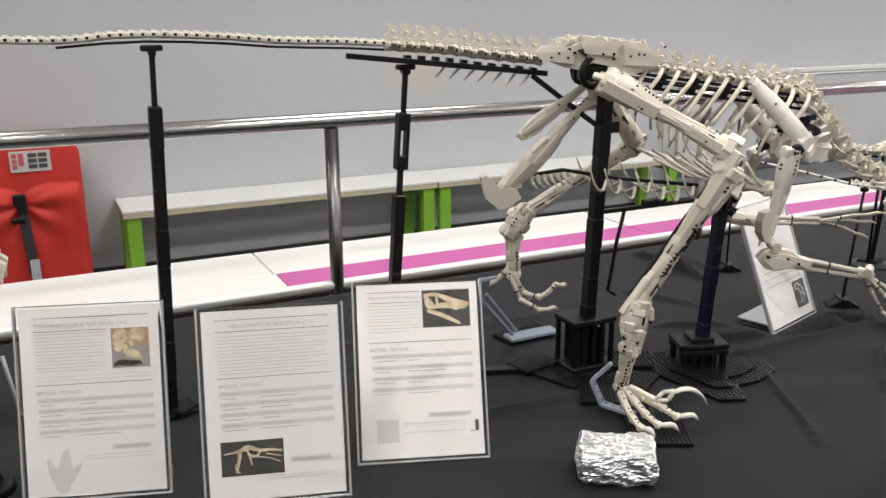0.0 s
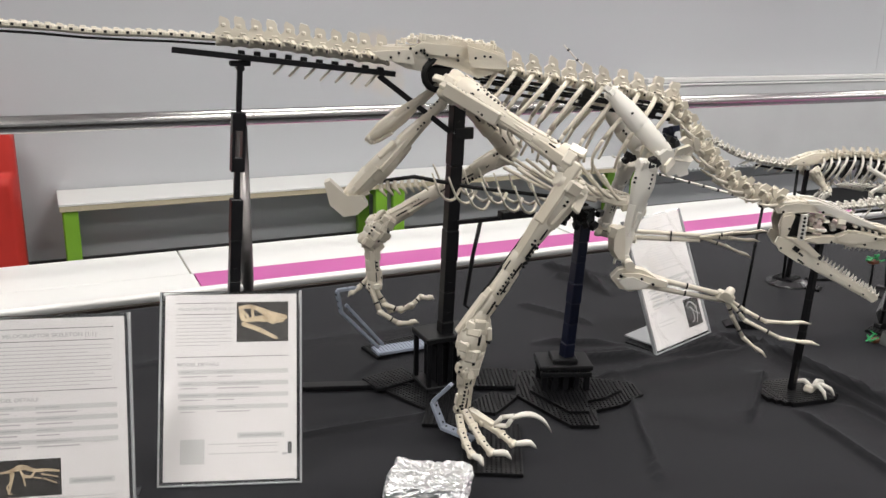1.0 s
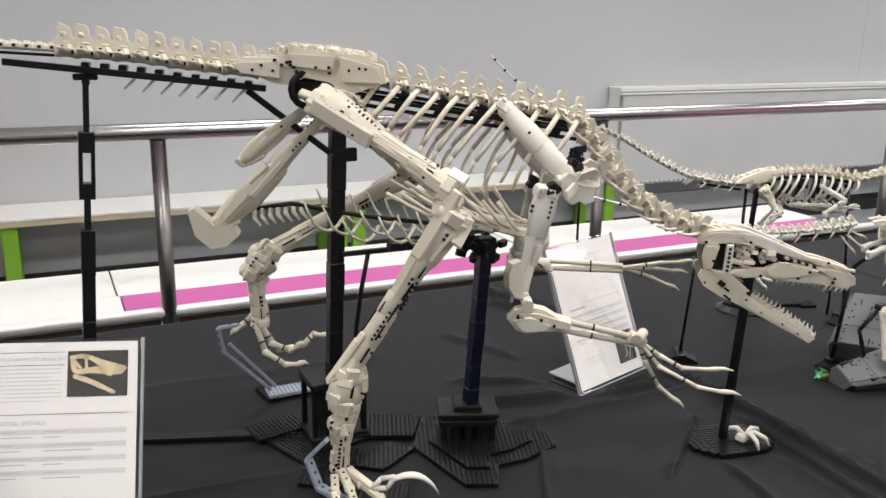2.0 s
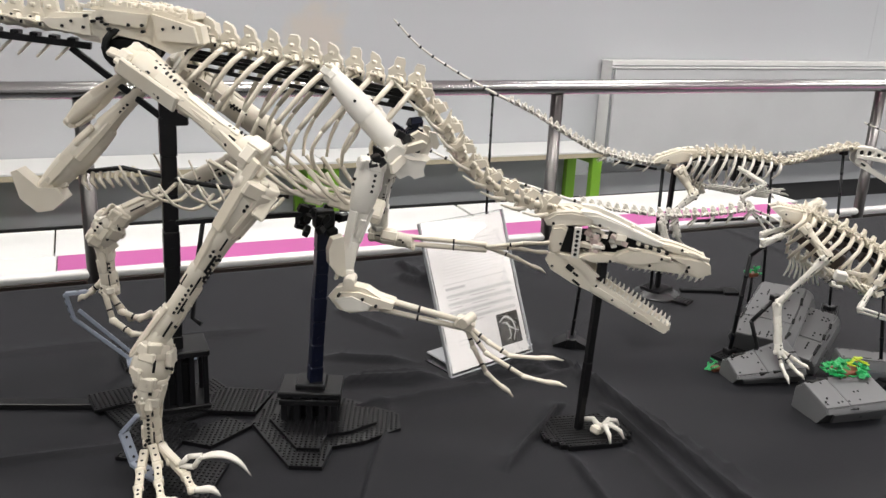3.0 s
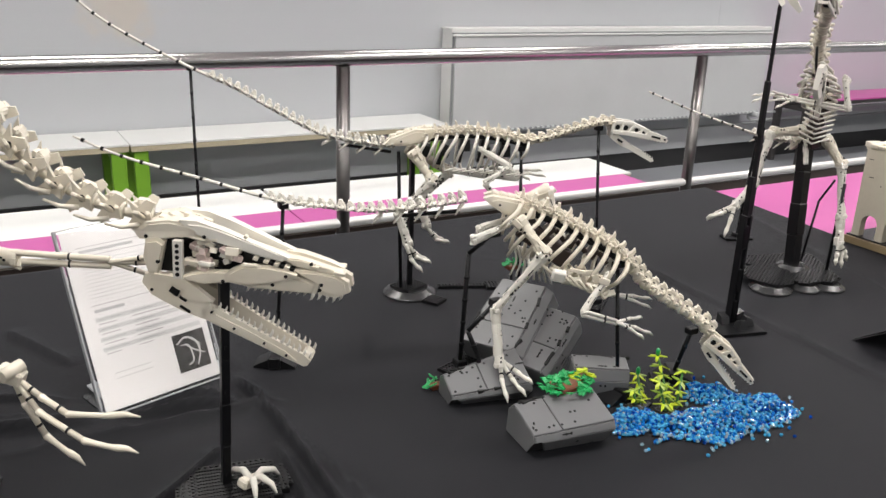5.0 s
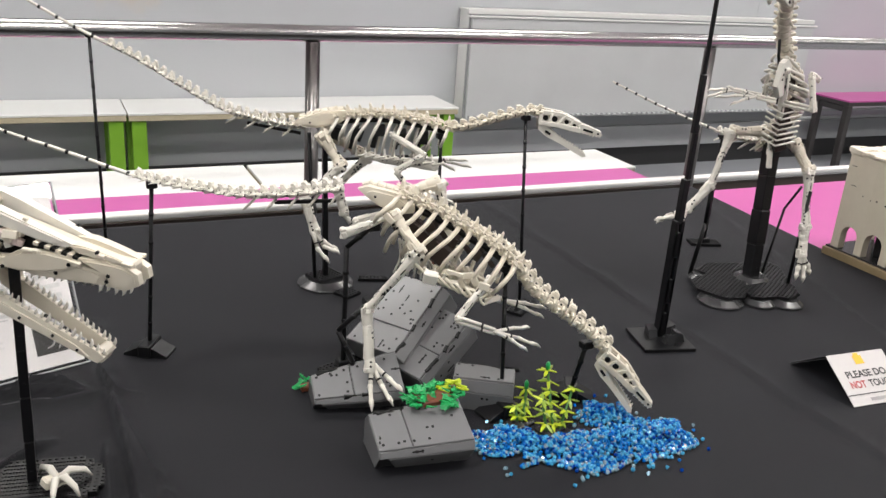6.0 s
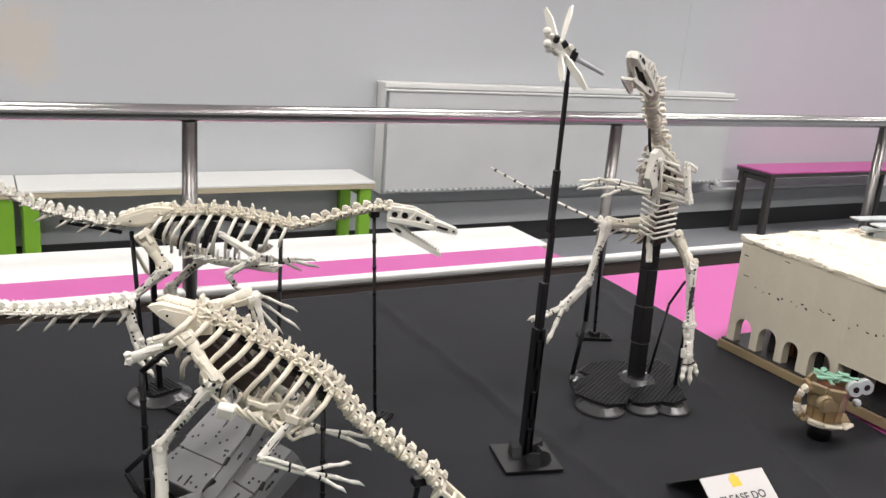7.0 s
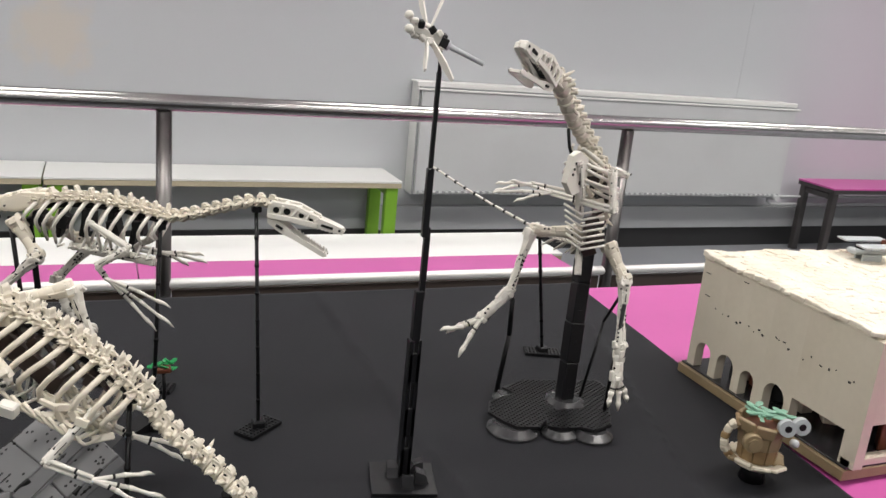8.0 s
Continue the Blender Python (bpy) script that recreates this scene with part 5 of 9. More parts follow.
    # neck
    neck = spine_frames([(1.480, 1.218, 1.192), (1.506, 1.208, 1.160), (1.530, 1.197, 1.132), (1.546, 1.192, 1.104), (1.567, 1.184, 1.078), (1.593, 1.174, 1.055), (1.635, 1.156, 1.032), (1.678, 1.139, 1.020)], 9)
    nv = vertebra_mesh("vertebra", 0.027, 0.036, 0.066, 0.005, rng, None, 0, 0.5, 0.98)
    for m in neck:
        put_vertebra(rng.choice(nv), m @ pose(0, 0, 0, rng.uniform(-6, 6), rng.uniform(-6, 6), rng.uniform(-6, 6)), t)
        for s in (-1, 1):
            a = m @ V((0, s * 0.02, -0.006))
            part("neck_rib", Geo().tube([a, m @ V((-0.02, s * 0.026, -0.012)), m @ V((-0.040, s * 0.024, -0.013))], [0.0035, 0.003, 0.0015], 6), BONE, t)
    part("neck_rod", Geo().tube([m.translation for m in neck], 0.006, 7), BONE, t)
    # head
    nose, hinge = V((1.897, 1.002, 0.945)), V((1.692, 1.136, 0.955))
    d = (nose - hinge).normalized()
    y = V((0, 0, 1)).cross(d).normalized()
    m = Matrix((d, y, d.cross(y))).transposed().to_4x4()
    m.translation = hinge
    large_skull(t, m, 0.246, 28.5, rng)
    # near leg
    hip, knee, ankle, foot = V((1.075, 1.315, 1.232)), V((1.222, 1.135, 1.115)), V((1.068, 1.190, 0.800)), V((1.068, 1.215, 0.668))
    brick_bone("femur", t, hip, knee, [0.052, 0.055, 0.042, 0.030, 0.026, 0.034, 0.052], rng, 8, pin=14, plates=7)
    brick_bone("tibia", t, knee - V((0, 0, 0.03)), ankle + V((0, 0, 0.03)), [0.060, 0.044, 0.033, 0.031, 0.032, 0.040], rng, 8, pin=16, plates=5)
    brick_bone("fibula", t, knee + V((-0.005, 0.03, -0.05)), ankle + V((0.010, 0.022, 0.05)), [0.014, 0.012, 0.012], rng, 6, PIN, pin=0, plates=1, label="black beam beside the shin")
    brick_bone("ankle", t, ankle + V((0.012, -0.004, 0.045)), ankle + V((-0.004, 0, -0.045)), [0.042, 0.053, 0.056, 0.045, 0.040], rng, 4, pin=6, plates=6)
    brick_bone("metatarsus", t, ankle + V((-0.003, 0, -0.04)), foot, [0.038, 0.029, 0.026, 0.029], rng, 5, pin=16, plates=4)
    toes = [[(1.066, 1.205, 0.672), (1.070, 1.172, 0.655), (1.068, 1.138, 0.645), (1.068, 1.102, 0.640), (1.096, 1.080, 0.632)],
            [(1.078, 1.205, 0.672), (1.090, 1.172, 0.658), (1.106, 1.136, 0.650), (1.111, 1.104, 0.646), (1.148, 1.087, 0.638)],
            [(1.055, 1.200, 0.668), (1.046, 1.168, 0.652), (1.040, 1.138, 0.642), (1.037, 1.112, 0.637), (1.044, 1.082, 0.630)]]
    for line in toes:
        toe = None
        for i, (a, b) in enumerate(zip(line[:-2], line[1:-1])):
            a, b, w = V(a), V(b), 0.0125 - 0.001 * i
            ln = (b - a).length
            g = Geo().box(along(a, b) @ T(0, 0, ln * 0.48), w, w * 0.85, ln * 0.86, 0.0016)
            g.tube([b - V((w * 0.62, 0.002, 0)), b - V((w * 0.5, 0.002, 0)), b + V((w * 0.5, 0.002, 0)), b + V((w * 0.62, 0.002, 0))], [0.004, 0.0062, 0.0062, 0.004], 10)
            for q in (0.3, 0.62):
                p = along(a, b) @ V((0, w * 0.42, ln * q))
                g.cyl(p, p + V((0, 0, 0.0012)), 0.0019, 0.0019, 7, 1)
            piece = part("toe" if toe is None else "phalanx", g, [BONE, PIN], toe or t, "", a)
            toe = toe or piece
        a, b = V(line[-2]), V(line[-1])
        part("claw", Geo().tube(smooth_path([a, a.lerp(b, 0.35) + V((0, 0, 0.004)), a.lerp(b, 0.7) + V((0, 0, 0.008)), b], 7), [0.0046, 0.005, 0.0056, 0.006, 0.0054, 0.0036, 0.0008], 8), BONE_W, toe, "white claw")
    link = part("sickle_toe", Geo().box(along((1.078, 1.196, 0.672), (1.100, 1.152, 0.660)) @ T(0, 0, 0.026), 0.012, 0.011, 0.050, 0.002), [BONE, PIN], t)
    ends = ((1.100, 1.152, 0.660), (1.118, 1.138, 0.662), (1.130, 1.136, 0.680), (1.112, 1.146, 0.676))
    for p, q in zip(ends, ends[1:] + ends[:1]):
        part("link_bar", Geo().tube([p, q], 0.0042, 8), BONE_W, link)
    g = Geo().tube(smooth_path([(1.126, 1.137, 0.676), (1.146, 1.130, 0.682), (1.166, 1.126, 0.678), (1.184, 1.121, 0.664), (1.197, 1.118, 0.643)], 11), [0.005, 0.0065, 0.0075, 0.008, 0.0082, 0.008, 0.0072, 0.006, 0.0044, 0.0026, 0.0006], 8, 0, 0.55)
    part("sickle_claw", g, [BONE_W, PIN], link, "curved white sickle claw")
    # far leg
    hip2, knee2, ankle2, foot2 = V((1.15, 1.44, 1.215)), V((1.335, 1.545, 1.066)), V((1.024, 1.555, 0.925)), V((1.03, 1.55, 0.80))
    brick_bone("femur", t, hip2, knee2, [0.050, 0.040, 0.050], rng, 5, pin=5)
    brick_bone("tibia", t, knee2, ankle2, [0.048, 0.032, 0.030, 0.030, 0.044], rng, 7, pin=10)
    brick_bone("ankle", t, ankle2 + V((0.03, -0.01, 0.02)), ankle2 + V((-0.005, 0, -0.03)), [0.040, 0.056, 0.046], rng, 4, pin=5, plates=4)
    brick_bone("metatarsus", t, ankle2 + V((0, 0, -0.02)), foot2, [0.036, 0.030, 0.030], rng, 5, pin=10)
    for line in ([(1.03, 1.548, 0.80), (1.045, 1.535, 0.765), (1.075, 1.52, 0.752), (1.10, 1.508, 0.765)],
                 [(1.02, 1.548, 0.80), (1.03, 1.52, 0.755), (1.06, 1.495, 0.735), (1.10, 1.48, 0.735)],
                 [(1.03, 1.55, 0.795), (1.06, 1.54, 0.748), (1.105, 1.535, 0.752), (1.125, 1.532, 0.772), (1.156, 1.530, 0.763)],
                 [(1.02, 1.555, 0.82), (1.0, 1.56, 0.80), (0.975, 1.56, 0.782)]):
        bar_bone("toe", t, line, 0.0056, claw=True, n=8)
    # hip bones that reach down and back
    brick_bone("ischium", t, (1.098, 1.395, 1.222), (0.985, 1.462, 1.116), [0.014, 0.016, 0.024, 0.036, 0.034, 0.016], rng, 2, BONE, pin=1, plates=1, flat=0.4, slit=False)
    brick_bone("pubis", t, (1.112, 1.40, 1.195), (0.948, 1.456, 1.014), [0.018, 0.022, 0.030, 0.046, 0.044, 0.034], rng, 5, BONE, pin=3, plates=2, flat=0.55, slit=False)
    g = Geo().prism(T(0.940, 1.458, 1.014) @ pose(0, 0, 0, 0, 0, -20), [(-0.040, 0.030), (-0.030, 0.034), (0.0, 0.006), (0.030, 0.006), (0.040, -0.012), (0.020, -0.030), (-0.005, -0.034), (-0.030, -0.012)], -0.016, 0.016)
    part("pubic_boot", g, BONE, t)
    part("strut", Geo().box(along((1.00, 1.445, 1.236), (1.128, 1.388, 1.130)) @ T(0, 0, 0.087), 0.007, 0.010, 0.175, 0.001), BLACK, t, "black strut from the tail to the post")
    # shoulders and arms
    for s, sh in ((-1, V((1.435, 1.165, 1.112))), (1, V((1.475, 1.285, 1.100)))):
        top = V((1.345, 1.222, 1.222)) if s < 0 else V((1.40, 1.315, 1.19))
        brick_bone("scapula", t, top, sh, [0.024, 0.036, 0.040, 0.038, 0.032], rng, 2, BONE_W, pin=2, plates=0, flat=0.6, slit=False)
        # broad flat coracoid under the shoulder blade, with folded plates round the socket
        q = T(*(sh + V((0, -0.012, 0)))) @ pose(0, 0, 0, 0, 0, 12 * s)
        outline = [(-0.024, 0.004), (-0.012, 0.013), (0.010, 0.006), (0.024, -0.008), (0.036, -0.010), (0.031, -0.022), (0.034, -0.031), (0.018, -0.036), (0.010, -0.030), (-0.004, -0.036), (-0.018, -0.022)]
        joint = part("coracoid", Geo().prism(q, outline, -0.007, 0.007), [BONE_W, PIN], t)
        for dx, dz, turn, ln, w in ((0.016, 0.012, -18, 0.036, 0.015), (0.034, 0.004, -62, 0.034, 0.013), (0.026, 0.026, 24, 0.034, 0.013), (0.045, 0.022, 70, 0.030, 0.012), (0.020, -0.004, 8, 0.042, 0.012), (-0.010, -0.012, -35, 0.034, 0.014)):
            fold = T(*(sh + V((dx, -0.020 + rng.uniform(-0.004, 0.004), dz)))) @ pose(0, 0, 0, rng.uniform(-28, 28), turn, rng.uniform(-20, 20))
            part("plate", Geo().prism(fold, [(-ln / 2, -w * 0.32), (-ln * 0.2, -w / 2), (ln * 0.38, -w * 0.42), (ln / 2, 0), (ln * 0.34, w * 0.46), (-ln * 0.3, w / 2)], -0.003, 0.003), BONE, joint)
        for dx, dz in ((-0.006, 0.030), (0.004, 0.022), (-0.042, -0.004), (-0.034, -0.010), (-0.047, -0.012)):
            part("pin_block", Geo().box(T(*(sh + V((dx, -0.016, dz)))) @ pose(0, 0, 0, rng.uniform(-20, 20), rng.uniform(-40, 40), 0), 0.013, 0.012, 0.011, 0.001), PIN, joint, "black connecting brick")
        if s < 0:
            for k in range(10):
                part("shoulder_brick", Geo().box(T(*(sh + V((0.035 + rng.uniform(-0.022, 0.022), 0.045 + rng.uniform(-0.02, 0.02), 0.020 + rng.uniform(-0.03, 0.03))))) @ pose(0, 0, 0, rng.uniform(-40, 40), rng.uniform(-40, 40), 0), 0.018, 0.011, 0.011, 0.001), NAVY, t, "dark blue brick between the shoulders")
    brick_bone("humerus", t, (1.392, 1.160, 1.102), (1.350, 1.160, 0.932), [0.040, 0.048, 0.034, 0.026, 0.024, 0.026], rng, 3, BONE_W, pin=6, plates=2, flat=0.65, slit=False)
    part("humerus_crest", Geo().prism(T(1.338, 1.158, 0.960), [(-0.008, 0.030), (0.008, 0.034), (0.012, -0.026), (-0.002, -0.024), (-0.013, -0.008), (-0.014, 0.014)], -0.009, 0.009), BONE, t)
    # wedge of the elbow, pointed behind and running out over the two forearm bars
    fore = T(1.352, 1.146, 0.0) @ pose(0, 0, 0, 0, 0, -29.4)
    elbow = part("elbow", Geo().prism(fore, [(-0.027, 0.903), (-0.015, 0.917), (0.006, 0.923), (0.030, 0.919), (0.052, 0.906), (0.050, 0.886), (0.030, 0.884), (0.006, 0.879), (-0.012, 0.884)], -0.011, 0.011), BONE, t)
    part("plate", Geo().prism(fore, [(-0.008, 0.912), (0.020, 0.914), (0.072, 0.900), (0.070, 0.891), (0.016, 0.894)], -0.016, 0.016), BONE, elbow)
    part("plate", Geo().prism(fore, [(-0.016, 0.902), (0.010, 0.908), (0.040, 0.896), (0.034, 0.888), (0.0, 0.884)], -0.0185, 0.0185), BONE_W, elbow)
    part("knuckle", Geo().cyl((1.348, 1.130, 0.926), (1.362, 1.160, 0.926), 0.009, 0.009, 12), BONE, elbow)
    for u, z in ((-0.010, 0.908), (0.026, 0.905), (0.046, 0.896)):
        c = V((1.352, 1.146, z)) + V((0.871, -0.491, 0)) * u
        part("pin", Geo().cyl(c, c + V((-0.0093, -0.0165, 0)) * 1.06, 0.0024, 0.0024, 8), PIN, elbow, "black pin")
    wrist = V((1.508, 1.062, 0.872))
    bar_bone("radius", t, [(1.352, 1.150, 0.912), wrist + V((-0.004, 0, 0.004))], 0.0050, joints=True, n=10)
    bar_bone("ulna", t, [(1.350, 1.152, 0.892), wrist + V((-0.006, 0, -0.006))], 0.0044, joints=True, n=10)
    g = Geo().box(T(*wrist) @ pose(0, 0, 0, 0, 20, -30), 0.030, 0.020, 0.018, 0.003).cyl(wrist + V((-0.01, -0.014, 0.006)), wrist + V((0.012, 0.0, 0.010)), 0.008, 0.008, 10)
    part("wrist", g, [BONE, PIN], t)
    for line in ([wrist, (1.535, 1.035, 0.850), (1.558, 1.01, 0.836), (1.63, 0.975, 0.833)],
                 [wrist, (1.53, 1.03, 0.835), (1.57, 0.985, 0.812), (1.62, 0.944, 0.806)],
                 [wrist, (1.518, 1.05, 0.838), (1.535, 1.035, 0.80), (1.57, 1.01, 0.766)]):
        bar_bone("finger", t, line, 0.0037, claw=True, n=8)
    brick_bone("humerus", t, (1.47, 1.32, 1.075), (1.488, 1.405, 0.930), [0.040, 0.030, 0.024, 0.030], rng, 5, BONE_W, pin=3)
    brick_bone("elbow", t, (1.475, 1.41, 0.915), (1.54, 1.375, 0.905), [0.026, 0.032, 0.024], rng, 3, pin=3, plates=3)
    wrist2 = V((1.655, 1.300, 0.908))
    bar_bone("radius", t, [(1.52, 1.385, 0.915), wrist2 + V((0, 0, 0.004))], 0.0050, n=9)
    bar_bone("ulna", t, [(1.52, 1.385, 0.901), wrist2 + V((0, 0, -0.006))], 0.0050, n=9)
    for tip2 in ((1.765, 1.225, 0.928), (1.755, 1.235, 0.905), (1.748, 1.245, 0.868)):
        mid = wrist2.lerp(V(tip2), 0.5) + V((0, 0, 0.004))
        bar_bone("finger", t, [wrist2, mid, tip2], 0.0038, claw=True, n=7)
    return t


big_skeleton()


# ---- posts and plates that carry the large skeleton ----
def big_stand():
    rng = random.Random(5)
    t = thing("display_stand", (1.12, 1.40, TOP), "black brick-built stand with posts on studded plates", "display stand", "stands on the table")
    post = beam_pole(t, (1.122, 1.410, TOP + 0.02), (1.130, 1.384, 1.200), 0.024, BLACK, 9)
    part("lug", Geo().box(T(1.140, 1.380, 1.135), 0.04, 0.012, 0.022, 0.002), BLACK, post)
    g = Geo()
    for x in (-0.045, -0.022, 0.0, 0.022, 0.045):
        for y in (-0.032, 0.032):
            g.box(T(1.125 + x, 1.415 + y, TOP + 0.058), 0.009, 0.009, 0.105, 0.001)
    g.box(T(1.125, 1.415, TOP + 0.114), 0.105, 0.080, 0.012, 0.002).box(T(1.125, 1.415, TOP + 0.010), 0.105, 0.08, 0.016, 0.002)
    g.box(T(1.125, 1.415, TOP + 0.05), 0.05, 0.05, 0.09, 0.003)
    part("foot_frame", g, BLACK, t, "open black frame round the post")
    g = Geo()
    stud_plate(g, on_table(1.12, 1.41, 20), 26, 14)
    stud_plate(g, on_table(1.03, 1.46, 10, 0.0064), 12, 8)
    stud_plate(g, on_table(1.08, 1.30, -30), 10, 16)
    stud_plate(g, on_table(1.09, 1.14, -28), 13, 22)
    part("base_plate", g, BLACK, t, "studded black plates")
    beam_pole(t, (1.338, 1.300, TOP + 0.02), (1.352, 1.285, 0.975), 0.021, NAVY, 8, "dark blue post")
    knot = part("bracket", Geo().box(T(1.352, 1.285, 0.985), 0.03, 0.03, 0.03, 0.001), PIN, t, "knot of small black bricks")
    for k in range(22):
        part("brick", Geo().box(T(1.352 + rng.uniform(-0.035, 0.035), 1.285 + rng.uniform(-0.03, 0.03), 0.985 + rng.uniform(-0.018, 0.02)) @ pose(0, 0, 0, rng.uniform(-30, 30), rng.uniform(-30, 30), rng.uniform(0, 90)), 0.018, 0.010, 0.012, 0.001), PIN, knot)
    g = Geo()
    q = pose(0, 0, 0, 0, 0, -21)
    for x in (-0.042, -0.021, 0.0, 0.021, 0.042):
        for y in (-0.032, 0.032):
            g.box(T(1.336, 1.302, TOP + 0.036) @ q @ T(x, y, 0), 0.011, 0.011, 0.052, 0.001)
    for y in (-0.034, 0.034):
        g.box(T(1.336, 1.302, TOP + 0.050) @ q @ T(0, y, 0), 0.10, 0.014, 0.010, 0.001)
    g.box(T(1.336, 1.302, TOP + 0.062) @ q, 0.106, 0.076, 0.010, 0.002).box(T(1.336, 1.302, TOP + 0.070) @ q, 0.05, 0.05, 0.012, 0.002)
    g.box(T(1.336, 1.302, TOP + 0.035) @ q, 0.04, 0.035, 0.06, 0.002)
    part("foot_frame", g, BLACK, t, "low black frame on stub pillars")
    wide = [(1.261, 1.152), (1.309, 1.133), (1.340, 1.187), (1.396, 1.187), (1.467, 1.209), (1.481, 1.258), (1.405, 1.349), (1.375, 1.395), (1.29, 1.40), (1.233, 1.305)]
    g = Geo()
    stud_deck(g, wide, 0.0, -21)
    stud_deck(g, [(1.338 + (x - 1.338) * 0.72, 1.29 + (y - 1.29) * 0.72) for x, y in wide], 0.0064, -21)
    part("base_plate", g, BLACK, t, "studded black plates tapering to points")
    g = Geo()
    stud_deck(g, [(1.135, 1.415), (1.22, 1.445), (1.292, 1.405), (1.245, 1.335), (1.150, 1.375)], 0.0032, -21)
    part("base_plate", g, BLACK, t, "studded black plates between the posts")
    g = Geo()
    stud_deck(g, [(1.10, 1.295), (1.157, 1.250), (1.232, 1.298), (1.20, 1.338)], 0.0, -21)
    part("base_plate", g, BLACK, t, "studded black plates between the posts")
    part("cross_bar", Geo().box(along((1.135, 1.384, 0.966), (1.355, 1.274, 0.998)) @ T(0, 0, 0.12), 0.010, 0.008, 0.24, 0.001).box(T(1.225, 1.338, 0.985), 0.05, 0.02, 0.014, 0.001), BLACK, t)
    part("drop_arm", Geo().tube([(1.175, 1.365, 0.975), (1.163, 1.372, 0.90), (1.152, 1.378, 0.80), (1.165, 1.37, 0.79)], 0.004, 6), BLACK, t)
    part("long_plate", Geo().box(along((0.78, 1.53, TOP + 0.006), (1.06, 1.435, TOP + 0.006)) @ T(0, 0, 0.148), 0.024, 0.010, 0.296, 0.001), BLACK, t)


big_stand()


def tail_post(at, top, segments, label):
    """A slim black post under the tail, each stretch with its own width."""
    t = thing("tail_post", at, label, "display stand", "stands on the table")
    a, b = V(at), V(top)
    for u0, u1, w in segments:
        g = Geo()
        m = along(a.lerp(b, u0), a.lerp(b, u1), (0, -1, 0))
        ln = (b - a).length * (u1 - u0)
        if w < 0:
            for s in (-1, 1):
                g.box(m @ T(s * -w * 0.38, 0, ln / 2), -w * 0.24, -w * 0.8, ln, 0.0006)
            g.box(m @ T(0, 0, ln * 0.12), -w * 0.9, -w * 0.8, ln * 0.24, 0.001).box(m @ T(0, 0, ln * 0.85), -w * 0.9, -w * 0.8, ln * 0.3, 0.001)
        else:
            beam_pole(t, a.lerp(b, u0), a.lerp(b, u1), w, BLACK, max(1, int(ln / 0.07)))
            continue
        part("post", g, BLACK, t)
    part("cap", Geo().box(T(*(b + V((0.0, 0, 0.004)))), 0.036, 0.016, 0.010, 0.002).cyl(b - V((0, 0.012, 0.004)), b + V((0, 0.012, -0.004)), 0.006, 0.006, 10), BLACK, t)
    g = Geo()
    stud_plate(g, on_table(at[0], at[1], 15), 12, 8)
    stud_plate(g, on_table(at[0] + 0.01, at[1], 40, 0.0064), 6, 8)
    part("base_plate", g, BLACK, t)


tail_post((0.300, 1.585, TOP + 0.006), (0.321, 1.556, 1.295), [(0, 0.86, 0.021), (0.86, 1.0, 0.009)], "black square post carrying the thin end of the tail")
tail_post((0.722, 1.522, TOP + 0.006), (0.765, 1.511, 1.252), [(0, 0.62, 0.020), (0.62, 0.70, 0.010), (0.70, 0.87, -0.024), (0.87, 1.0, 0.009)], "slim black post carrying the thick end of the tail")


def skull_post():
    t = thing("display_stand", (1.757, 1.108, TOP), "black post on a studded plate under the raptor's head", "display stand", "stands on the table")
    post = beam_pole(t, (1.755, 1.106, TOP + 0.006), (1.762, 1.092, 0.955), 0.0115, BLACK, 5)
    part("lug", Geo().box(T(1.765, 1.09, 0.955), 0.03, 0.02, 0.016, 0.002), BLACK, post)
    g = Geo()
    for nx, ny in ((20, 5), (18, 8), (15, 11), (12, 13)):
        stud_plate(g, on_table(1.765, 1.10, -10, 0.0), nx, ny, thick=0.0064 + 0.0002 * ny)
    part("base_plate", g, BLACK, t)
    u = thing("claw_model", (1.79, 1.07, TOP + 0.009), "small cream claw model lying on the black plate", "claw model")
    g = Geo().box(T(1.782, 1.085, TOP + 0.016) @ pose(0, 0, 0, 10, 15, 30), 0.034, 0.018, 0.014, 0.003)
    part("palm", g, BONE, u)
    for a in (-70, -25, 40, 150):
        d = V((math.cos(radians(a - 30)), math.sin(radians(a - 30)), 0))
        p = V((1.785, 1.082, TOP + 0.018))
        part("claw", Geo().tube([p, p + d * 0.016 + V((0, 0, 0.012)), p + d * 0.034 + V((0, 0, 0.006)), p + d * 0.042 + V((0, 0, -0.006))], [0.005, 0.005, 0.004, 0.0015], 7), BONE_W, u)


skull_post()


# ---- the three smaller skeletons ----
def chain(parent, pts, n, mesh, rng, wob=4, size=1.0):
    fr = spine_frames(pts, n)
    for m in fr:
        put_vertebra(rng.choice(mesh), m @ pose(0, 0, 0, rng.uniform(-wob, wob), rng.uniform(-wob, wob), rng.uniform(-wob, wob)) @ Matrix.Diagonal((1, size, size, 1)), parent)
    return fr


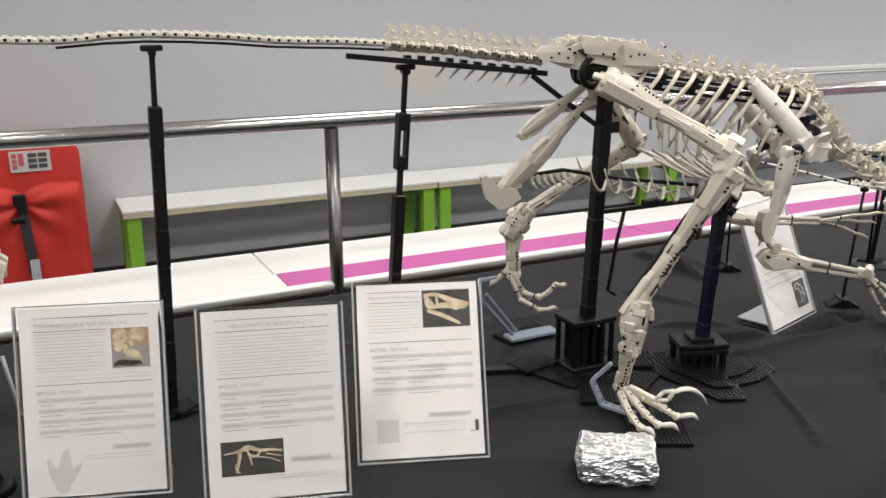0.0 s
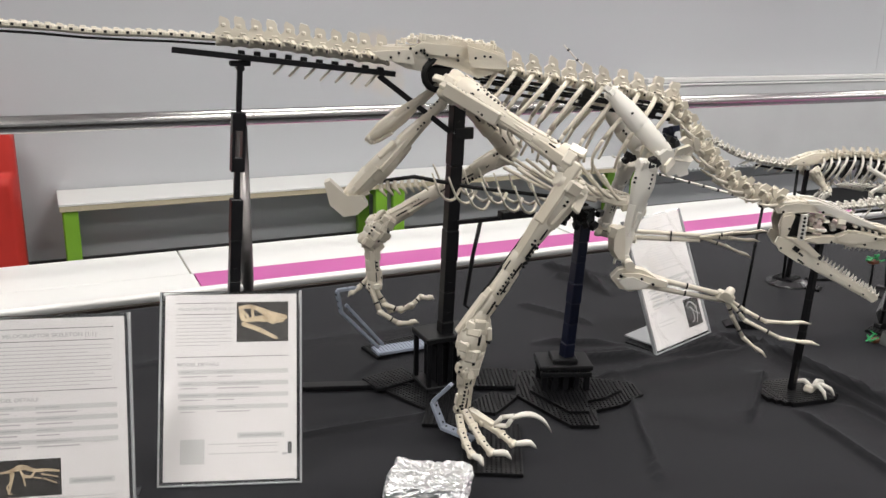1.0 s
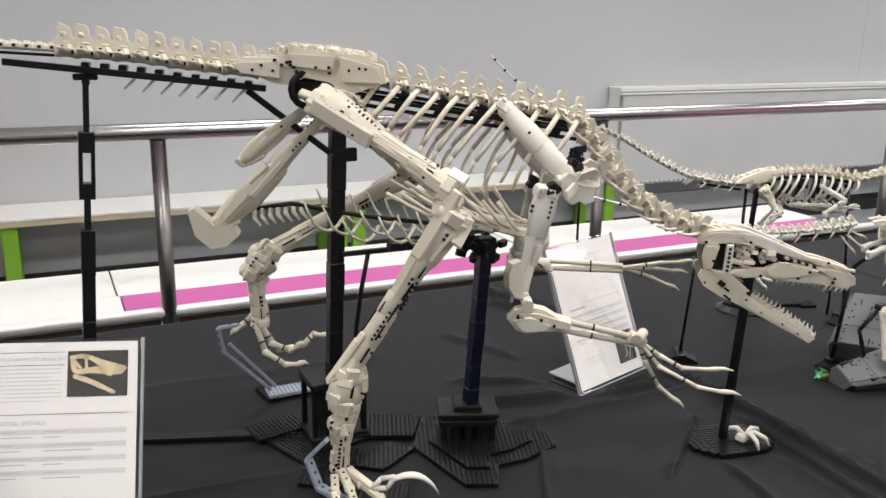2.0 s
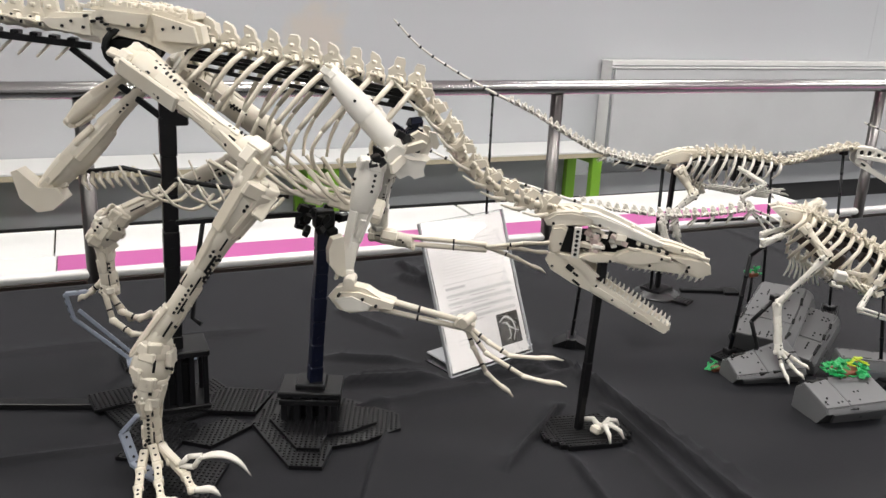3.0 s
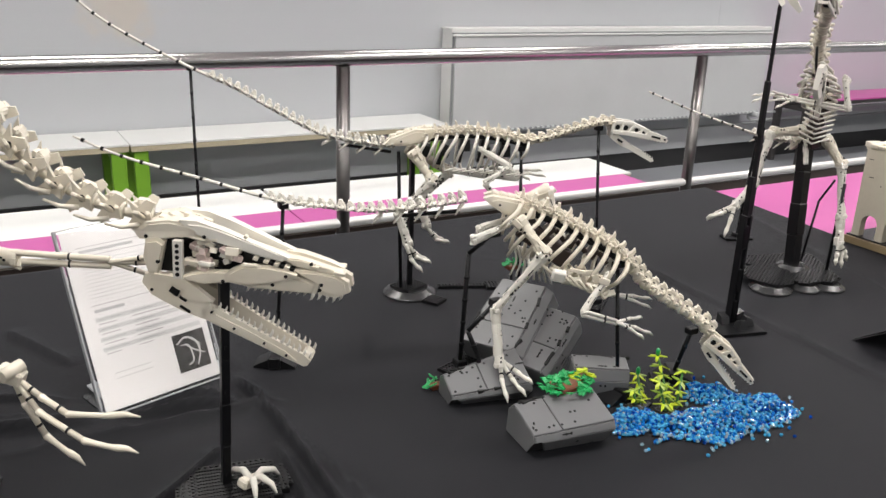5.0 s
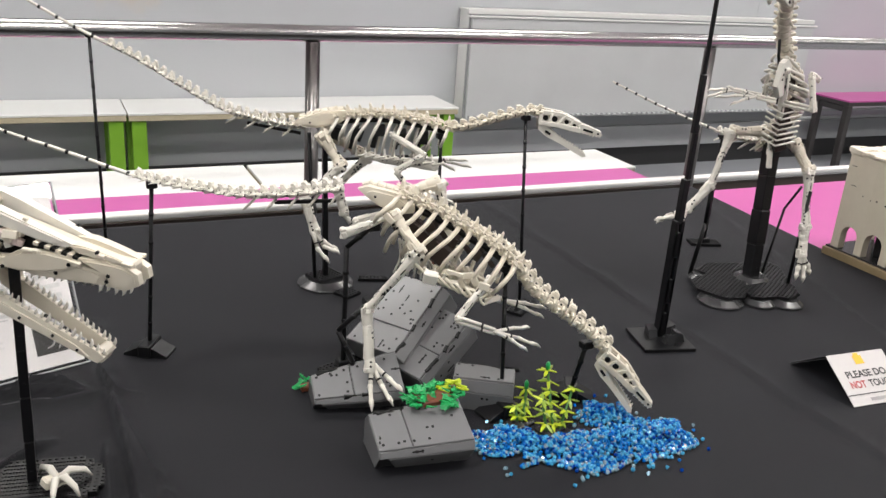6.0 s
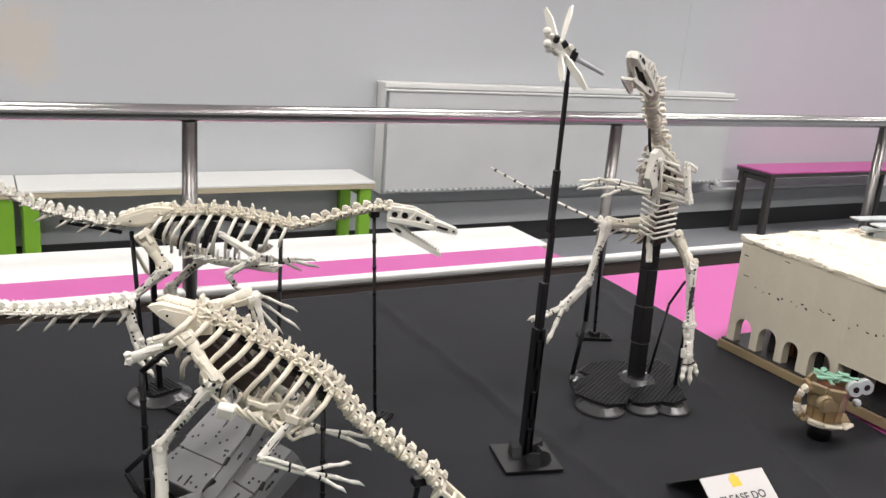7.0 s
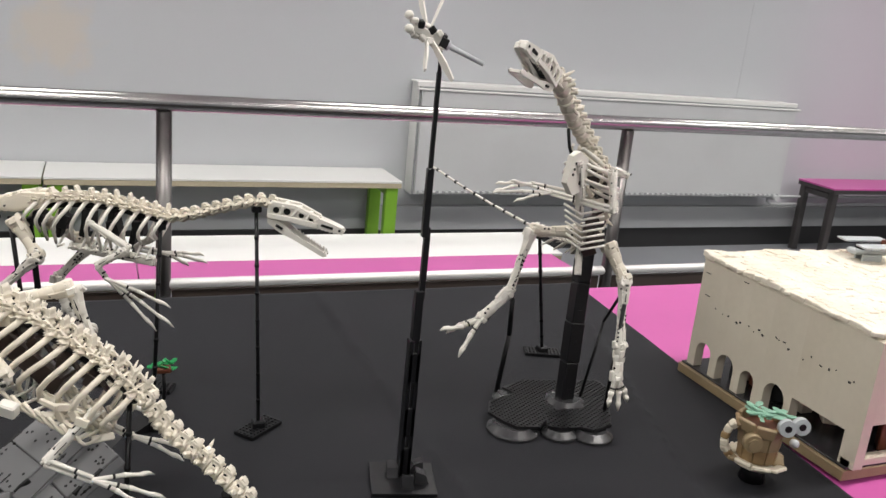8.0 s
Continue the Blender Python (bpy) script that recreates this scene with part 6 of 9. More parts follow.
def whip_tail(parent, pts, bare, n, vert, rng):
    """A tail that ends in a bare round bar with black joints; bare is the share of n steps with no vertebrae."""
    line = smooth_path(pts, n)
    k = max(2, int(n * bare))
    g = Geo().tube(line[:k + 1], [0.0021 + 0.0014 * i / k for i in range(k + 1)], 7)
    for i in range(1, k, 2):
        d = (line[i + 1] - line[i]).normalized()
        g.cyl(line[i] - d * 0.0025, line[i] + d * 0.0025, 0.0037, 0.0037, 7, 1)
    part("tail_tip", g, [BONE_W, PIN], parent, "thin tail tip with black joints", pts[0])
    fr = spine_frames(pts, n)[k:]
    for i, m in enumerate(fr):
        s = 0.9 + 0.40 * i / max(1, len(fr) - 1)
        if i > len(fr) - 10 and i % 2:
            for d in (-1, 1):
                a, b = m @ V((0.0, d * 0.004, -0.006)), m @ V((-0.017, d * 0.011, -0.022))
                part("chevron", Geo().tube([a, a.lerp(b, 0.6), b], [0.0028, 0.0024, 0.0012], 5), BONE_W, parent)
        put_vertebra(rng.choice(vert), m @ pose(0, 0, 0, rng.uniform(-4, 4), rng.uniform(-4, 4), rng.uniform(-4, 4)) @ Matrix.Diagonal((1, s, s, 1)), parent)
    return fr


def hip_plate(parent, m, length, rng):
    """A long smooth plate on each side of the hip, with a narrow stepped ridge between."""
    pelvis = None
    for s in (-1, 1):
        g = Geo().prism(m, [(-0.56 * length, 0.004), (-0.40 * length, 0.013), (0.1 * length, 0.020), (0.46 * length, 0.012), (0.5 * length, 0.0), (0.3 * length, -0.009), (-0.1 * length, -0.010), (-0.34 * length, -0.004)], s * 0.007, s * 0.020)
        g.prism(m, [(-0.38 * length, 0.004), (-0.30 * length, 0.010), (0.1 * length, 0.015), (0.38 * length, 0.008), (0.28 * length, -0.005), (-0.1 * length, -0.006)], s * 0.019, s * 0.0225)
        for x in (-0.22, 0.30):
            g.cyl(m @ V((x * length, s * 0.02, 0.003)), m @ V((x * length, s * 0.0232, 0.003)), 0.0020, 0.0020, 8, 1)
        piece = part("pelvis" if pelvis is None else "plate", g, [BONE, PIN], pelvis or parent, "", m.translation)
        pelvis = pelvis or piece
    for k in range(6):
        g = Geo().box(m @ T((-0.36 + 0.145 * k) * length, rng.uniform(-0.003, 0.003), 0.013 + 0.004 * math.sin(k * 0.6)) @ pose(0, 0, 0, 0, rng.uniform(-8, 8), rng.uniform(-8, 8)), 0.013, 0.017, 0.010, 0.002)
        part("ridge_block", g, BONE, pelvis)
    return pelvis


def small_leg(parent, pts, rng, toes, w=0.022):
    hip, knee, ankle, foot = [V(p) for p in pts]
    brick_bone("femur", parent, hip, knee, [w * 1.25, w * 0.95, w * 0.8, w * 1.15], rng, 4, pin=5, plates=3, slit=False)
    brick_bone("tibia", parent, knee, ankle, [w * 1.15, w * 0.7, w * 0.62, w * 0.85], rng, 5, BONE_W, pin=7, plates=3)
    brick_bone("metatarsus", parent, ankle, foot, [w * 1.0, w * 0.78, w * 0.95], rng, 4, BONE_W, pin=5, plates=3, slit=False)
    for line in toes:
        bar_bone("toe", parent, line, w * 0.2, BONE_W, claw=True, n=7)


def small_arm(parent, shoulder, elbow, wrist, tips, rng, w=0.012):
    brick_bone("humerus", parent, shoulder, elbow, [w * 1.2, w, w * 1.1], rng, 3, BONE_W, pin=3, plates=2)
    e, r = V(elbow), V(wrist)
    for s in (-1, 1):
        bar_bone("forearm_bone", parent, [e + V((0, 0, s * 0.004)), r + V((0, 0, s * 0.003))], 0.0032, BONE_W, n=7)
    for tip in tips:
        mid = r.lerp(V(tip), 0.5) + V((0, 0, 0.003))
        bar_bone("finger", parent, [r, mid, tip], 0.0030, BONE_W, claw=True, n=7)


def head_frame(hinge, nose, tip_up=0.0):
    d = (V(nose) - V(hinge)).normalized()
    y = V((0, 0, 1)).cross(d).normalized()
    m = Matrix((d, y, d.cross(y))).transposed().to_4x4()
    m.translation = hinge
    return m @ pose(0, 0, 0, 0, tip_up, 0)


BROWN = material("dark_brown_plastic", (0.035, 0.022, 0.018), 0.4, vary=0.1)
VR = random.Random(21)
SMALL_TAIL = vertebra_mesh("vertebra", 0.0165, 0.016, 0.036, 0.007, VR, BONE_W, 4)
SMALL_BACK = vertebra_mesh("vertebra", 0.019, 0.022, 0.048, 0.011, VR, BONE, 4, 0.85, 0.66, 0.6, 0.5)
THIN_NECK = vertebra_mesh("vertebra", 0.0205, 0.024, 0.036, 0.006, VR, BONE, 3, 0.8)
SLIM_NECK = vertebra_mesh("vertebra", 0.0190, 0.034, 0.034, 0.006, VR, BONE, 1)

SMOOTH_NECK = vertebra_mesh("vertebra", 0.0225, 0.040, 0.034, 0.002, VR, BONE, 1)


def standing_skeleton():
    """The one that stands level, head stretched out."""
    rng = random.Random(31)
    t = thing("raptor_skeleton", (2.305, 1.64, TOP), "white brick-built skeleton of a small raptor with a raised tail", "skeleton model", "skeletons on the table")
    whip_tail(t, [(1.68, 1.894, 1.272), (1.747, 1.864, 1.205), (1.864, 1.812, 1.133), (1.98, 1.76, 1.075), (2.052, 1.729, 1.031), (2.129, 1.694, 0.990), (2.208, 1.659, 0.972), (2.262, 1.64, 0.966)], 0.47, 42, SMALL_TAIL, rng)
    part("tail_beam", Geo().box(along((2.165, 1.674, 0.968), (2.262, 1.634, 0.953)) @ T(0, 0, 0.052), 0.006, 0.006, 0.104, 0.001), PIN, t, "black beam under the root of the tail")
    hip_plate(t, T(2.300, 1.620, 0.982) @ pose(0, 0, 0, 0, -14, -24), 0.105, rng)
    back = chain(t, [(2.327, 1.606, 0.990), (2.377, 1.584, 0.998), (2.426, 1.562, 0.999), (2.477, 1.54, 0.992), (2.520, 1.521, 0.983)], 11, SMALL_BACK, rng)
    part("back_rod", Geo().tube([m.translation - V((0, 0, 0.010)) for m in back], 0.005, 6), PIN, t, "black rod inside the back")
    for k in range(5):
        p = back[2 * k].translation
        part("chest_brick", Geo().box(T(p.x - 0.004, p.y, p.z - 0.030 - 0.008 * (k % 2)) @ pose(0, 0, 0, rng.uniform(-15, 15), rng.uniform(-20, 20), -24), 0.018, 0.026, 0.024, 0.001), PIN, t, "black brick inside the chest")
    for k in range(4):
        p = back[2 * k + 1].translation
        part("chest_brick", Geo().box(T(p.x + 0.01, p.y, p.z - 0.040) @ pose(0, 0, 0, 0, 12, -24), 0.010, 0.020, 0.050, 0.001), PIN, t, "black brick inside the chest")
    rib_cage(t, back, 0.075, 0.036, 0.035, 0.0036, [0.55, 0.75, 0.9, 1, 1, 1, 1, 0.95, 0.85, 0.7, 0.5], BONE_W)
    chain(t, [(2.535, 1.515, 0.982), (2.557, 1.504, 0.988), (2.606, 1.482, 1.006), (2.655, 1.461, 1.022), (2.682, 1.449, 1.022)], 10, THIN_NECK, rng)
    skull(t, head_frame((2.682, 1.449, 1.006), (2.794, 1.399, 0.986), 0), 0.124, 20, rng, BONE_W, 1.1, 0.66)
    g = Geo()
    for k in range(9):
        c = V((2.36 + 0.017 * k, 1.565 - 0.0075 * k, 0.925 - 0.001 * k))
        g.tube([c + V((0, -0.03, 0.008)), c + V((-0.01, 0, -0.004)), c + V((0, 0.03, 0.008))], 0.0022, 5)
    part("belly_rib_set", g, BONE_W, t)
    brick_bone("breastbone", t, (2.37, 1.575, 0.918), (2.50, 1.52, 0.905), [0.012, 0.018, 0.016], rng, 4, BONE_W, pin=3, flat=0.6)
    small_leg(t, [(2.285, 1.585, 0.962), (2.320, 1.562, 0.905), (2.255, 1.585, 0.838), (2.275, 1.578, 0.770)], rng,
              [[(2.275, 1.575, 0.768), (2.290, 1.565, 0.742), (2.318, 1.55, 0.728)], [(2.275, 1.58, 0.768), (2.295, 1.585, 0.745), (2.325, 1.575, 0.722)], [(2.27, 1.575, 0.768), (2.275, 1.56, 0.740), (2.295, 1.545, 0.712)]])
    small_leg(t, [(2.31, 1.655, 0.955), (2.40, 1.635, 0.90), (2.345, 1.66, 0.835), (2.36, 1.655, 0.775)], rng,
              [[(2.36, 1.655, 0.773), (2.38, 1.645, 0.745), (2.41, 1.635, 0.735)], [(2.36, 1.658, 0.773), (2.385, 1.665, 0.75), (2.41, 1.66, 0.73)]])
    brick_bone("scapula", t, (2.400, 1.515, 0.975), (2.460, 1.487, 0.938), [0.010, 0.014, 0.012], rng, 3, BONE_W, pin=2, flat=0.4)
    small_arm(t, (2.455, 1.490, 0.936), (2.410, 1.505, 0.905), (2.425, 1.498, 0.884), [(2.522, 1.460, 0.843), (2.527, 1.457, 0.809), (2.500, 1.468, 0.800)], rng)
    small_arm(t, (2.50, 1.565, 0.935), (2.475, 1.585, 0.910), (2.515, 1.575, 0.904), [(2.59, 1.54, 0.893), (2.585, 1.548, 0.905), (2.56, 1.555, 0.884)], rng)


standing_skeleton()


def drinking_skeleton():
    """The one that climbs down a rock with its head at the water."""
    rng = random.Random(41)
    t = thing("raptor_skeleton", (2.30, 1.21, TOP), "cream brick-built skeleton of a small raptor stooping over rocks", "skeleton model", "skeletons on the table")
    whip_tail(t, [(1.655, 1.622, 1.028), (1.728, 1.576, 0.996), (1.839, 1.506, 0.965), (1.942, 1.441, 0.936), (2.023, 1.390, 0.927), (2.086, 1.350, 0.925), (2.141, 1.316, 0.932), (2.217, 1.267, 0.952)], 0.50, 40, SMALL_TAIL, rng)
    part("tail_beam", Geo().box(along((2.13, 1.322, 0.918), (2.215, 1.268, 0.932)) @ T(0, 0, 0.05), 0.006, 0.006, 0.10, 0.001), PIN, t, "black beam under the root of the tail")
    hip_plate(t, T(2.284, 1.222, 0.944) @ pose(0, 0, 0, 0, 16, -33), 0.088, rng)
    back = chain(t, [(2.300, 1.214, 0.955), (2.354, 1.181, 0.932), (2.393, 1.157, 0.909), (2.431, 1.132, 0.887), (2.458, 1.116, 0.862)], 11, SMALL_BACK, rng, wob=6)
    part("back_rod", Geo().tube([m.translation - V((0.003, 0, 0.012)) for m in back], 0.006, 6), PIN, t, "black rod inside the back")
    for k in range(4):
        p = back[2 * k + 1].translation
        part("chest_brick", Geo().box(T(p.x - 0.010, p.y, p.z - 0.024) @ pose(0, 0, 0, rng.uniform(-20, 20), 35 + rng.uniform(-25, 25), -33), 0.014, 0.024, 0.020, 0.001), BROWN, t, "dark brown brick inside the chest")
        part("chest_brick", Geo().box(T(p.x + 0.004, p.y - 0.012, p.z - 0.034) @ pose(0, 0, 0, 30, 50, -33), 0.026, 0.005, 0.008, 0.0006), BROWN, t, "dark brown brick inside the chest")
    rib_cage(t, back, 0.078, 0.046, 0.064, 0.0044, [0.6, 0.8, 0.95, 1, 1, 1, 1, 0.95, 0.85, 0.75, 0.6])
    chain(t, [(2.464, 1.110, 0.852), (2.481, 1.098, 0.825), (2.511, 1.075, 0.800), (2.541, 1.051, 0.778), (2.566, 1.031, 0.758), (2.577, 1.024, 0.744)], 11, SLIM_NECK, rng, wob=5)
    m = head_frame((2.578, 1.025, 0.722), (2.648, 0.968, 0.650), 0)
    skull(t, m, 0.112, 12, rng, BONE, 1.05, 0.62)
    g = Geo()
    for k in range(9):
        c = V((2.30 + 0.013 * k, 1.18 - 0.008 * k, 0.862 - 0.006 * k))
        g.tube([c + V((-0.02, -0.03, 0.006)), c, c + V((0.02, 0.03, 0.006))], 0.0022, 5)
    part("belly_rib_set", g, BONE_W, t)
    brick_bone("breastbone", t, (2.34, 1.165, 0.842), (2.42, 1.115, 0.812), [0.014, 0.022, 0.016], rng, 4, pin=3, flat=0.6)
    for k in range(7):
        u = k / 6
        for s in (-1, 1):
            y = V((0.54, 0.84, 0)) * s
            a = V((2.315 + 0.085 * u, 1.172 - 0.052 * u, 0.868 - 0.040 * u)) + y * 0.036
            c = V((2.375 + 0.045 * u, 1.135 - 0.025 * u, 0.835 - 0.022 * u)) + y * 0.008
            curve_bone("breast_rib", t, [a, a.lerp(c, 0.5) + y * 0.012 - V((0, 0, 0.010)), c], 0.0027, 0.0020)
    for k in range(16):
        u = rng.random()
        p = V((2.345 + 0.075 * u, 1.135 - 0.04 * u, 0.838 - 0.022 * u)) + V((rng.uniform(-0.014, 0.014), rng.uniform(-0.026, 0.03), rng.uniform(-0.016, 0.02)))
        part("breast_plate", Geo().box(T(*p) @ pose(0, 0, 0, rng.uniform(-40, 40), rng.uniform(-10, 70), rng.uniform(-60, 10)), rng.uniform(0.014, 0.030), 0.005, rng.uniform(0.006, 0.012), 0.0008), BONE, t)
    part("body_plate", Geo().box(T(2.335, 1.19, 0.885) @ pose(0, 0, 0, 0, 34, -33), 0.10, 0.032, 0.034, 0.003), BROWN, t, "dark brown brick core behind the ribs")
    part("hip_brick", Geo().box(T(2.309, 1.107, 0.856) @ pose(0, 0, 0, 12, 10, -28), 0.022, 0.015, 0.018, 0.002), BONE_W, t, "white brick under the hips")
    for k in range(8):
        top, low = V((2.317 + 0.004 * k, 1.252 - 0.002 * k, 0.866 - 0.002 * k)), V((2.305 + 0.011 * k, 1.240 - 0.003 * k, 0.812 - 0.003 * k))
        curve_bone("belly_rib", t, [top, top.lerp(low, 0.5) + V((0.004, -0.008, 0)), low], 0.0024, 0.0018, BONE_W)
    small_leg(t, [(2.272, 1.178, 0.935), (2.302, 1.140, 0.884), (2.240, 1.181, 0.781), (2.239, 1.158, 0.684)], rng,
              [[(2.244, 1.163, 0.688), (2.234, 1.14, 0.668), (2.225, 1.105, 0.644)], [(2.246, 1.162, 0.688), (2.252, 1.135, 0.668), (2.258, 1.10, 0.650)], [(2.25, 1.165, 0.688), (2.265, 1.14, 0.676), (2.278, 1.111, 0.664)]], 0.0195)
    small_leg(t, [(2.30, 1.255, 0.935), (2.378, 1.248, 0.958), (2.405, 1.240, 0.868), (2.43, 1.26, 0.80)], rng,
              [[(2.44, 1.26, 0.798), (2.455, 1.25, 0.775), (2.48, 1.24, 0.765)], [(2.44, 1.262, 0.798), (2.46, 1.27, 0.778), (2.485, 1.265, 0.765)]])
    for s, dx in ((-1, 0.0), (1, 0.035)):
        brick_bone("pubis", t, (2.27 + dx, 1.20 + 0.04 * (s > 0), 0.92), (2.206 + dx, 1.212 + 0.04 * (s > 0), 0.898), [0.008, 0.014, 0.018], rng, 3, BONE_W, pin=2, flat=0.5)
    small_arm(t, (2.405, 1.095, 0.850), (2.349, 1.085, 0.792), (2.401, 1.060, 0.776), [(2.473, 1.076, 0.765), (2.487, 1.061, 0.736), (2.455, 1.048, 0.740)], rng)
    small_arm(t, (2.45, 1.135, 0.855), (2.42, 1.15, 0.80), (2.45, 1.13, 0.792), [(2.515, 1.10, 0.782), (2.51, 1.095, 0.768)], rng)


drinking_skeleton()


def upright_skeleton():
    """The one that rears up towards the dragonfly."""
    rng = random.Random(51)
    t = thing("raptor_skeleton", (3.265, 1.40, TOP), "white brick-built skeleton of a small raptor rearing up", "skeleton model", "skeletons on the table")
    whip_tail(t, [(3.103, 1.804, 1.020), (3.16, 1.70, 0.985), (3.215, 1.60, 0.958), (3.26, 1.52, 0.940), (3.29, 1.455, 0.942)], 0.72, 30, SMALL_TAIL, rng)
    hip_plate(t, T(3.290, 1.440, 0.955) @ pose(0, 0, 0, 0, -60, -100), 0.08, rng)
    back = chain(t, [(3.298, 1.44, 0.965), (3.312, 1.428, 1.005), (3.298, 1.416, 1.06), (3.270, 1.408, 1.105), (3.236, 1.400, 1.14)], 10, SMOOTH_NECK, rng, wob=6, size=1.1)
    part("back_rod", Geo().tube([m.translation for m in back], 0.007, 6), PIN, t, "black rod inside the back")
    chest = smooth_path([m.translation for m in back], 17)
    for i, p in enumerate(chest[5:15]):
        k = (0.66 + 0.42 * math.sin(math.pi * min(1.0, (i + 2) / 11))) * rng.uniform(0.86, 1.1)
        for s in (-1, 1):
            side = V((0.42, -0.91, 0)) * s
            ahead = V((-0.91, -0.42, 0))
            droop = V((0, 0, rng.uniform(-0.046, -0.012)))
            curve_bone("rib", t, [p, p + side * 0.030 * k + ahead * 0.008, p + side * 0.040 * k + ahead * 0.054 * k - droop * 0.4, p + side * 0.016 * k + ahead * 0.085 * k - droop], 0.0042, 0.0028, BONE_W)
    brick_bone("breastbone", t, (3.192, 1.345, 1.125), (3.222, 1.368, 1.02), [0.014, 0.020, 0.014], rng, 4, BONE_W, pin=5, flat=0.5)
    g = Geo()
    for k in range(7):
        c = V((3.225 + 0.006 * k, 1.365 + 0.006 * k, 1.03 - 0.013 * k))
        g.tube([c + V((-0.034, 0.012, 0.014)), c + V((-0.012, -0.012, 0.0)), c + V((0.026, -0.028, 0.012))], 0.0024, 5)
    part("belly_rib_set", g, BONE_W, t)
    q = T(3.190, 1.352, 1.100) @ pose(0, 0, 0, 0, 8, 24)
    chest_front = part("breast_shield", Geo().prism(q, [(-0.024, 0.034), (-0.006, 0.044), (0.022, 0.034), (0.030, 0.004), (0.020, -0.026), (-0.004, -0.034), (-0.028, -0.014)], -0.006, 0.006), BONE_W, t)
    for dx, dz in ((-0.012, 0.022), (-0.014, 0.012), (-0.015, 0.002), (0.010, -0.012)):
        part("pin", Geo().cyl(q @ V((dx, -0.003, dz)), q @ V((dx, -0.0072, dz)), 0.0026, 0.0026, 8), PIN, chest_front, "black pin")
    for k in range(5):
        part("hip_brick", Geo().box(T(3.262 + rng.uniform(-0.012, 0.016), 1.400 + rng.uniform(-0.012, 0.012), 1.005 - 0.014 * k) @ pose(0, 0, 0, rng.uniform(-20, 20), rng.uniform(-25, 25), rng.uniform(-40, 20)), 0.026, 0.020, 0.016, 0.001), BROWN, t, "dark brown brick behind the belly ribs")
    chain(t, [(3.228, 1.395, 1.155), (3.193, 1.373, 1.185), (3.157, 1.344, 1.215), (3.124, 1.316, 1.245), (3.10, 1.29, 1.262), (3.072, 1.276, 1.270)], 10, SMOOTH_NECK, rng, wob=5, size=1.1)
    for k in range(6):
        p = chest[3 + 2 * k] + V((-0.020, -0.014, 0.0))
        part("chest_brick", Geo().box(T(*p) @ pose(0, 0, 0, rng.uniform(-20, 20), rng.uniform(-30, 30), -25 + rng.uniform(-20, 20)), 0.024, 0.030, 0.020, 0.001), BROWN, t, "dark brown brick inside the chest")
    for k in range(20):
        # small plates that close the chest between the shoulders
        p = chest[5 + k % 11] + V((-0.036, -0.030, 0.0)) + V((rng.uniform(-0.036, 0.036), rng.uniform(-0.02, 0.02), rng.uniform(-0.02, 0.02)))
        part("chest_plate", Geo().box(T(*p) @ pose(0, 0, 0, rng.uniform(-30, 30), rng.uniform(-50, 50), rng.uniform(-60, 20)), rng.uniform(0.016, 0.030), 0.005, rng.uniform(0.008, 0.014), 0.0008), BONE, t)
    part("neck_rod", Geo().tube([(3.200, 1.372, 1.115), (3.176, 1.360, 1.15), (3.168, 1.358, 1.182)], 0.0032, 6), PIN, t, "black rod at the throat")
    skull(t, head_frame((3.057, 1.266, 1.262), (2.986, 1.222, 1.322), 0), 0.098, 18, rng, BONE_W, 1.7, 1.1)
    small_leg(t, [(3.255, 1.43, 0.975), (3.170, 1.445, 0.975), (3.135, 1.44, 0.855), (3.085, 1.445, 0.800)], rng,
              [[(3.085, 1.445, 0.80), (3.05, 1.45, 0.785), (3.008, 1.457, 0.776)], [(3.085, 1.445, 0.80), (3.06, 1.43, 0.775), (3.035, 1.42, 0.735)], [(3.085, 1.45, 0.80), (3.055, 1.47, 0.78), (3.03, 1.475, 0.762)]], 0.024)
    small_leg(t, [(3.315, 1.40, 0.955), (3.335, 1.36, 0.900), (3.325, 1.33, 0.780), (3.322, 1.318, 0.715)], rng,
              [[(3.322, 1.316, 0.714), (3.325, 1.308, 0.692), (3.325, 1.302, 0.655)], [(3.318, 1.316, 0.714), (3.308, 1.308, 0.692), (3.302, 1.303, 0.665)], [(3.326, 1.318, 0.714), (3.338, 1.31, 0.695), (3.345, 1.305, 0.670)]], 0.026)
    brick_bone("pubis", t, (3.26, 1.415, 0.955), (3.255, 1.40, 0.90), [0.014, 0.016, 0.012], rng, 3, BONE_W, pin=2, flat=0.5)
    small_arm(t, (3.258, 1.338, 1.108), (3.258, 1.318, 1.046), (3.170, 1.392, 1.060), [(3.090, 1.380, 1.045), (3.052, 1.388, 1.060), (3.085, 1.395, 1.080)], rng, 0.014)
    small_arm(t, (3.205, 1.405, 1.10), (3.225, 1.425, 1.052), (3.150, 1.435, 1.066), [(3.080, 1.440, 1.064), (3.075, 1.435, 1.050)], rng)
    brick_bone("scapula", t, (3.255, 1.34, 1.115), (3.305, 1.36, 1.10), [0.012, 0.014, 0.012], rng, 3, BONE_W, pin=1, flat=0.5)


upright_skeleton()


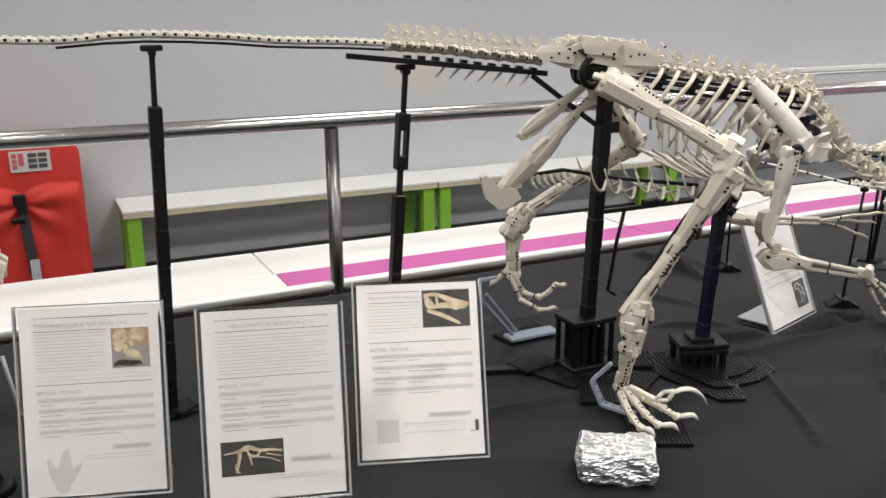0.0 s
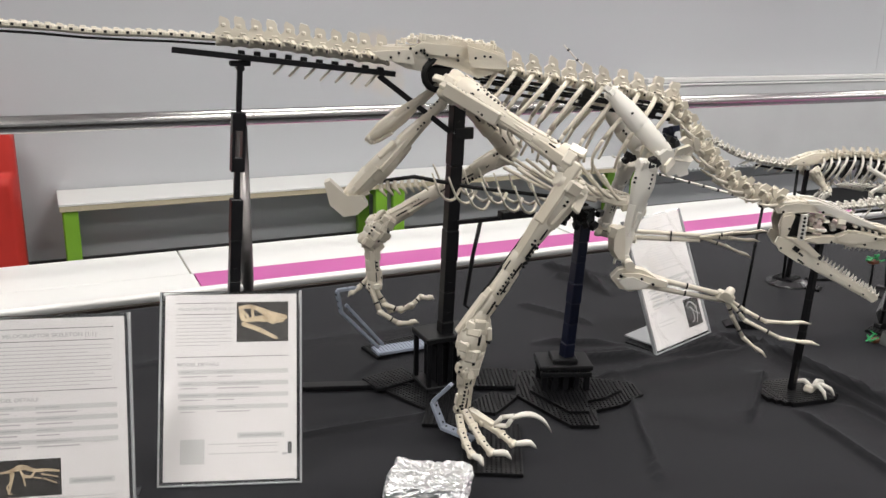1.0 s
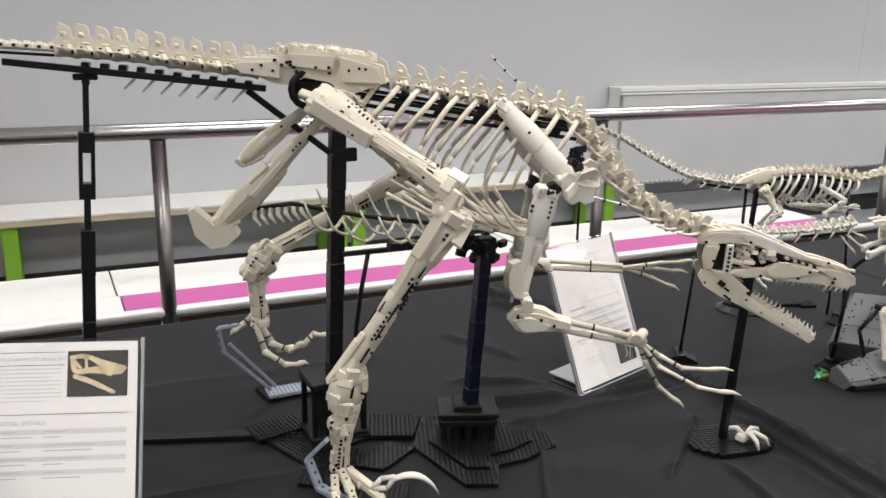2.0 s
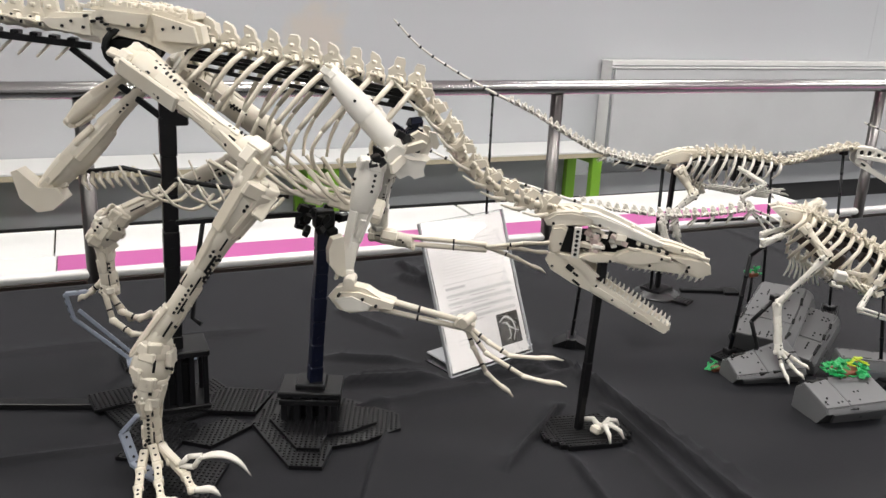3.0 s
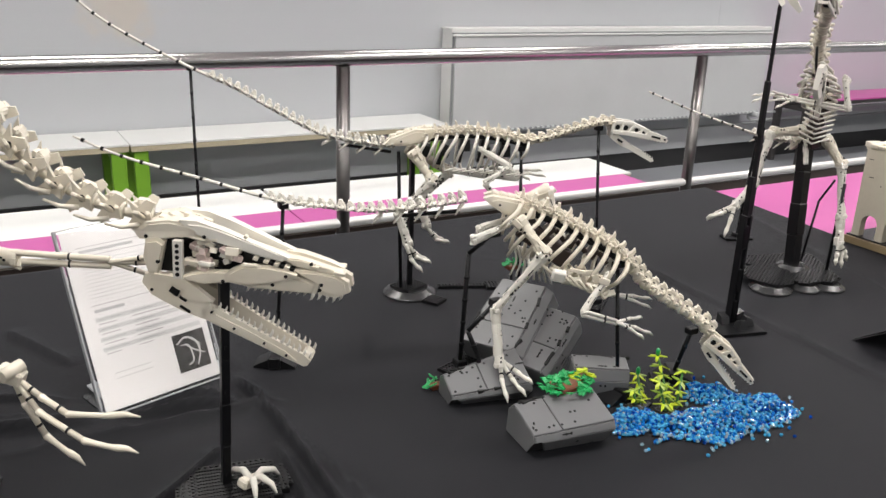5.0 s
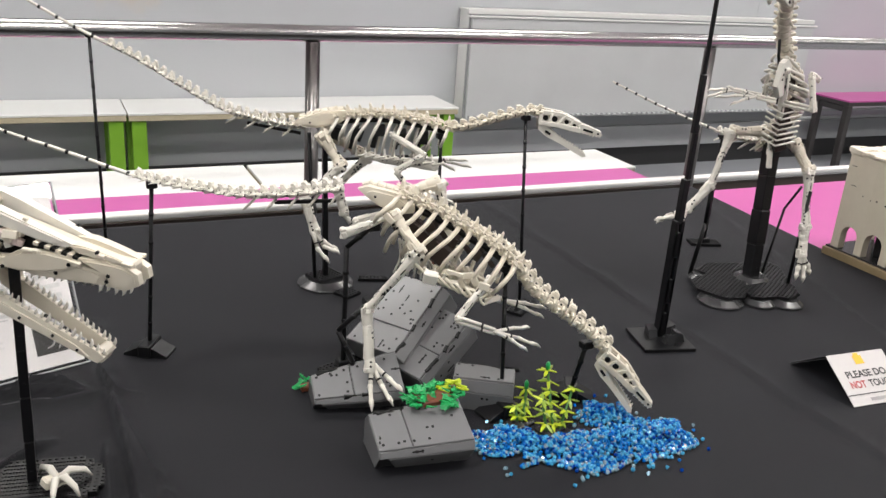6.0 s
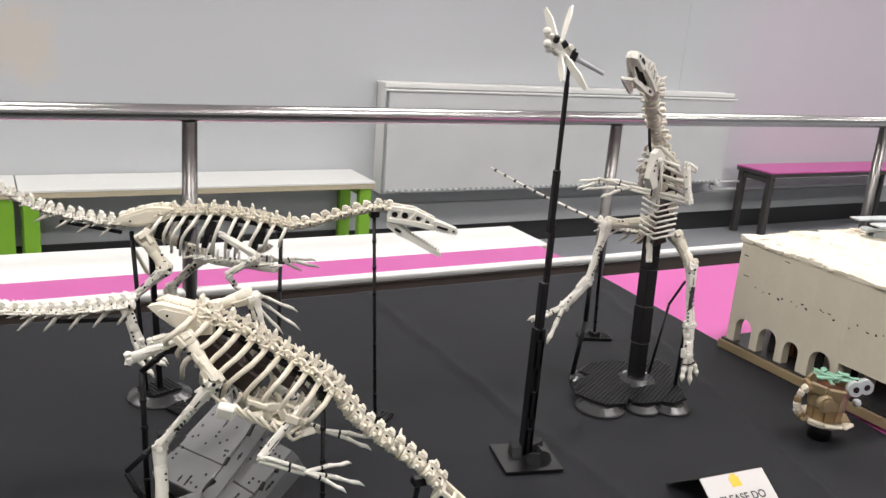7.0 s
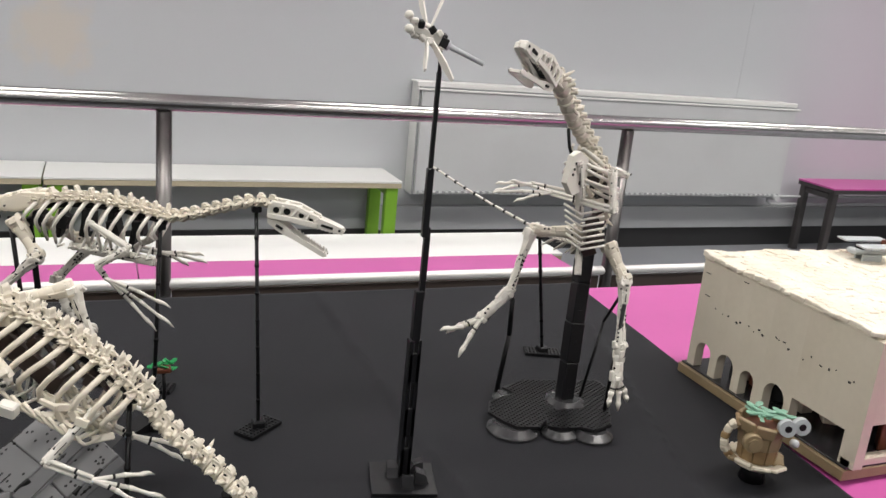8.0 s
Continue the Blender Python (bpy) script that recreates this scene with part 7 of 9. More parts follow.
# ---- slim stands ----
def slim_stand(at, path, r, label, base="wedge", turn=10.0):
    """A thin black rod on a small foot; path holds the points of the rod above the foot."""
    t = thing("display_stand", (at[0], at[1], TOP), label, "display stand", "stands on the table")
    pts = [(at[0], at[1], TOP + 0.008), *path]
    g = Geo()
    for a, b in zip(pts, pts[1:]):
        g.cyl(a, b, r, r, 8)
        n = int((V(b) - V(a)).length / 0.05)
        for i in range(1, n + 1):
            p = V(a).lerp(V(b), i / (n + 1))
            g.cyl(p - V((0, 0, 0.003)), p + V((0, 0, 0.003)), r * 1.25, r * 1.25, 8)
    e = V(pts[-1])
    g.box(T(*e), r * 5, r * 4, r * 3, r * 0.4)
    part("rod", g, BLACK, t)
    g = Geo()
    if base == "wedge":
        m = on_table(at[0], at[1], turn)
        g.prism(m, [(-0.038, 0.0), (0.038, 0.0), (0.038, 0.004), (0.010, 0.018), (-0.010, 0.018), (-0.038, 0.004)], -0.020, 0.020)
        g.box(m @ T(0, 0, 0.012), 0.022, 0.052, 0.022, 0.002)
    elif base == "plate":
        stud_plate(g, on_table(at[0], at[1], turn), 10, 5)
        g.box(T(at[0], at[1], TOP + 0.012), 0.022, 0.022, 0.014, 0.002)
    part("foot", g, BLACK, t)
    return t


slim_stand((1.942, 1.444), [(1.957, 1.431, 0.925)], 0.0034, "thin black rod with a small foot under a tail", turn=-30)
slim_stand((1.905, 1.815), [(1.90, 1.806, 1.112)], 0.0030, "thin black rod with a small foot under a tail", turn=-20)
slim_stand((2.668, 1.428), [(2.657, 1.460, 1.012)], 0.0033, "thin black rod on a studded foot under a head", "plate", 40)
slim_stand((2.495, 1.475), [(2.510, 1.526, 0.965)], 0.0035, "thin black rod with a small foot under a neck", turn=15)
slim_stand((2.435, 1.075), [(2.446, 1.123, 0.850)], 0.0035, "thin black rod with a small foot under a chest", turn=10)
slim_stand((2.572, 1.085), [(2.562, 1.045, 0.738)], 0.0040, "short black rod under a lowered head", turn=-30)
slim_stand((2.241, 1.290), [(2.231, 1.262, 0.855), (2.265, 1.240, 0.895)], 0.0044, "cranked black rod under a hip", "plate", 20)
slim_stand((2.235, 1.225), [(2.225, 1.200, 0.682), (2.199, 1.200, 0.740), (2.249, 1.196, 0.786)], 0.0042, "cranked black rod over the rocks under a leg")
slim_stand((3.352, 1.655), [(3.245, 1.545, 0.935)], 0.0038, "thin black rod on a studded plate under a tail", "plate", -20)


def ring_foot(name, label, discs, plates, rods):
    """A stand on round rimmed discs and studded plates. discs: x, y, radius; rods: lists of points and a width."""
    t = thing(name, (discs[0][0], discs[0][1], TOP), label, "display stand", "stands on the table")
    for x, y, r, z in discs:
        g = Geo()
        n = 28
        prof = [(r, 0.0), (r, 0.003), (r * 0.97, 0.005), (r * 0.66, 0.0135), (r * 0.60, 0.0125), (0.004, 0.0125)]
        vs, fs = [], []
        for k in range(n):
            a = 2 * math.pi * k / n
            for q, h in prof:
                vs.append((x + q * math.cos(a), y + q * math.sin(a), TOP + 0.001 + z + h))
        m = len(prof)
        for k in range(n):
            for q in range(m - 1):
                fs.append((k * m + q, ((k + 1) % n) * m + q, ((k + 1) % n) * m + q + 1, k * m + q + 1))
        fs.append(tuple(k * m for k in range(n)))
        g.add(vs, fs)
        part("disc", g, DISC, t, "grey rimmed round disc")
    g = Geo()
    for k, flat in enumerate(plates):
        if len(flat) == 6 and not isinstance(flat[0], tuple):
            x, y, turn, nx, ny, z = flat
            stud_plate(g, on_table(x, y, turn, z), nx, ny)
        else:
            stud_deck(g, flat, 0.014 + 0.0005 * k, 31, 0.005)
    part("base_plate", g, BLACK, t, "studded black plates")
    for pts, w in rods:
        if w > 0.008:
            beam_pole(t, pts[0], pts[-1], w, BLACK, 4)
        else:
            g = Geo()
            for a, b in zip(pts, pts[1:]):
                g.cyl(a, b, w, w, 8)
            part("post", g, BLACK, t)


ring_foot("display_stand", "black post on a grey rimmed disc behind the rocks", [(2.325, 1.660, 0.060, 0.0)], [(2.325, 1.664, 20, 8, 7, 0.012), (2.350, 1.590, 30, 5, 5, 0.0), (2.45, 1.64, -20, 14, 2, 0.0), (2.52, 1.615, -20, 5, 5, 0.0)],
          [([(2.325, 1.662, TOP + 0.01), (2.305, 1.625, 0.955)], 0.010), ([(2.30, 1.655, TOP + 0.01), (2.275, 1.63, 0.955)], 0.004)])
ring_foot("display_stand", "thick black post on grey rimmed discs and studded plates", [(3.262, 1.393, 0.045, 0.013), (3.122, 1.335, 0.050, 0.0), (3.203, 1.303, 0.036, 0.0), (3.262, 1.284, 0.040, 0.0), (3.165, 1.447, 0.032, 0.004)],
          [[(3.088, 1.375), (3.103, 1.335), (3.118, 1.310), (3.160, 1.302), (3.20, 1.335), (3.25, 1.40), (3.20, 1.45), (3.11, 1.42)], [(3.162, 1.470), (3.219, 1.495), (3.30, 1.475), (3.382, 1.465), (3.384, 1.429), (3.336, 1.342), (3.20, 1.38)], [(3.195, 1.355), (3.28, 1.355), (3.335, 1.342), (3.300, 1.280), (3.256, 1.268), (3.235, 1.284), (3.196, 1.287), (3.175, 1.300)]],
          [([(3.262, 1.395, TOP + 0.02), (3.285, 1.432, 0.955)], 0.028), ([(3.150, 1.47, TOP + 0.01), (3.155, 1.455, 0.76), (3.150, 1.45, 0.84)], 0.005), ([(3.318, 1.335, TOP + 0.01), (3.325, 1.335, 0.86)], 0.004), ([(3.300, 1.40, TOP + 0.01), (3.33, 1.40, 0.80), (3.335, 1.37, 0.86)], 0.003)])


# ---- dragonfly on its stepped post ----
def dragonfly():
    t = thing("dragonfly_stand", (2.866, 1.222, TOP), "tall stepped black post on a square plate", "display stand", "stands on the table")
    for (a, b, w) in (((2.866, 1.222), (TOP + 0.01, 0.865), 0.019), ((2.866, 1.222), (0.86, 0.945), 0.013), ((2.870, 1.222), (0.93, 1.045), 0.009), ((2.866, 1.222), (1.03, 1.135), 0.010), ((2.866, 1.222), (1.11, 1.275), 0.0065)):
        g = Geo()
        z0, z1 = b
        if w > 0.018:
            for s in (-1, 1):
                g.box(T(a[0] + s * 0.0065, a[1], (z0 + z1) / 2), 0.007, 0.016, z1 - z0, 0.001)
            for q in (0.1, 0.4, 0.8):
                g.box(T(a[0], a[1], z0 + q * (z1 - z0)), 0.018, 0.016, 0.05, 0.001)
        else:
            g.box(T(a[0], a[1], (z0 + z1) / 2), w, w, z1 - z0, 0.001)
        part("post", g, BLACK, t)
    g = Geo()
    stud_plate(g, on_table(2.862, 1.212, -14), 13, 12, studs=False)
    part("base_plate", g, BLACK, t, "flat glossy square plate")
    g = Geo()
    for k, (dx, dy) in enumerate(((0.02, -0.02), (-0.006, -0.026), (0.022, 0.012), (-0.02, 0.01))):
        m = T(2.868 + dx, 1.215 + dy, TOP + 0.007) @ pose(0, 0, 0, 0, 0, -14 + 90 * k)
        g.prism(m, [(-0.012, 0), (0.012, 0), (0.006, 0.016), (-0.010, 0.022)], -0.009, 0.009)
    part("brace", g, DISC, t)
    part("post", Geo().tube([(2.866, 1.222, 1.265), (2.866, 1.222, 1.290), (2.864, 1.222, 1.314)], 0.0030, 8), BLACK, t)
    u = thing("dragonfly_model", (2.858, 1.215, 1.275), "white brick-built dragonfly on top of the black post", "dragonfly model")
    c = V((2.838, 1.220, 1.326))
    d = V((0.92, -0.02, -0.36)).normalized()
    body = part("body", Geo().box(along(c - d * 0.02, c + d * 0.03) @ T(0, 0, 0.025), 0.012, 0.014, 0.05, 0.002), BONE_W, u)
    dr = random.Random(83)
    for k in range(12):
        p = c + d * (0.005 * k - 0.024) + V((0, -0.007 + 0.004 * (k % 3), 0.009 if k % 2 else -0.008))
        part("brick", Geo().box(T(*p) @ pose(0, 0, 0, dr.uniform(-30, 30), 20 + dr.uniform(-35, 35), dr.uniform(-30, 30)), dr.uniform(0.008, 0.014), 0.010, dr.uniform(0.007, 0.012), 0.0015), PIN if k % 4 == 3 else BONE_W, body)
    part("brick", Geo().box(along(c + d * 0.024, c + d * 0.036) @ T(0, 0, 0.006), 0.018, 0.014, 0.012, 0.001), PIN, body, "black joint before the tail")
    part("tail", Geo().tube([c + d * 0.03, c + d * 0.10], [0.0042, 0.0034], 8).cyl(c + d * 0.025, c + d * 0.04, 0.008, 0.008, 10), EYE_PALE, u, "pale grey rod tail")
    for dz, dy in ((0.012, -0.010), (-0.006, -0.014)):
        p = c - d * 0.030 + V((0, dy, dz))
        part("eye", Geo().tube([p + V((-0.006, 0, 0)), p + V((-0.003, 0, 0)), p + V((0.003, 0, 0)), p + V((0.006, 0, 0))], [0.003, 0.006, 0.006, 0.003], 8), BONE_W, u)
    for tip in ((0.040, 0.03, 0.062), (0.005, 0.05, 0.055), (-0.008, -0.035, -0.048), (0.030, -0.045, -0.058)):
        a, b = c + V((0.005, 0, 0)), c + V(tip)
        m = along(a, b, (1, 0, 0))
        L = (b - a).length
        g = Geo().prism(m @ pose(0, 0, 0, 0, -90, 0), [(0.006, -0.002), (0.02, -0.0055), (L * 0.7, -0.0085), (L, -0.004), (L, 0.004), (L * 0.7, 0.0075), (0.02, 0.0045), (0.006, 0.002)], -0.0012, 0.0012)
        part("wing", g, BONE_W, u)


EYE_PALE = material("pale_grey_plastic", (0.52, 0.54, 0.56), 0.35, vary=0.08)
dragonfly()


# ---- rocks, plants and water ----
def rock(m, dx, prof, rng, label, slots=9, ends=(1.0, 1.0), undercut=0.0):
    """A faceted block along x of m: smooth grey panels on a dark body. prof runs over it from the front foot to the back foot; ends scale it at both ends."""
    t = thing("rock", (m.translation.x, m.translation.y, TOP), label, "rock model", "rocks under the skeleton")

    def at(u, y, z):
        k = ends[0] + (ends[1] - ends[0]) * (u + 0.5)
        return V((u * dx, y * k, z * k))

    n = len(prof)
    vs = [m @ at(u, y * 0.97, z * 0.97) for u in (-0.49, 0.49) for y, z in prof]
    fs = [tuple(range(n)), tuple(range(2 * n - 1, n - 1, -1))] + [(i, i + n, (i + 1) % n + n, (i + 1) % n) for i in range(n)]
    part("body", Geo().add(vs, fs), ROCK_DARK, t)
    pin = Geo()

    def panel(corners, count):
        """A bevelled panel on a quad or polygon, with pins set in the rows of its grid."""
        mid = sum(corners, V((0, 0, 0))) / len(corners)
        ex = (corners[1] - corners[0]).normalized()
        nrm = ex.cross(corners[2] - corners[1]).normalized()
        ey = nrm.cross(ex)
        low = [p + (mid - p).normalized() * 0.0007 for p in corners]
        top = [p + (mid - p).normalized() * 0.0032 + nrm * 0.0030 for p in corners]
        rim = [p + (mid - p).normalized() * 0.0012 + nrm * 0.0022 for p in corners]
        q = len(corners)
        g = Geo().add([m @ p for p in low + rim + top], [tuple(range(q))[::-1], tuple(range(2 * q, 3 * q))] + [(a + k, a + (k + 1) % q, a + q + (k + 1) % q, a + q + k) for a in (0, q) for k in range(q)])
        part("panel", g, GREY, t)
        ox, oy = max(abs((p - mid).dot(ex)) for p in corners) * 0.8, max(abs((p - mid).dot(ey)) for p in corners) * 0.8
        for k in range(count):
            x, y = round(rng.uniform(-ox, ox) / 0.008) * 0.008, round(rng.uniform(-oy, oy) / 0.008) * 0.008
            if abs(x) > ox or abs(y) > oy:
                continue
            for run in range(rng.choice((1, 1, 2))):
                p = mid + ex * (x + 0.008 * run) + ey * y + nrm * 0.0030
                pin.cyl(m @ (p - nrm * 0.001), m @ (p + nrm * 0.0004), 0.0023, 0.0023, 8)
            if rng.random() < 0.22:
                p = mid + ex * x + ey * y + nrm * 0.0031
                f = Matrix((ex, ey, nrm)).transposed().to_4x4()
                f.translation = p
                pin.box(m @ f, rng.uniform(0.010, 0.018), 0.0022, 0.0012, 0)

    for i in range(n - 1):
        (y0, z0), (y1, z1) = prof[i], prof[i + 1]
        run = math.hypot(y1 - y0, z1 - z0)
        if i == 0 and undercut:
            panel([at(-0.5 + undercut, y0, z0), at(0.5, y0, z0), at(0.5, y1, z1), at(-0.5 + undercut * 0.45, y1, z1)], 2)
            continue
        cut = rng.uniform(-0.18, 0.18)
        for u0, u1 in (((-0.5, cut), (cut, 0.5)) if dx > 0.12 and run > 0.05 else ((-0.5, 0.5),)):
            count = max(1, int(slots * (u1 - u0) * dx * run / 0.0115))
            panel([at(u0, y0, z0), at(u1, y0, z0), at(u1, y1, z1), at(u0, y1, z1)], count if run > 0.02 else 1)
    for k in range(int(dx / 0.022)):
        u = -0.44 + 0.022 * k / dx
        for v in (0.14, 0.88):
            (y0, z0), (y1, z1) = prof[2], prof[3]
            w = V((0, z0 - z1, y1 - y0)).normalized()
            p = at(u, y0 + (y1 - y0) * v, z0 + (z1 - z0) * v) + w * 0.0030
            if rng.random() < 0.7:
                pin.cyl(m @ (p - w * 0.002), m @ (p + w * 0.0005), 0.0023, 0.0023, 8)
    panel([at(-0.5, y, z) for y, z in prof[::-1]], 3)
    panel([at(0.5, y, z) for y, z in prof], 3)
    # ragged dark gaps where panels part
    for k in range(5):
        (y0, z0), (y1, z1) = prof[2], prof[3]
        v, u = rng.choice((0.0, 1.0)), rng.uniform(-0.42, 0.42)
        p = m @ (at(u, y0 + (y1 - y0) * v, z0 + (z1 - z0) * v))
        f = m.copy()
        f.translation = p
        pin.box(f @ pose(0, 0, 0, 0, 0, rng.uniform(-14, 14)), rng.uniform(0.012, 0.034), 0.0065, 0.0065, 0.001)
    tagged(part("pin_set", pin, PIN, t, "black pins and slots"), "", "", "", "stuff")
    return t


ROCK_DARK = material("dark_rock_plastic", (0.03, 0.03, 0.032), 0.4, vary=0.1)
rk = random.Random(61)
BLOCK = [(-0.030, 0.0), (-0.054, 0.032), (-0.050, 0.042), (0.026, 0.064), (0.046, 0.046), (0.050, 0.0)]
rock(T(2.262, 1.016, TOP + 0.001) @ pose(0, 0, 0, 0, 0, -6), 0.138, BLOCK, rk, "grey panelled rock with a green plant on top", 6, (0.86, 1.06), 0.20)
rock(T(2.226, 1.185, TOP + 0.001) @ pose(0, 0, 0, 0, 0, -8), 0.140, [(-0.026, 0.0), (-0.048, 0.024), (-0.044, 0.033), (0.022, 0.062), (0.044, 0.046), (0.050, 0.0)], rk, "grey panelled rock lying low on the cloth", 6, (0.62, 1.08), 0.16)


def leaning(c, u, n):
    """A frame at c with x along u and z as near n as may be."""
    x = V(u).normalized()
    z = V(n)
    z = (z - x * z.dot(x)).normalized()
    m = Matrix((x, z.cross(x), z)).transposed().to_4x4()
    m.translation = c
    return m


SLAB = [(-0.062, 0.0), (-0.064, 0.040), (-0.054, 0.056), (0.050, 0.060), (0.062, 0.042), (0.060, 0.0)]
rock(leaning((2.363, 1.293, 0.669), (0.110, 0.06, 0.085), (-0.56, -0.16, 0.81)), 0.158, SLAB, rk, "tall grey panelled rock leaning up under the skeleton", 11, (1.05, 0.9))
rock(leaning((2.385, 1.214, 0.654), (0.100, 0.045, 0.062), (-0.46, -0.22, 0.85)), 0.140, [(y * 0.55, z * 0.75) for y, z in SLAB], rk, "grey panelled rock leaning against another", 11, (1.0, 0.95))
rock(T(2.420, 1.112, TOP + 0.001) @ pose(0, 0, 0, 0, 0, -31), 0.098, [(-0.024, 0.0), (-0.030, 0.034), (-0.024, 0.052), (0.022, 0.054), (0.030, 0.036), (0.030, 0.0)], rk, "small dark grey panelled rock by the water", 5)


def leaf_mesh(name, size, mat, lobes):
    g = Geo()
    n = 14
    vs = []
    for k in range(n):
        a = 2 * math.pi * k / n
        r = size * (0.75 + 0.25 * math.cos(lobes * a)) * (1.0 if lobes > 1 else (1.0 if abs(math.cos(a)) > 0.5 else 0.5))
        vs.append((r * math.cos(a), r * math.sin(a) * (0.9 if lobes > 1 else 0.42), 0.001 * math.cos(2 * a)))
    g.add(vs + [(x, y, z - 0.0016) for x, y, z in vs], [tuple(range(n)), tuple(range(2 * n - 1, n - 1, -1))] + [(k, k + n, (k + 1) % n + n, (k + 1) % n) for k in range(n)])
    return g.mesh(name, [mat])


def bush(at, radius, count, mat, lobes, size, label, rng, tall=0.0):
    """A low cushion of leaves over a brown foot."""
    t = thing("toy_plant", at, label, "toy plant")
    leaf = leaf_mesh("leaf", size, mat, lobes)
    a = V(at)
    for k in range(count):
        r, ang = radius * math.sqrt(rng.random()), rng.uniform(0, 2 * math.pi)
        m = T(a.x + r * math.cos(ang), a.y + r * math.sin(ang) * 0.8, a.z + 0.006 + 0.020 * rng.random() * (1.2 - r / radius)) @ pose(0, 0, 0, rng.uniform(-35, 35), rng.uniform(-35, 35), rng.uniform(0, 360))
        put("leaf", leaf, m, t)
    part("foot", Geo().box(T(a.x, a.y, a.z + 0.005), radius * 1.1, radius * 0.8, 0.010, 0.002), SOIL, t)
    if tall:
        part("stem", Geo().tube([(a.x, a.y, a.z + 0.002), (a.x + 0.002, a.y, a.z - tall * 0.5), (a.x, a.y, a.z - tall)], 0.0035, 8), BLACK, t, "thin black stem")


def bamboo(at, stems, label, rng):
    """Upright toy stems with a whorl of drooping blade leaves at every knuckle. stems: foot and tip as offsets from at."""
    t = thing("toy_plant", at, label, "toy plant")
    blades = [Geo().prism(pose(0, 0, 0, 90, 0, 0), [(0.0, -0.0012), (0.006, -0.0028), (0.012, -0.0024), (0.019, 0.0), (0.012, 0.0024), (0.006, 0.0028), (0.0, 0.0012)], -0.0008, 0.0008).mesh("leaf", [mat]) for mat in (LIME, OLIVE)]
    a = V(at)
    part("foot", Geo().box(T(a.x, a.y, a.z + 0.003) @ pose(0, 0, 0, 0, 0, 20), 0.040, 0.030, 0.006, 0.001), DISC, t, "dark grey foot plate")
    for k, (foot, tip) in enumerate(stems):
        p0, p1 = a + V(foot), a + V(tip)
        stem = part("stem", Geo().tube([p0, p1], 0.0022, 8), LIME_STEM, t)
        if k == 0:
            part("bud", Geo().tube([p1, p1 + V((0, 0, 0.010)), p1 + V((0, 0, 0.014))], [0.0035, 0.0038, 0.002], 8), LEAF, stem, "green bud at the tip")
        n = max(2, int((p1 - p0).length / 0.017))
        for j in range(n):
            p = p0.lerp(p1, (j + 1.0) / n)
            turn = rng.uniform(0, 360)
            for q in range(5):
                put("leaf", blades[rng.random() < 0.45], T(*p) @ pose(0, 0, 0, 0, 0, turn + 72 * q + rng.uniform(-20, 20)) @ pose(0, 0, 0, rng.uniform(-25, 25), rng.uniform(-12, 34), 0), stem)


OLIVE = material("olive_plastic_leaf", (0.20, 0.30, 0.025), 0.35, vary=0.1, spread=0.2)
LIME_STEM = material("dark_green_plastic", (0.05, 0.16, 0.03), 0.4, vary=0.1)
br = random.Random(71)
bush((2.298, 1.046, TOP + 0.064), 0.046, 70, LEAF, 5, 0.0085, "bright green toy plant on a grey rock", br)
bush((2.338, 1.056, TOP + 0.066), 0.020, 10, LIME, 1, 0.016, "lime green toy leaves beside the green plant", br)
bush((2.162, 1.238, TOP + 0.001), 0.020, 9, LEAF, 1, 0.012, "small dark green toy plant on the cloth", br)
bush((2.517, 1.543, TOP + 0.070), 0.024, 12, LEAF, 1, 0.014, "dark green toy leaves on a stem behind the rocks", br, 0.070)
bamboo((2.482, 1.002, TOP + 0.001), [((0.0, -0.012, 0.0), (0.024, 0.060, 0.072)), ((0.010, -0.010, 0.0), (0.048, 0.020, 0.056)), ((-0.010, -0.010, 0.0), (-0.012, 0.012, 0.050))], "yellow-green toy bamboo standing in the water", br)
bamboo((2.446, 1.032, TOP + 0.001), [((0.0, -0.006, 0.0), (0.034, 0.046, 0.034)), ((-0.004, 0.0, 0.0), (-0.004, 0.012, 0.026))], "short yellow-green toy bamboo by the rock", br)


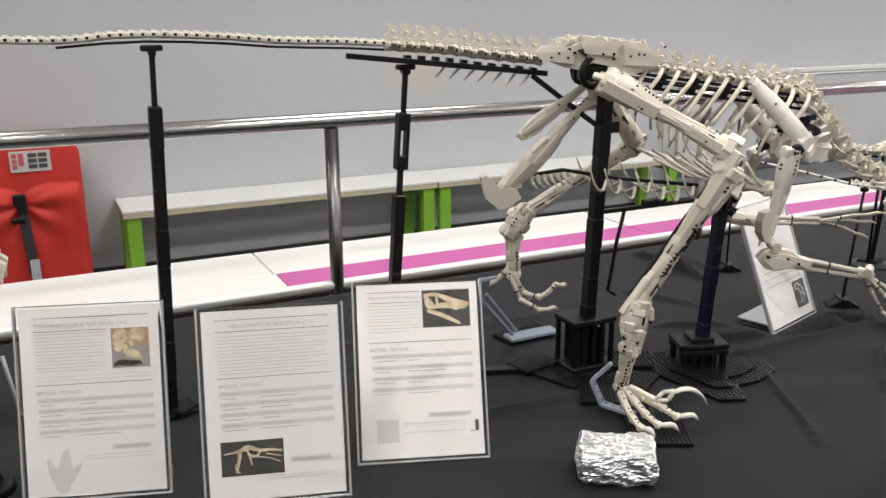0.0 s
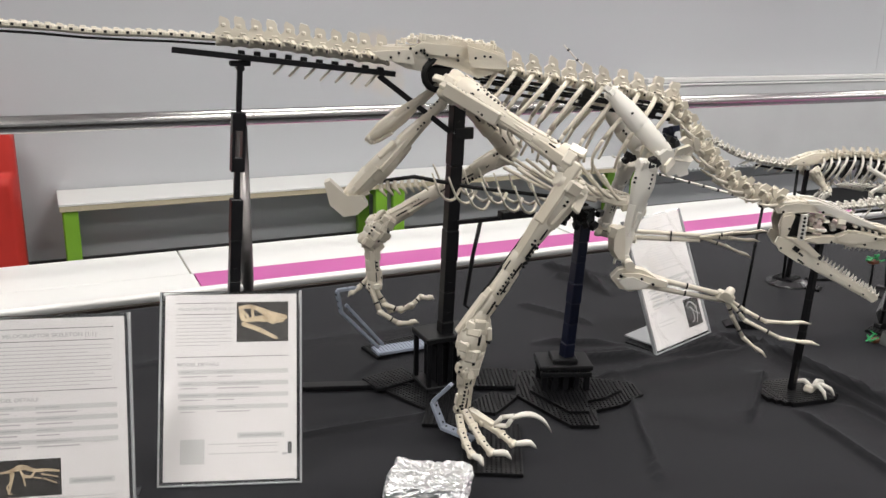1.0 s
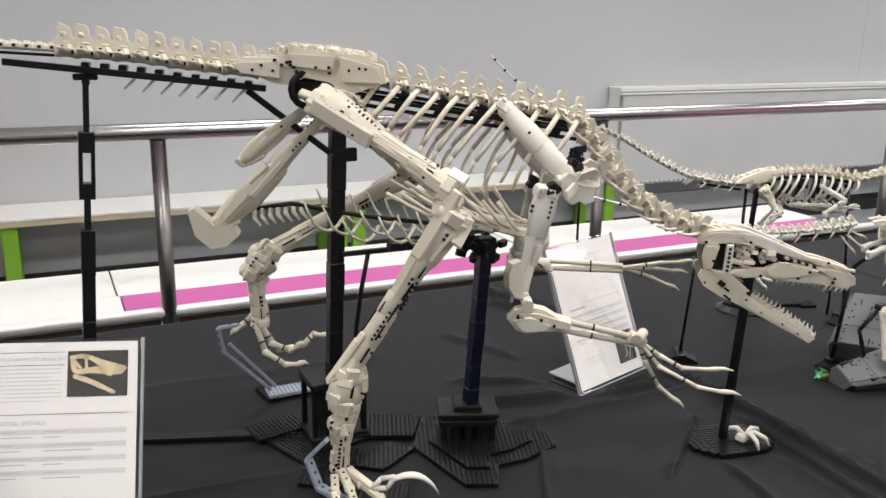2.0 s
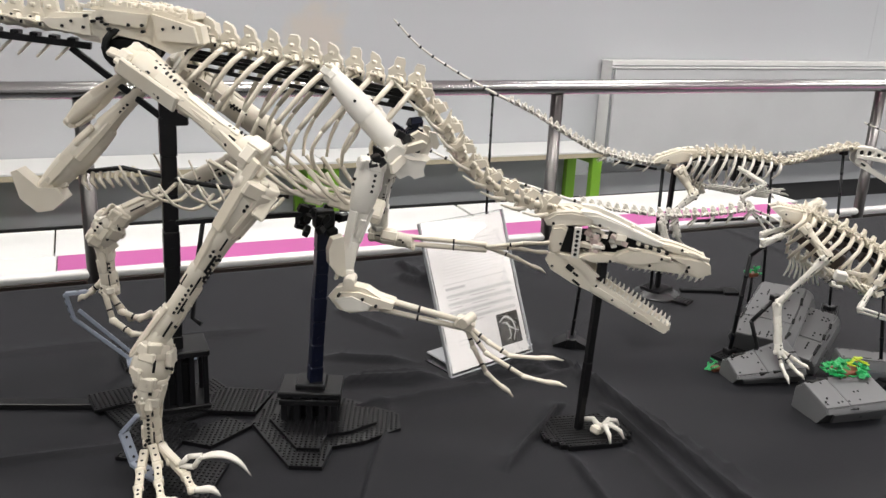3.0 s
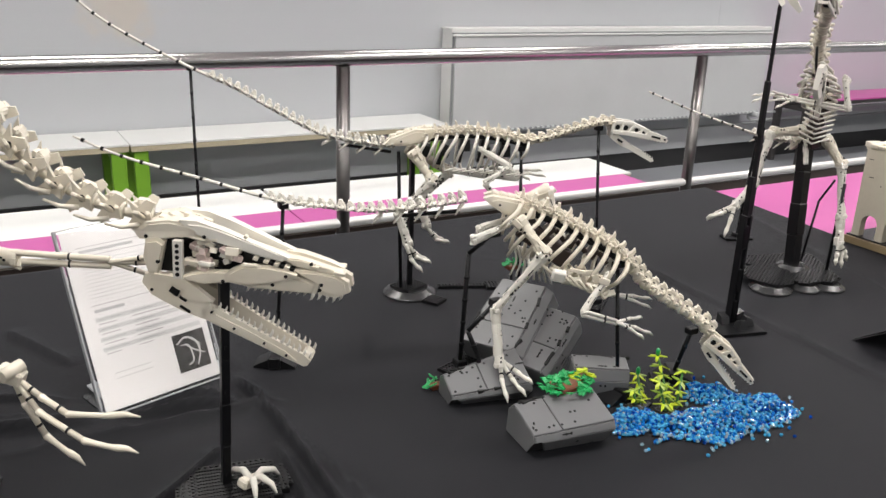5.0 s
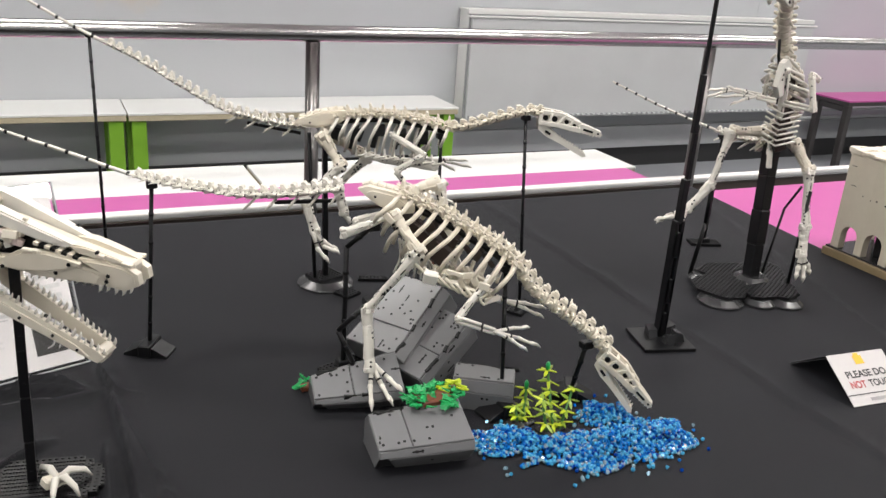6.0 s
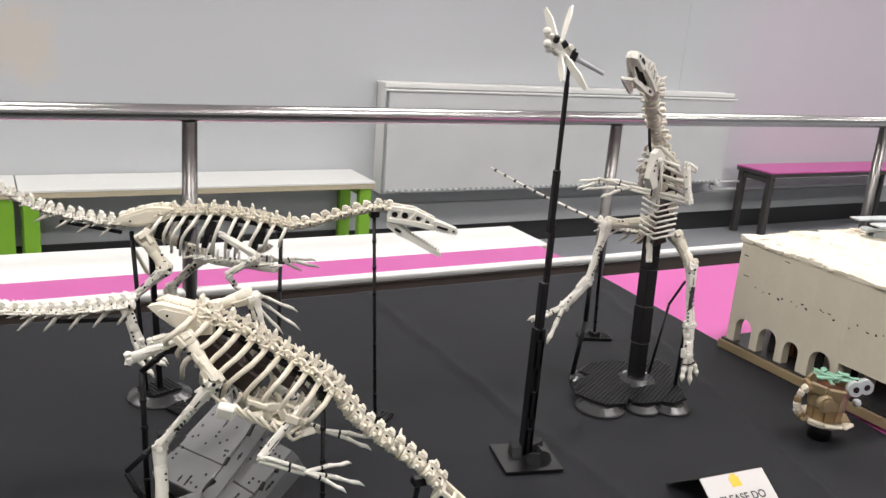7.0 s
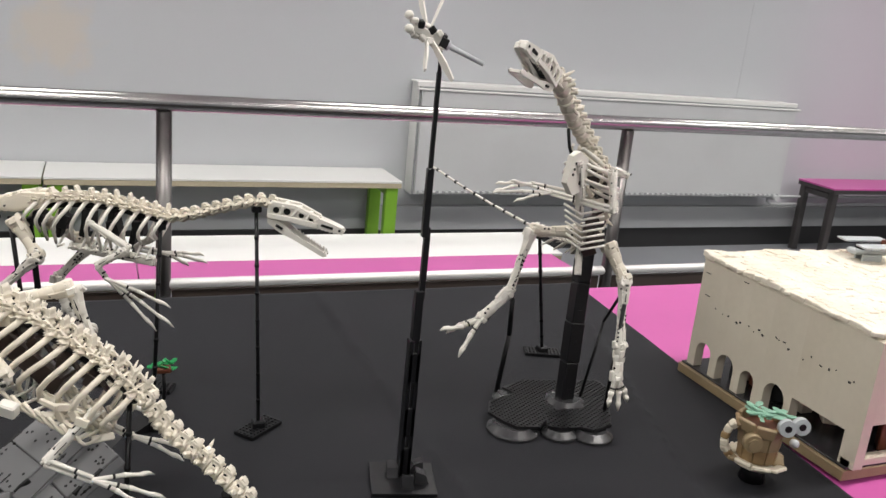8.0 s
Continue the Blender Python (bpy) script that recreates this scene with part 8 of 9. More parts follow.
def water():
    """Loose clear studs heaped into a ragged pool with strays."""
    rng = random.Random(81)
    pools = ((2.400, 0.995, 0.055, 0.042), (2.455, 0.955, 0.062, 0.036), (2.555, 0.935, 0.085, 0.050), (2.615, 0.930, 0.072, 0.052), (2.592, 1.005, 0.044, 0.046), (2.525, 0.912, 0.080, 0.036), (2.655, 0.915, 0.036, 0.036))
    g = Geo()
    n = 0
    while n < 3000:
        x, y = rng.uniform(2.30, 2.72), rng.uniform(0.82, 1.09)
        near = min(math.hypot((x - cx) / rx, (y - cy) / ry) for cx, cy, rx, ry in pools)
        near += 0.45 * noise.noise((x * 32, y * 32, 1.0)) + 0.2 * noise.noise((x * 90, y * 90, 4.0))
        if near > 1.0 and (near > 1.6 or rng.random() > 0.022):
            continue
        if x < 2.345 and y > 0.95:
            continue
        heap = max(0.0, 1.0 - near) * 0.016
        tilt = pose(0, 0, 0, rng.uniform(-60, 60), rng.uniform(-60, 60), rng.uniform(0, 90))
        m = T(x, y, TOP + 0.003 + rng.random() * heap) @ tilt
        mi = rng.choice((0, 0, 0, 0, 1, 1, 1, 1, 2, 3)) if near < 0.85 else rng.choice((0, 1, 1, 2, 2, 3))
        g.cyl(m @ V((0, 0, -0.0015)), m @ V((0, 0, 0.0015)), 0.0029, 0.0029, 6, mi)
        g.cyl(m @ V((0, 0, 0.0015)), m @ V((0, 0, 0.0031)), 0.0022, 0.0022, 6, mi)
        n += 1
    ob = part("water_studs", g, [GEM_BLUE, GEM_PALE, GEM_CLEAR, GEM_DEEP], None, "", (2.52, 0.945, TOP))
    tagged(ob, "heap of loose blue clear plastic studs as water", "studs", "", "stuff")


water()


# ---- the pale bent support under the far foot, and one by the near foot ----
def foot_support():
    t = thing("foot_support", (1.10, 1.60, TOP), "pale grey-blue bent support on a small plate", "support")
    def ladder(a, b, w):
        g = Geo().box(along(a, b) @ T(0, 0, (V(b) - V(a)).length / 2), w, 0.007, (V(b) - V(a)).length, 0.001)
        n = int((V(b) - V(a)).length / 0.016)
        m = along(a, b)
        for i in range(n):
            g.cyl(m @ V((0, -0.004, 0.008 + i * 0.016)), m @ V((0, 0.004, 0.008 + i * 0.016)), 0.0024, 0.0024, 7, 1)
        return g
    part("arm", ladder((1.0, 1.56, 0.800), (0.955, 1.57, 0.795), 0.008), [PALEBLUE, PIN], t)
    part("arm", ladder((0.955, 1.57, 0.795), (0.965, 1.575, 0.745), 0.008), [PALEBLUE, PIN], t)
    part("arm", ladder((0.965, 1.575, 0.745), (1.055, 1.595, 0.645), 0.008), [PALEBLUE, PIN], t)
    part("arm", ladder((0.975, 1.575, 0.760), (1.065, 1.595, 0.650), 0.006), [PALEBLUE, PIN], t)
    g = Geo()
    stud_plate(g, on_table(1.115, 1.61, 0, 0.0064), 16, 5)
    part("foot_plate", g, PALEBLUE, t)
    g = Geo()
    stud_plate(g, on_table(1.11, 1.63, 8), 17, 9)
    part("base_plate", g, BLACK, t)
    u = thing("foot_support", (1.03, 1.21, TOP), "pale grey-blue bent support behind the standing foot", "support")
    part("arm", ladder((1.040, 1.232, 0.632), (1.028, 1.250, 0.676), 0.016), [PALEBLUE, PIN], u)
    part("arm", ladder((1.028, 1.250, 0.676), (1.052, 1.225, 0.715), 0.014), [PALEBLUE, PIN], u)
    part("arm", ladder((1.040, 1.232, 0.632), (1.07, 1.17, 0.630), 0.018), [PALEBLUE, PIN], u)


foot_support()


# ---- crumpled foil parcel ----
def foil_parcel():
    bm = bmesh.new()
    bmesh.ops.create_cube(bm, size=1.0)
    bmesh.ops.subdivide_edges(bm, edges=bm.edges[:], cuts=27, use_grid_fill=True)
    bmesh.ops.triangulate(bm, faces=bm.faces[:])
    rng = random.Random(17)

    def crease(x, y, z, f):
        return abs(noise.noise((x * f, y * f, z * f + 2.7)))

    for v in bm.verts:
        x, y, z = v.co
        k = 1 - 0.10 * (abs(2 * x) ** 4 + abs(2 * y) ** 4) / 2 - 0.10 * abs(2 * z) ** 3
        p = Vector((x * 0.140 * k, y * 0.106 * k, z * 0.052))
        out = p.normalized()
        p += out * (0.006 * noise.noise((x * 3.1, y * 3.3, z * 2.2)) - 0.006 * crease(x, y, z, 5.0) - 0.0042 * crease(x, y, z, 11.0) - 0.0024 * crease(x, y, z, 23.0))
        p += Vector((rng.uniform(-1, 1), rng.uniform(-1, 1), rng.uniform(-1, 1))) * 0.0006
        v.co = p
    for v in bm.verts:
        v.co.z = max(v.co.z, -0.025)
    me = bpy.data.meshes.new("foil_parcel")
    bm.to_mesh(me)
    bm.free()
    me.materials.append(FOIL)
    ob = new("foil_parcel", me)
    ob.matrix_world = T(0.922, 1.030, TOP + 0.0265) @ pose(0, 0, 0, 0, 0, -32)
    tagged(ob, "crumpled silver foil parcel lying on the black cloth", "foil parcel")


foil_parcel()


# ---- printed signs in clear stands ----
def text_geo(words, size, m, deep=0.0002, align="LEFT", squeeze=1.0):
    """Letters of the built-in font, flat on the x, y plane of m."""
    cu = bpy.data.curves.new("letters", "FONT")
    cu.body, cu.size, cu.align_x, cu.extrude, cu.offset = words, size, align, deep, size * 0.022
    ob = bpy.data.objects.new("letters", cu)
    scene.collection.objects.link(ob)
    me = bpy.data.meshes.new_from_object(ob.evaluated_get(bpy.context.evaluated_depsgraph_get()))
    g = Geo().add([m @ V((v.co.x * squeeze, v.co.y, v.co.z)) for v in me.vertices], [tuple(p.vertices) for p in me.polygons])
    bpy.data.objects.remove(ob)
    bpy.data.curves.remove(cu)
    bpy.data.meshes.remove(me)
    return g


def sign_frame(bl, br, tl):
    """Origin at the lower left corner, x along the foot, y up the face, z to the reader."""
    x = (V(br) - V(bl)).normalized()
    y = V(tl) - V(bl)
    y = (y - x * y.dot(x)).normalized()
    m = Matrix((x, y, x.cross(y))).transposed().to_4x4()
    m.translation = bl
    return m


class Sheet:
    """A printed sheet of paper behind clear acrylic; places on it run from 0 to 1 from its upper left corner."""

    def __init__(self, m, label, w=0.212, h=0.300):
        self.m, self.w, self.h = m, w, h
        o = m.translation
        self.t = thing("sign_stand", (o.x, o.y, TOP), label, "sign", "printed signs on the table")
        part("paper", Geo().box(m @ T(w / 2, h / 2, 0), w * 0.985, h * 0.985, 0.0006, 0), PAPER, self.t)
        g = Geo().box(m @ T(w / 2, h / 2, 0.0030), w + 0.007, h + 0.005, 0.0026, 0.0008)
        part("front_pane", g, ACRYLIC, self.t, "clear acrylic pane").visible_shadow = False
        g = Geo().box(m @ T(w / 2, h / 2, -0.0030), w + 0.007, h + 0.005, 0.0026, 0.0008)
        part("back_pane", g, ACRYLIC, self.t, "clear acrylic pane").visible_shadow = False
        for x in (-0.0052, w + 0.0052):
            part("edge", Geo().box(m @ T(x, h / 2, 0.0), 0.0034, h + 0.006, 0.0088, 0.001), ACRYLIC_EDGE, self.t, "bright edge of the acrylic").visible_shadow = False
        part("edge", Geo().box(m @ T(w / 2, -0.0040, 0.0), w + 0.0138, 0.0030, 0.0088, 0.001), ACRYLIC_EDGE, self.t, "bright edge of the acrylic").visible_shadow = False
        out = m.to_3x3() @ V((0, 0, 1))
        back = V((-out.x, -out.y, 0)).normalized()
        a = m @ V((0, 0, 0))
        b = m @ V((w, 0, 0))
        g = Geo().add([V((p.x, p.y, TOP + 0.0015 + dz)) + back * k for dz in (0, 0.003) for p, k in ((a, 0.0), (b, 0.0), (b, 0.085), (a, 0.085))],
                      [(0, 1, 2, 3), (7, 6, 5, 4), (0, 4, 5, 1), (1, 5, 6, 2), (2, 6, 7, 3), (3, 7, 4, 0)])
        part("foot", g, ACRYLIC, self.t, "clear acrylic foot").visible_shadow = False

    def at(self, u, v, lift=0.0005):
        return self.m @ T(u * self.w, (1 - v) * self.h, lift)

    def bars(self, rows, mat, name="print", lift=0.0005):
        g = Geo()
        for u0, v0, u1, v1 in rows:
            g.box(self.at((u0 + u1) / 2, (v0 + v1) / 2, lift), (u1 - u0) * self.w, (v1 - v0) * self.h, 0.0002, 0)
        return part(name, g, mat, self.t)

    def words(self, text, u, v, size, mat, align="LEFT", squeeze=1.15):
        part("heading", text_geo(text, size, self.at(u, v, 0.0006), 0.0001, align, squeeze), mat, self.t)

    def photo(self, u0, v0, u1, v1, back, shapes, tone):
        ob = self.bars([(u0, v0, u1, v1)], back, "photo")
        g = Geo()
        for k, (kind, pts, r) in enumerate(shapes):
            self.ribbon(g, [(u0 + (u1 - u0) * p, v0 + (v1 - v0) * q) for p, q in pts], r, 0.0008 + 0.0001 * k)
        part("picture", g, tone, ob)

    def ribbon(self, g, pts, widths, lift):
        """A flat printed stroke with round ends; widths are half widths as shares of the sheet's width."""
        n = len(pts)
        line = smooth_path([(u * self.w, (1 - v) * self.h, 0) for u, v in pts], 4 * n) if n > 2 else [V((u * self.w, (1 - v) * self.h, 0)) for u, v in pts]
        m = len(line)
        left, right = [], []
        for i, p in enumerate(line):
            d = (line[min(i + 1, m - 1)] - line[max(i - 1, 0)]).normalized()
            s = i / (m - 1) * (n - 1)
            k = min(int(s), n - 2)
            r = (widths[k] + (widths[k + 1] - widths[k]) * (s - k)) * self.w
            r *= 1 + 0.25 * noise.noise((p.x * 300, p.y * 300, lift * 9000))
            side = V((-d.y, d.x, 0)) * r
            left.append(p + side)
            right.append(p - side)
            if i in (0, m - 1):
                tip = p + d * (r * 0.8 if i else -r * 0.8)
                (left if i else right).append(tip) if i else left.insert(0, tip)
        loop = left + right[::-1]
        pts3 = [self.m @ (p + V((0, 0, lift))) for p in loop]
        low = [self.m @ (p + V((0, 0, lift - 0.00015))) for p in loop]
        q = len(loop)
        g.add(pts3 + low, [tuple(range(q)), tuple(range(2 * q - 1, q - 1, -1))] + [(x, x + q, (x + 1) % q + q, (x + 1) % q) for x in range(q)])

    def table(self, v0, step=0.055, n=4):
        self.bars([(0.11, v0 + step * k, 0.93, v0 + step * k + 0.024) for k in range(n)], INK_PALE)
        rng = random.Random(int(v0 * 1000))
        self.bars([(0.13, v0 + step * k + dv, 0.13 + rng.uniform(0.08, 0.2), v0 + step * k + dv + 0.006) for k in range(n) for dv in (0.008, 0.033)], INK, lift=0.0008)
        self.bars([(0.40, v0 + step * k + dv, 0.40 + rng.uniform(0.1, 0.35), v0 + step * k + dv + 0.006) for k in range(n) for dv in (0.008, 0.033)], INK, lift=0.0008)


def lines_of_print(u0, u1, v0, n, step, rng):
    return [(u0, v0 + step * k, u1 - rng.uniform(0, 0.25) * (u1 - u0) * (k % 3 == 2), v0 + step * k + 0.0032) for k in range(n)]


PHOTO_SKULL = material("printed_bone_tone", (0.50, 0.40, 0.27), 0.5, vary=0.35, grain=260, bump=0.0, stain=0.8, stain_scale=60, tint=(0.22, 0.15, 0.09))


def signs():
    rng = random.Random(91)
    # the skull of the great meat-eater
    s = Sheet(sign_frame((0.048, 1.366, TOP + 0.004), (0.257, 1.298, TOP + 0.004), (0.072, 1.425, 0.905)), "printed white sign with a skull photo in a clear stand")
    s.bars([(0.10, 0.055, 0.92, 0.058), (0.10, 0.125, 0.62, 0.128), (0.10, 0.405, 0.93, 0.408)], INK_DARK)
    s.words("TYRANNOSAURUS REX SKULL (1:5)", 0.11, 0.105, 0.0078, INK)
    s.bars(lines_of_print(0.11, 0.60, 0.14, 12, 0.0175, rng), INK)
    s.bars(lines_of_print(0.11, 0.90, 0.362, 2, 0.020, rng), INK_PALE)
    s.photo(0.65, 0.125, 0.92, 0.335, PHOTO_TAN, [("", [(0.08, 0.22), (0.25, 0.12), (0.45, 0.20), (0.65, 0.12), (0.88, 0.14)], (0.016, 0.030, 0.019, 0.035, 0.019)), ("", [(0.10, 0.36), (0.3, 0.34), (0.5, 0.22), (0.8, 0.26)], (0.025, 0.016, 0.022, 0.030)),
        ("", [(0.14, 0.50), (0.35, 0.46), (0.42, 0.62), (0.6, 0.66), (0.78, 0.78)], (0.027, 0.016, 0.025, 0.030, 0.014)), ("", [(0.2, 0.2), (0.16, 0.5)], (0.016, 0.022)), ("", [(0.5, 0.36), (0.55, 0.44)], (0.016, 0.011))], PHOTO_SKULL)
    s.bars([(0.65, 0.225, 0.92, 0.335)], PHOTO_GREY, lift=0.0006)
    g = Geo()
    s.ribbon(g, ((0.67, 0.318), (0.72, 0.305), (0.78, 0.312), (0.84, 0.308), (0.86, 0.318)), (0.01, 0.022, 0.024, 0.018, 0.006), 0.0014)
    part("picture", g, PHOTO, s.t, "dark base in the photo")
    s.words("MODEL DETAILS", 0.11, 0.455, 0.0078, INK)
    s.table(0.475)
    s.bars([(0.62, 0.735, 0.90, 0.765)], INK_PALE)
    s.bars([(0.64, 0.743, 0.88, 0.757)], INK, lift=0.0008)
    s.bars([(0.40, 0.785, 0.92, 0.79), (0.40, 0.803, 0.92, 0.808)], INK_PALE)
    g = Geo()
    for k, (pts, r) in enumerate(((((0.25, 0.96), (0.27, 0.88), (0.29, 0.755)), (0.05, 0.055, 0.022)), (((0.25, 0.93), (0.19, 0.86), (0.165, 0.80)), (0.05, 0.035, 0.018)), (((0.26, 0.93), (0.33, 0.88), (0.39, 0.83)), (0.05, 0.03, 0.014)))):
        s.ribbon(g, pts, r, 0.0006 + 0.0002 * k)
    part("footprint", g, INK_PALE, s.t, "pale grey three-toed footprint")
    # the skeleton
    s = Sheet(sign_frame((0.300, 1.226, TOP + 0.004), (0.508, 1.165, TOP + 0.004), (0.326, 1.290, 0.906)), "printed white sign with a skeleton photo in a clear stand")
    s.bars([(0.10, 0.055, 0.92, 0.058), (0.10, 0.115, 0.92, 0.118), (0.10, 0.355, 0.93, 0.358)], INK_DARK)
    s.words("VELOCIRAPTOR SKELETON (1:1)", 0.20, 0.097, 0.0078, INK)
    s.bars(lines_of_print(0.11, 0.90, 0.140, 12, 0.0175, rng), INK)
    s.words("MODEL DETAILS", 0.11, 0.405, 0.0078, INK)
    s.table(0.425)
    s.photo(0.10, 0.685, 0.55, 0.865, PHOTO, [("", [(0.05, 0.35), (0.25, 0.30), (0.45, 0.20), (0.62, 0.30), (0.8, 0.30), (0.97, 0.35)], (0.0044, 0.0088, 0.0193, 0.0121, 0.0099, 0.0066)), ("", [(0.3, 0.35), (0.28, 0.6), (0.24, 0.9)], (0.0165, 0.0077, 0.0066)), ("", [(0.45, 0.4), (0.48, 0.7)], (0.0077, 0.0055)), ("", [(0.42, 0.3), (0.46, 0.42), (0.56, 0.46), (0.62, 0.34)], (0.0055, 0.0110, 0.0088, 0.0066)), ("", [(0.28, 0.6), (0.22, 0.72), (0.26, 0.88), (0.3, 0.9)], (0.0077, 0.0044, 0.0055, 0.0033)), ("", [(0.6, 0.48), (0.72, 0.52)], (0.0044, 0.0033)), ("", [(0.72, 0.40), (0.95, 0.50)], (0.0055, 0.0044)), ("", [(0.75, 0.52), (0.93, 0.66)], (0.0044, 0.0044))], PHOTO_SKULL)
    s.bars([(0.60, 0.785, 0.90, 0.815)], INK_PALE)
    s.bars([(0.62, 0.793, 0.88, 0.807)], INK, lift=0.0008)
    s.bars([(0.40, 0.875, 0.90, 0.88), (0.40, 0.89, 0.90, 0.895)], INK_PALE)
    # the skull
    s = Sheet(sign_frame((0.556, 1.243, TOP + 0.004), (0.765, 1.170, TOP + 0.004), (0.600, 1.348, 0.900)), "printed white sign with a dark skull photo in a clear stand")
    s.bars([(0.09, 0.052, 0.52, 0.055), (0.09, 0.112, 0.52, 0.115), (0.09, 0.340, 0.93, 0.343)], INK_DARK)
    s.words("VELOCIRAPTOR SKULL (1:1)", 0.10, 0.092, 0.0066, INK)
    s.bars(lines_of_print(0.09, 0.50, 0.130, 9, 0.0185, rng), INK)
    s.photo(0.54, 0.05, 0.93, 0.265, PHOTO, [("", [(0.05, 0.15), (0.3, 0.12), (0.65, 0.32), (0.95, 0.40)], (0.0119, 0.0170, 0.0255, 0.0204)), ("", [(0.08, 0.2), (0.15, 0.45), (0.45, 0.42), (0.9, 0.48)], (0.0170, 0.0170, 0.0238, 0.0170)), ("", [(0.12, 0.55), (0.4, 0.68), (0.78, 0.92)], (0.0153, 0.0170, 0.0119)), ("", [(0.10, 0.2), (0.22, 0.38)], (0.0102, 0.0102)), ("", [(0.3, 0.15), (0.32, 0.42)], (0.0085, 0.0119)), ("", [(0.5, 0.38), (0.72, 0.55)], (0.0170, 0.0085))], PHOTO_SKULL)
    s.words("MODEL DETAILS", 0.10, 0.39, 0.0078, INK)
    s.table(0.41, 0.062)
    s.bars([(0.55, 0.745, 0.90, 0.775)], INK_PALE)
    s.bars([(0.57, 0.753, 0.88, 0.767)], INK, lift=0.0008)
    s.bars([(0.34, 0.80, 0.85, 0.806), (0.34, 0.85, 0.85, 0.856), (0.56, 0.815, 0.85, 0.82)], INK_PALE)
    s.bars([(0.13, 0.775, 0.31, 0.905)], INK_PALE)
    s.bars([(0.925, 0.80, 0.955, 0.862)], INK_DARK)
    s.bars([(0.885, 0.855, 0.92, 0.868)], INK)
    # the one further back, facing another way
    s = Sheet(sign_frame((1.636, 1.378, TOP + 0.004), (1.850, 1.444, TOP + 0.004), (1.592, 1.484, 0.899)), "printed white sign with a small dark photo, behind the raptor's arm")
    s.bars([(0.10, 0.10, 0.80, 0.104), (0.10, 0.15, 0.80, 0.154), (0.10, 0.42, 0.90, 0.424)], INK)
    s.bars([(0.12, 0.118, 0.55, 0.134)], INK)
    s.bars(lines_of_print(0.11, 0.90, 0.18, 11, 0.020, rng), INK_PALE)
    s.bars([(0.12, 0.445, 0.36, 0.462)], INK)
    s.table(0.49)
    s.photo(0.66, 0.70, 0.94, 0.92, PHOTO, [("", [(0.1, 0.25), (0.4, 0.12), (0.7, 0.3), (0.75, 0.6), (0.6, 0.9)], (0.0060, 0.0084, 0.0096, 0.0072, 0.0048)), ("", [(0.35, 0.3), (0.6, 0.5), (0.9, 0.65)], (0.0048, 0.0072, 0.0048)), ("", [(0.2, 0.3), (0.45, 0.35), (0.5, 0.75), (0.3, 0.85)], (0.0036, 0.0060, 0.0072, 0.0036)), ("", [(0.55, 0.2), (0.85, 0.4)], (0.0048, 0.0036))], INK_PALE)
    s.bars([(0.15, 0.80, 0.45, 0.806), (0.15, 0.83, 0.45, 0.836)], INK_PALE)
    g = Geo().prism(T(0, 0, TOP + 0.010) @ pose(0, 0, 0, 90, 0, 0), [(1.648, -1.386), (1.850, -1.448), (1.826, -1.546), (1.622, -1.478)], 0.0, 0.003)
    part("foot", g, EYE_PALE, s.t, "pale foot of the sign stand")


signs()


def tent_card():
    t = thing("tent_card", (3.10, 0.97, TOP), "folded white card asking visitors not to touch", "card sign")
    a, b = V((3.030, 0.896, TOP + 0.002)), V((3.160, 0.886, TOP + 0.002))
    c, d = V((3.037, 0.980, TOP + 0.057)), V((3.167, 0.970, TOP + 0.057))
    e, f = V((3.048, 1.058, TOP + 0.002)), V((3.178, 1.048, TOP + 0.002))
    up = V((0, 0, 0.0012))

    def leaf(p, q, r, s):
        return Geo().add([p, q, r, s, p - up, q - up, r - up, s - up], [(0, 1, 2, 3), (7, 6, 5, 4), (0, 4, 5, 1), (1, 5, 6, 2), (2, 6, 7, 3), (3, 7, 4, 0)])
    part("front_leaf", leaf(a, b, d, c), PAPER, t)
    part("back_leaf", leaf(c, d, f, e), PIN, t, "dark back leaf")
    m = sign_frame(a, b, c)
    w, h = 0.130, 0.1005
    part("wording", text_geo("PLEASE DO", 0.0185, m @ T(w / 2, h * 0.52, 0.0006), 0.0001, "CENTER", 1.0), INK_DARK, t)
    part("wording", text_geo("NOT", 0.0185, m @ T(w * 0.13, h * 0.32, 0.0006), 0.0001, "LEFT", 0.86), INK_RED, t, "red letters")
    part("wording", text_geo("TOUCH", 0.0185, m @ T(w * 0.46, h * 0.32, 0.0006), 0.0001, "LEFT", 0.86), INK_DARK, t)
    g = Geo().box(m @ T(w * 0.5, h * 0.85, 0.0006), 0.020, 0.017, 0.0003, 0).box(m @ T(w * 0.5, h * 0.955, 0.0006), 0.011, 0.006, 0.0003, 0)
    part("logo", g, YELLOW, t, "yellow rounded shape")
    part("rule", Geo().box(m @ T(w * 0.5, h * 0.20, 0.0006), w, 0.0016, 0.0003, 0), INK_DARK, t)
    part("small_print", Geo().box(m @ T(w * 0.5, h * 0.09, 0.0006), 0.042, 0.006, 0.0003, 0), INK, t)


tent_card()


# ---- cream brick building ----
def arch_bay(g, y0, y1, z0, z1, x, deep, opening, spring, mi=0):
    """A stretch of wall in the plane x with an opening (o0, o1) that ends in a half circle over spring."""
    o0, o1 = opening
    c, r = (o0 + o1) / 2, (o1 - o0) / 2
    arc = [(c + r * math.cos(math.pi * k / 10), spring + r * math.sin(math.pi * k / 10)) for k in range(11)]
    left = [(o1, z0), (y1, z0), (y1, z1), (c, z1), (c, spring + r)] + arc[4::-1]
    right = [(y0, z0), (o0, z0)] + arc[10:5:-1] + [(c, spring + r), (c, z1), (y0, z1)]
    m = Matrix(((0, 1, 0, x), (1, 0, 0, 0), (0, 0, 1, 0), (0, 0, 0, 1)))
    for poly in (left, right):
        g.prism(m, poly, 0, deep, mi)


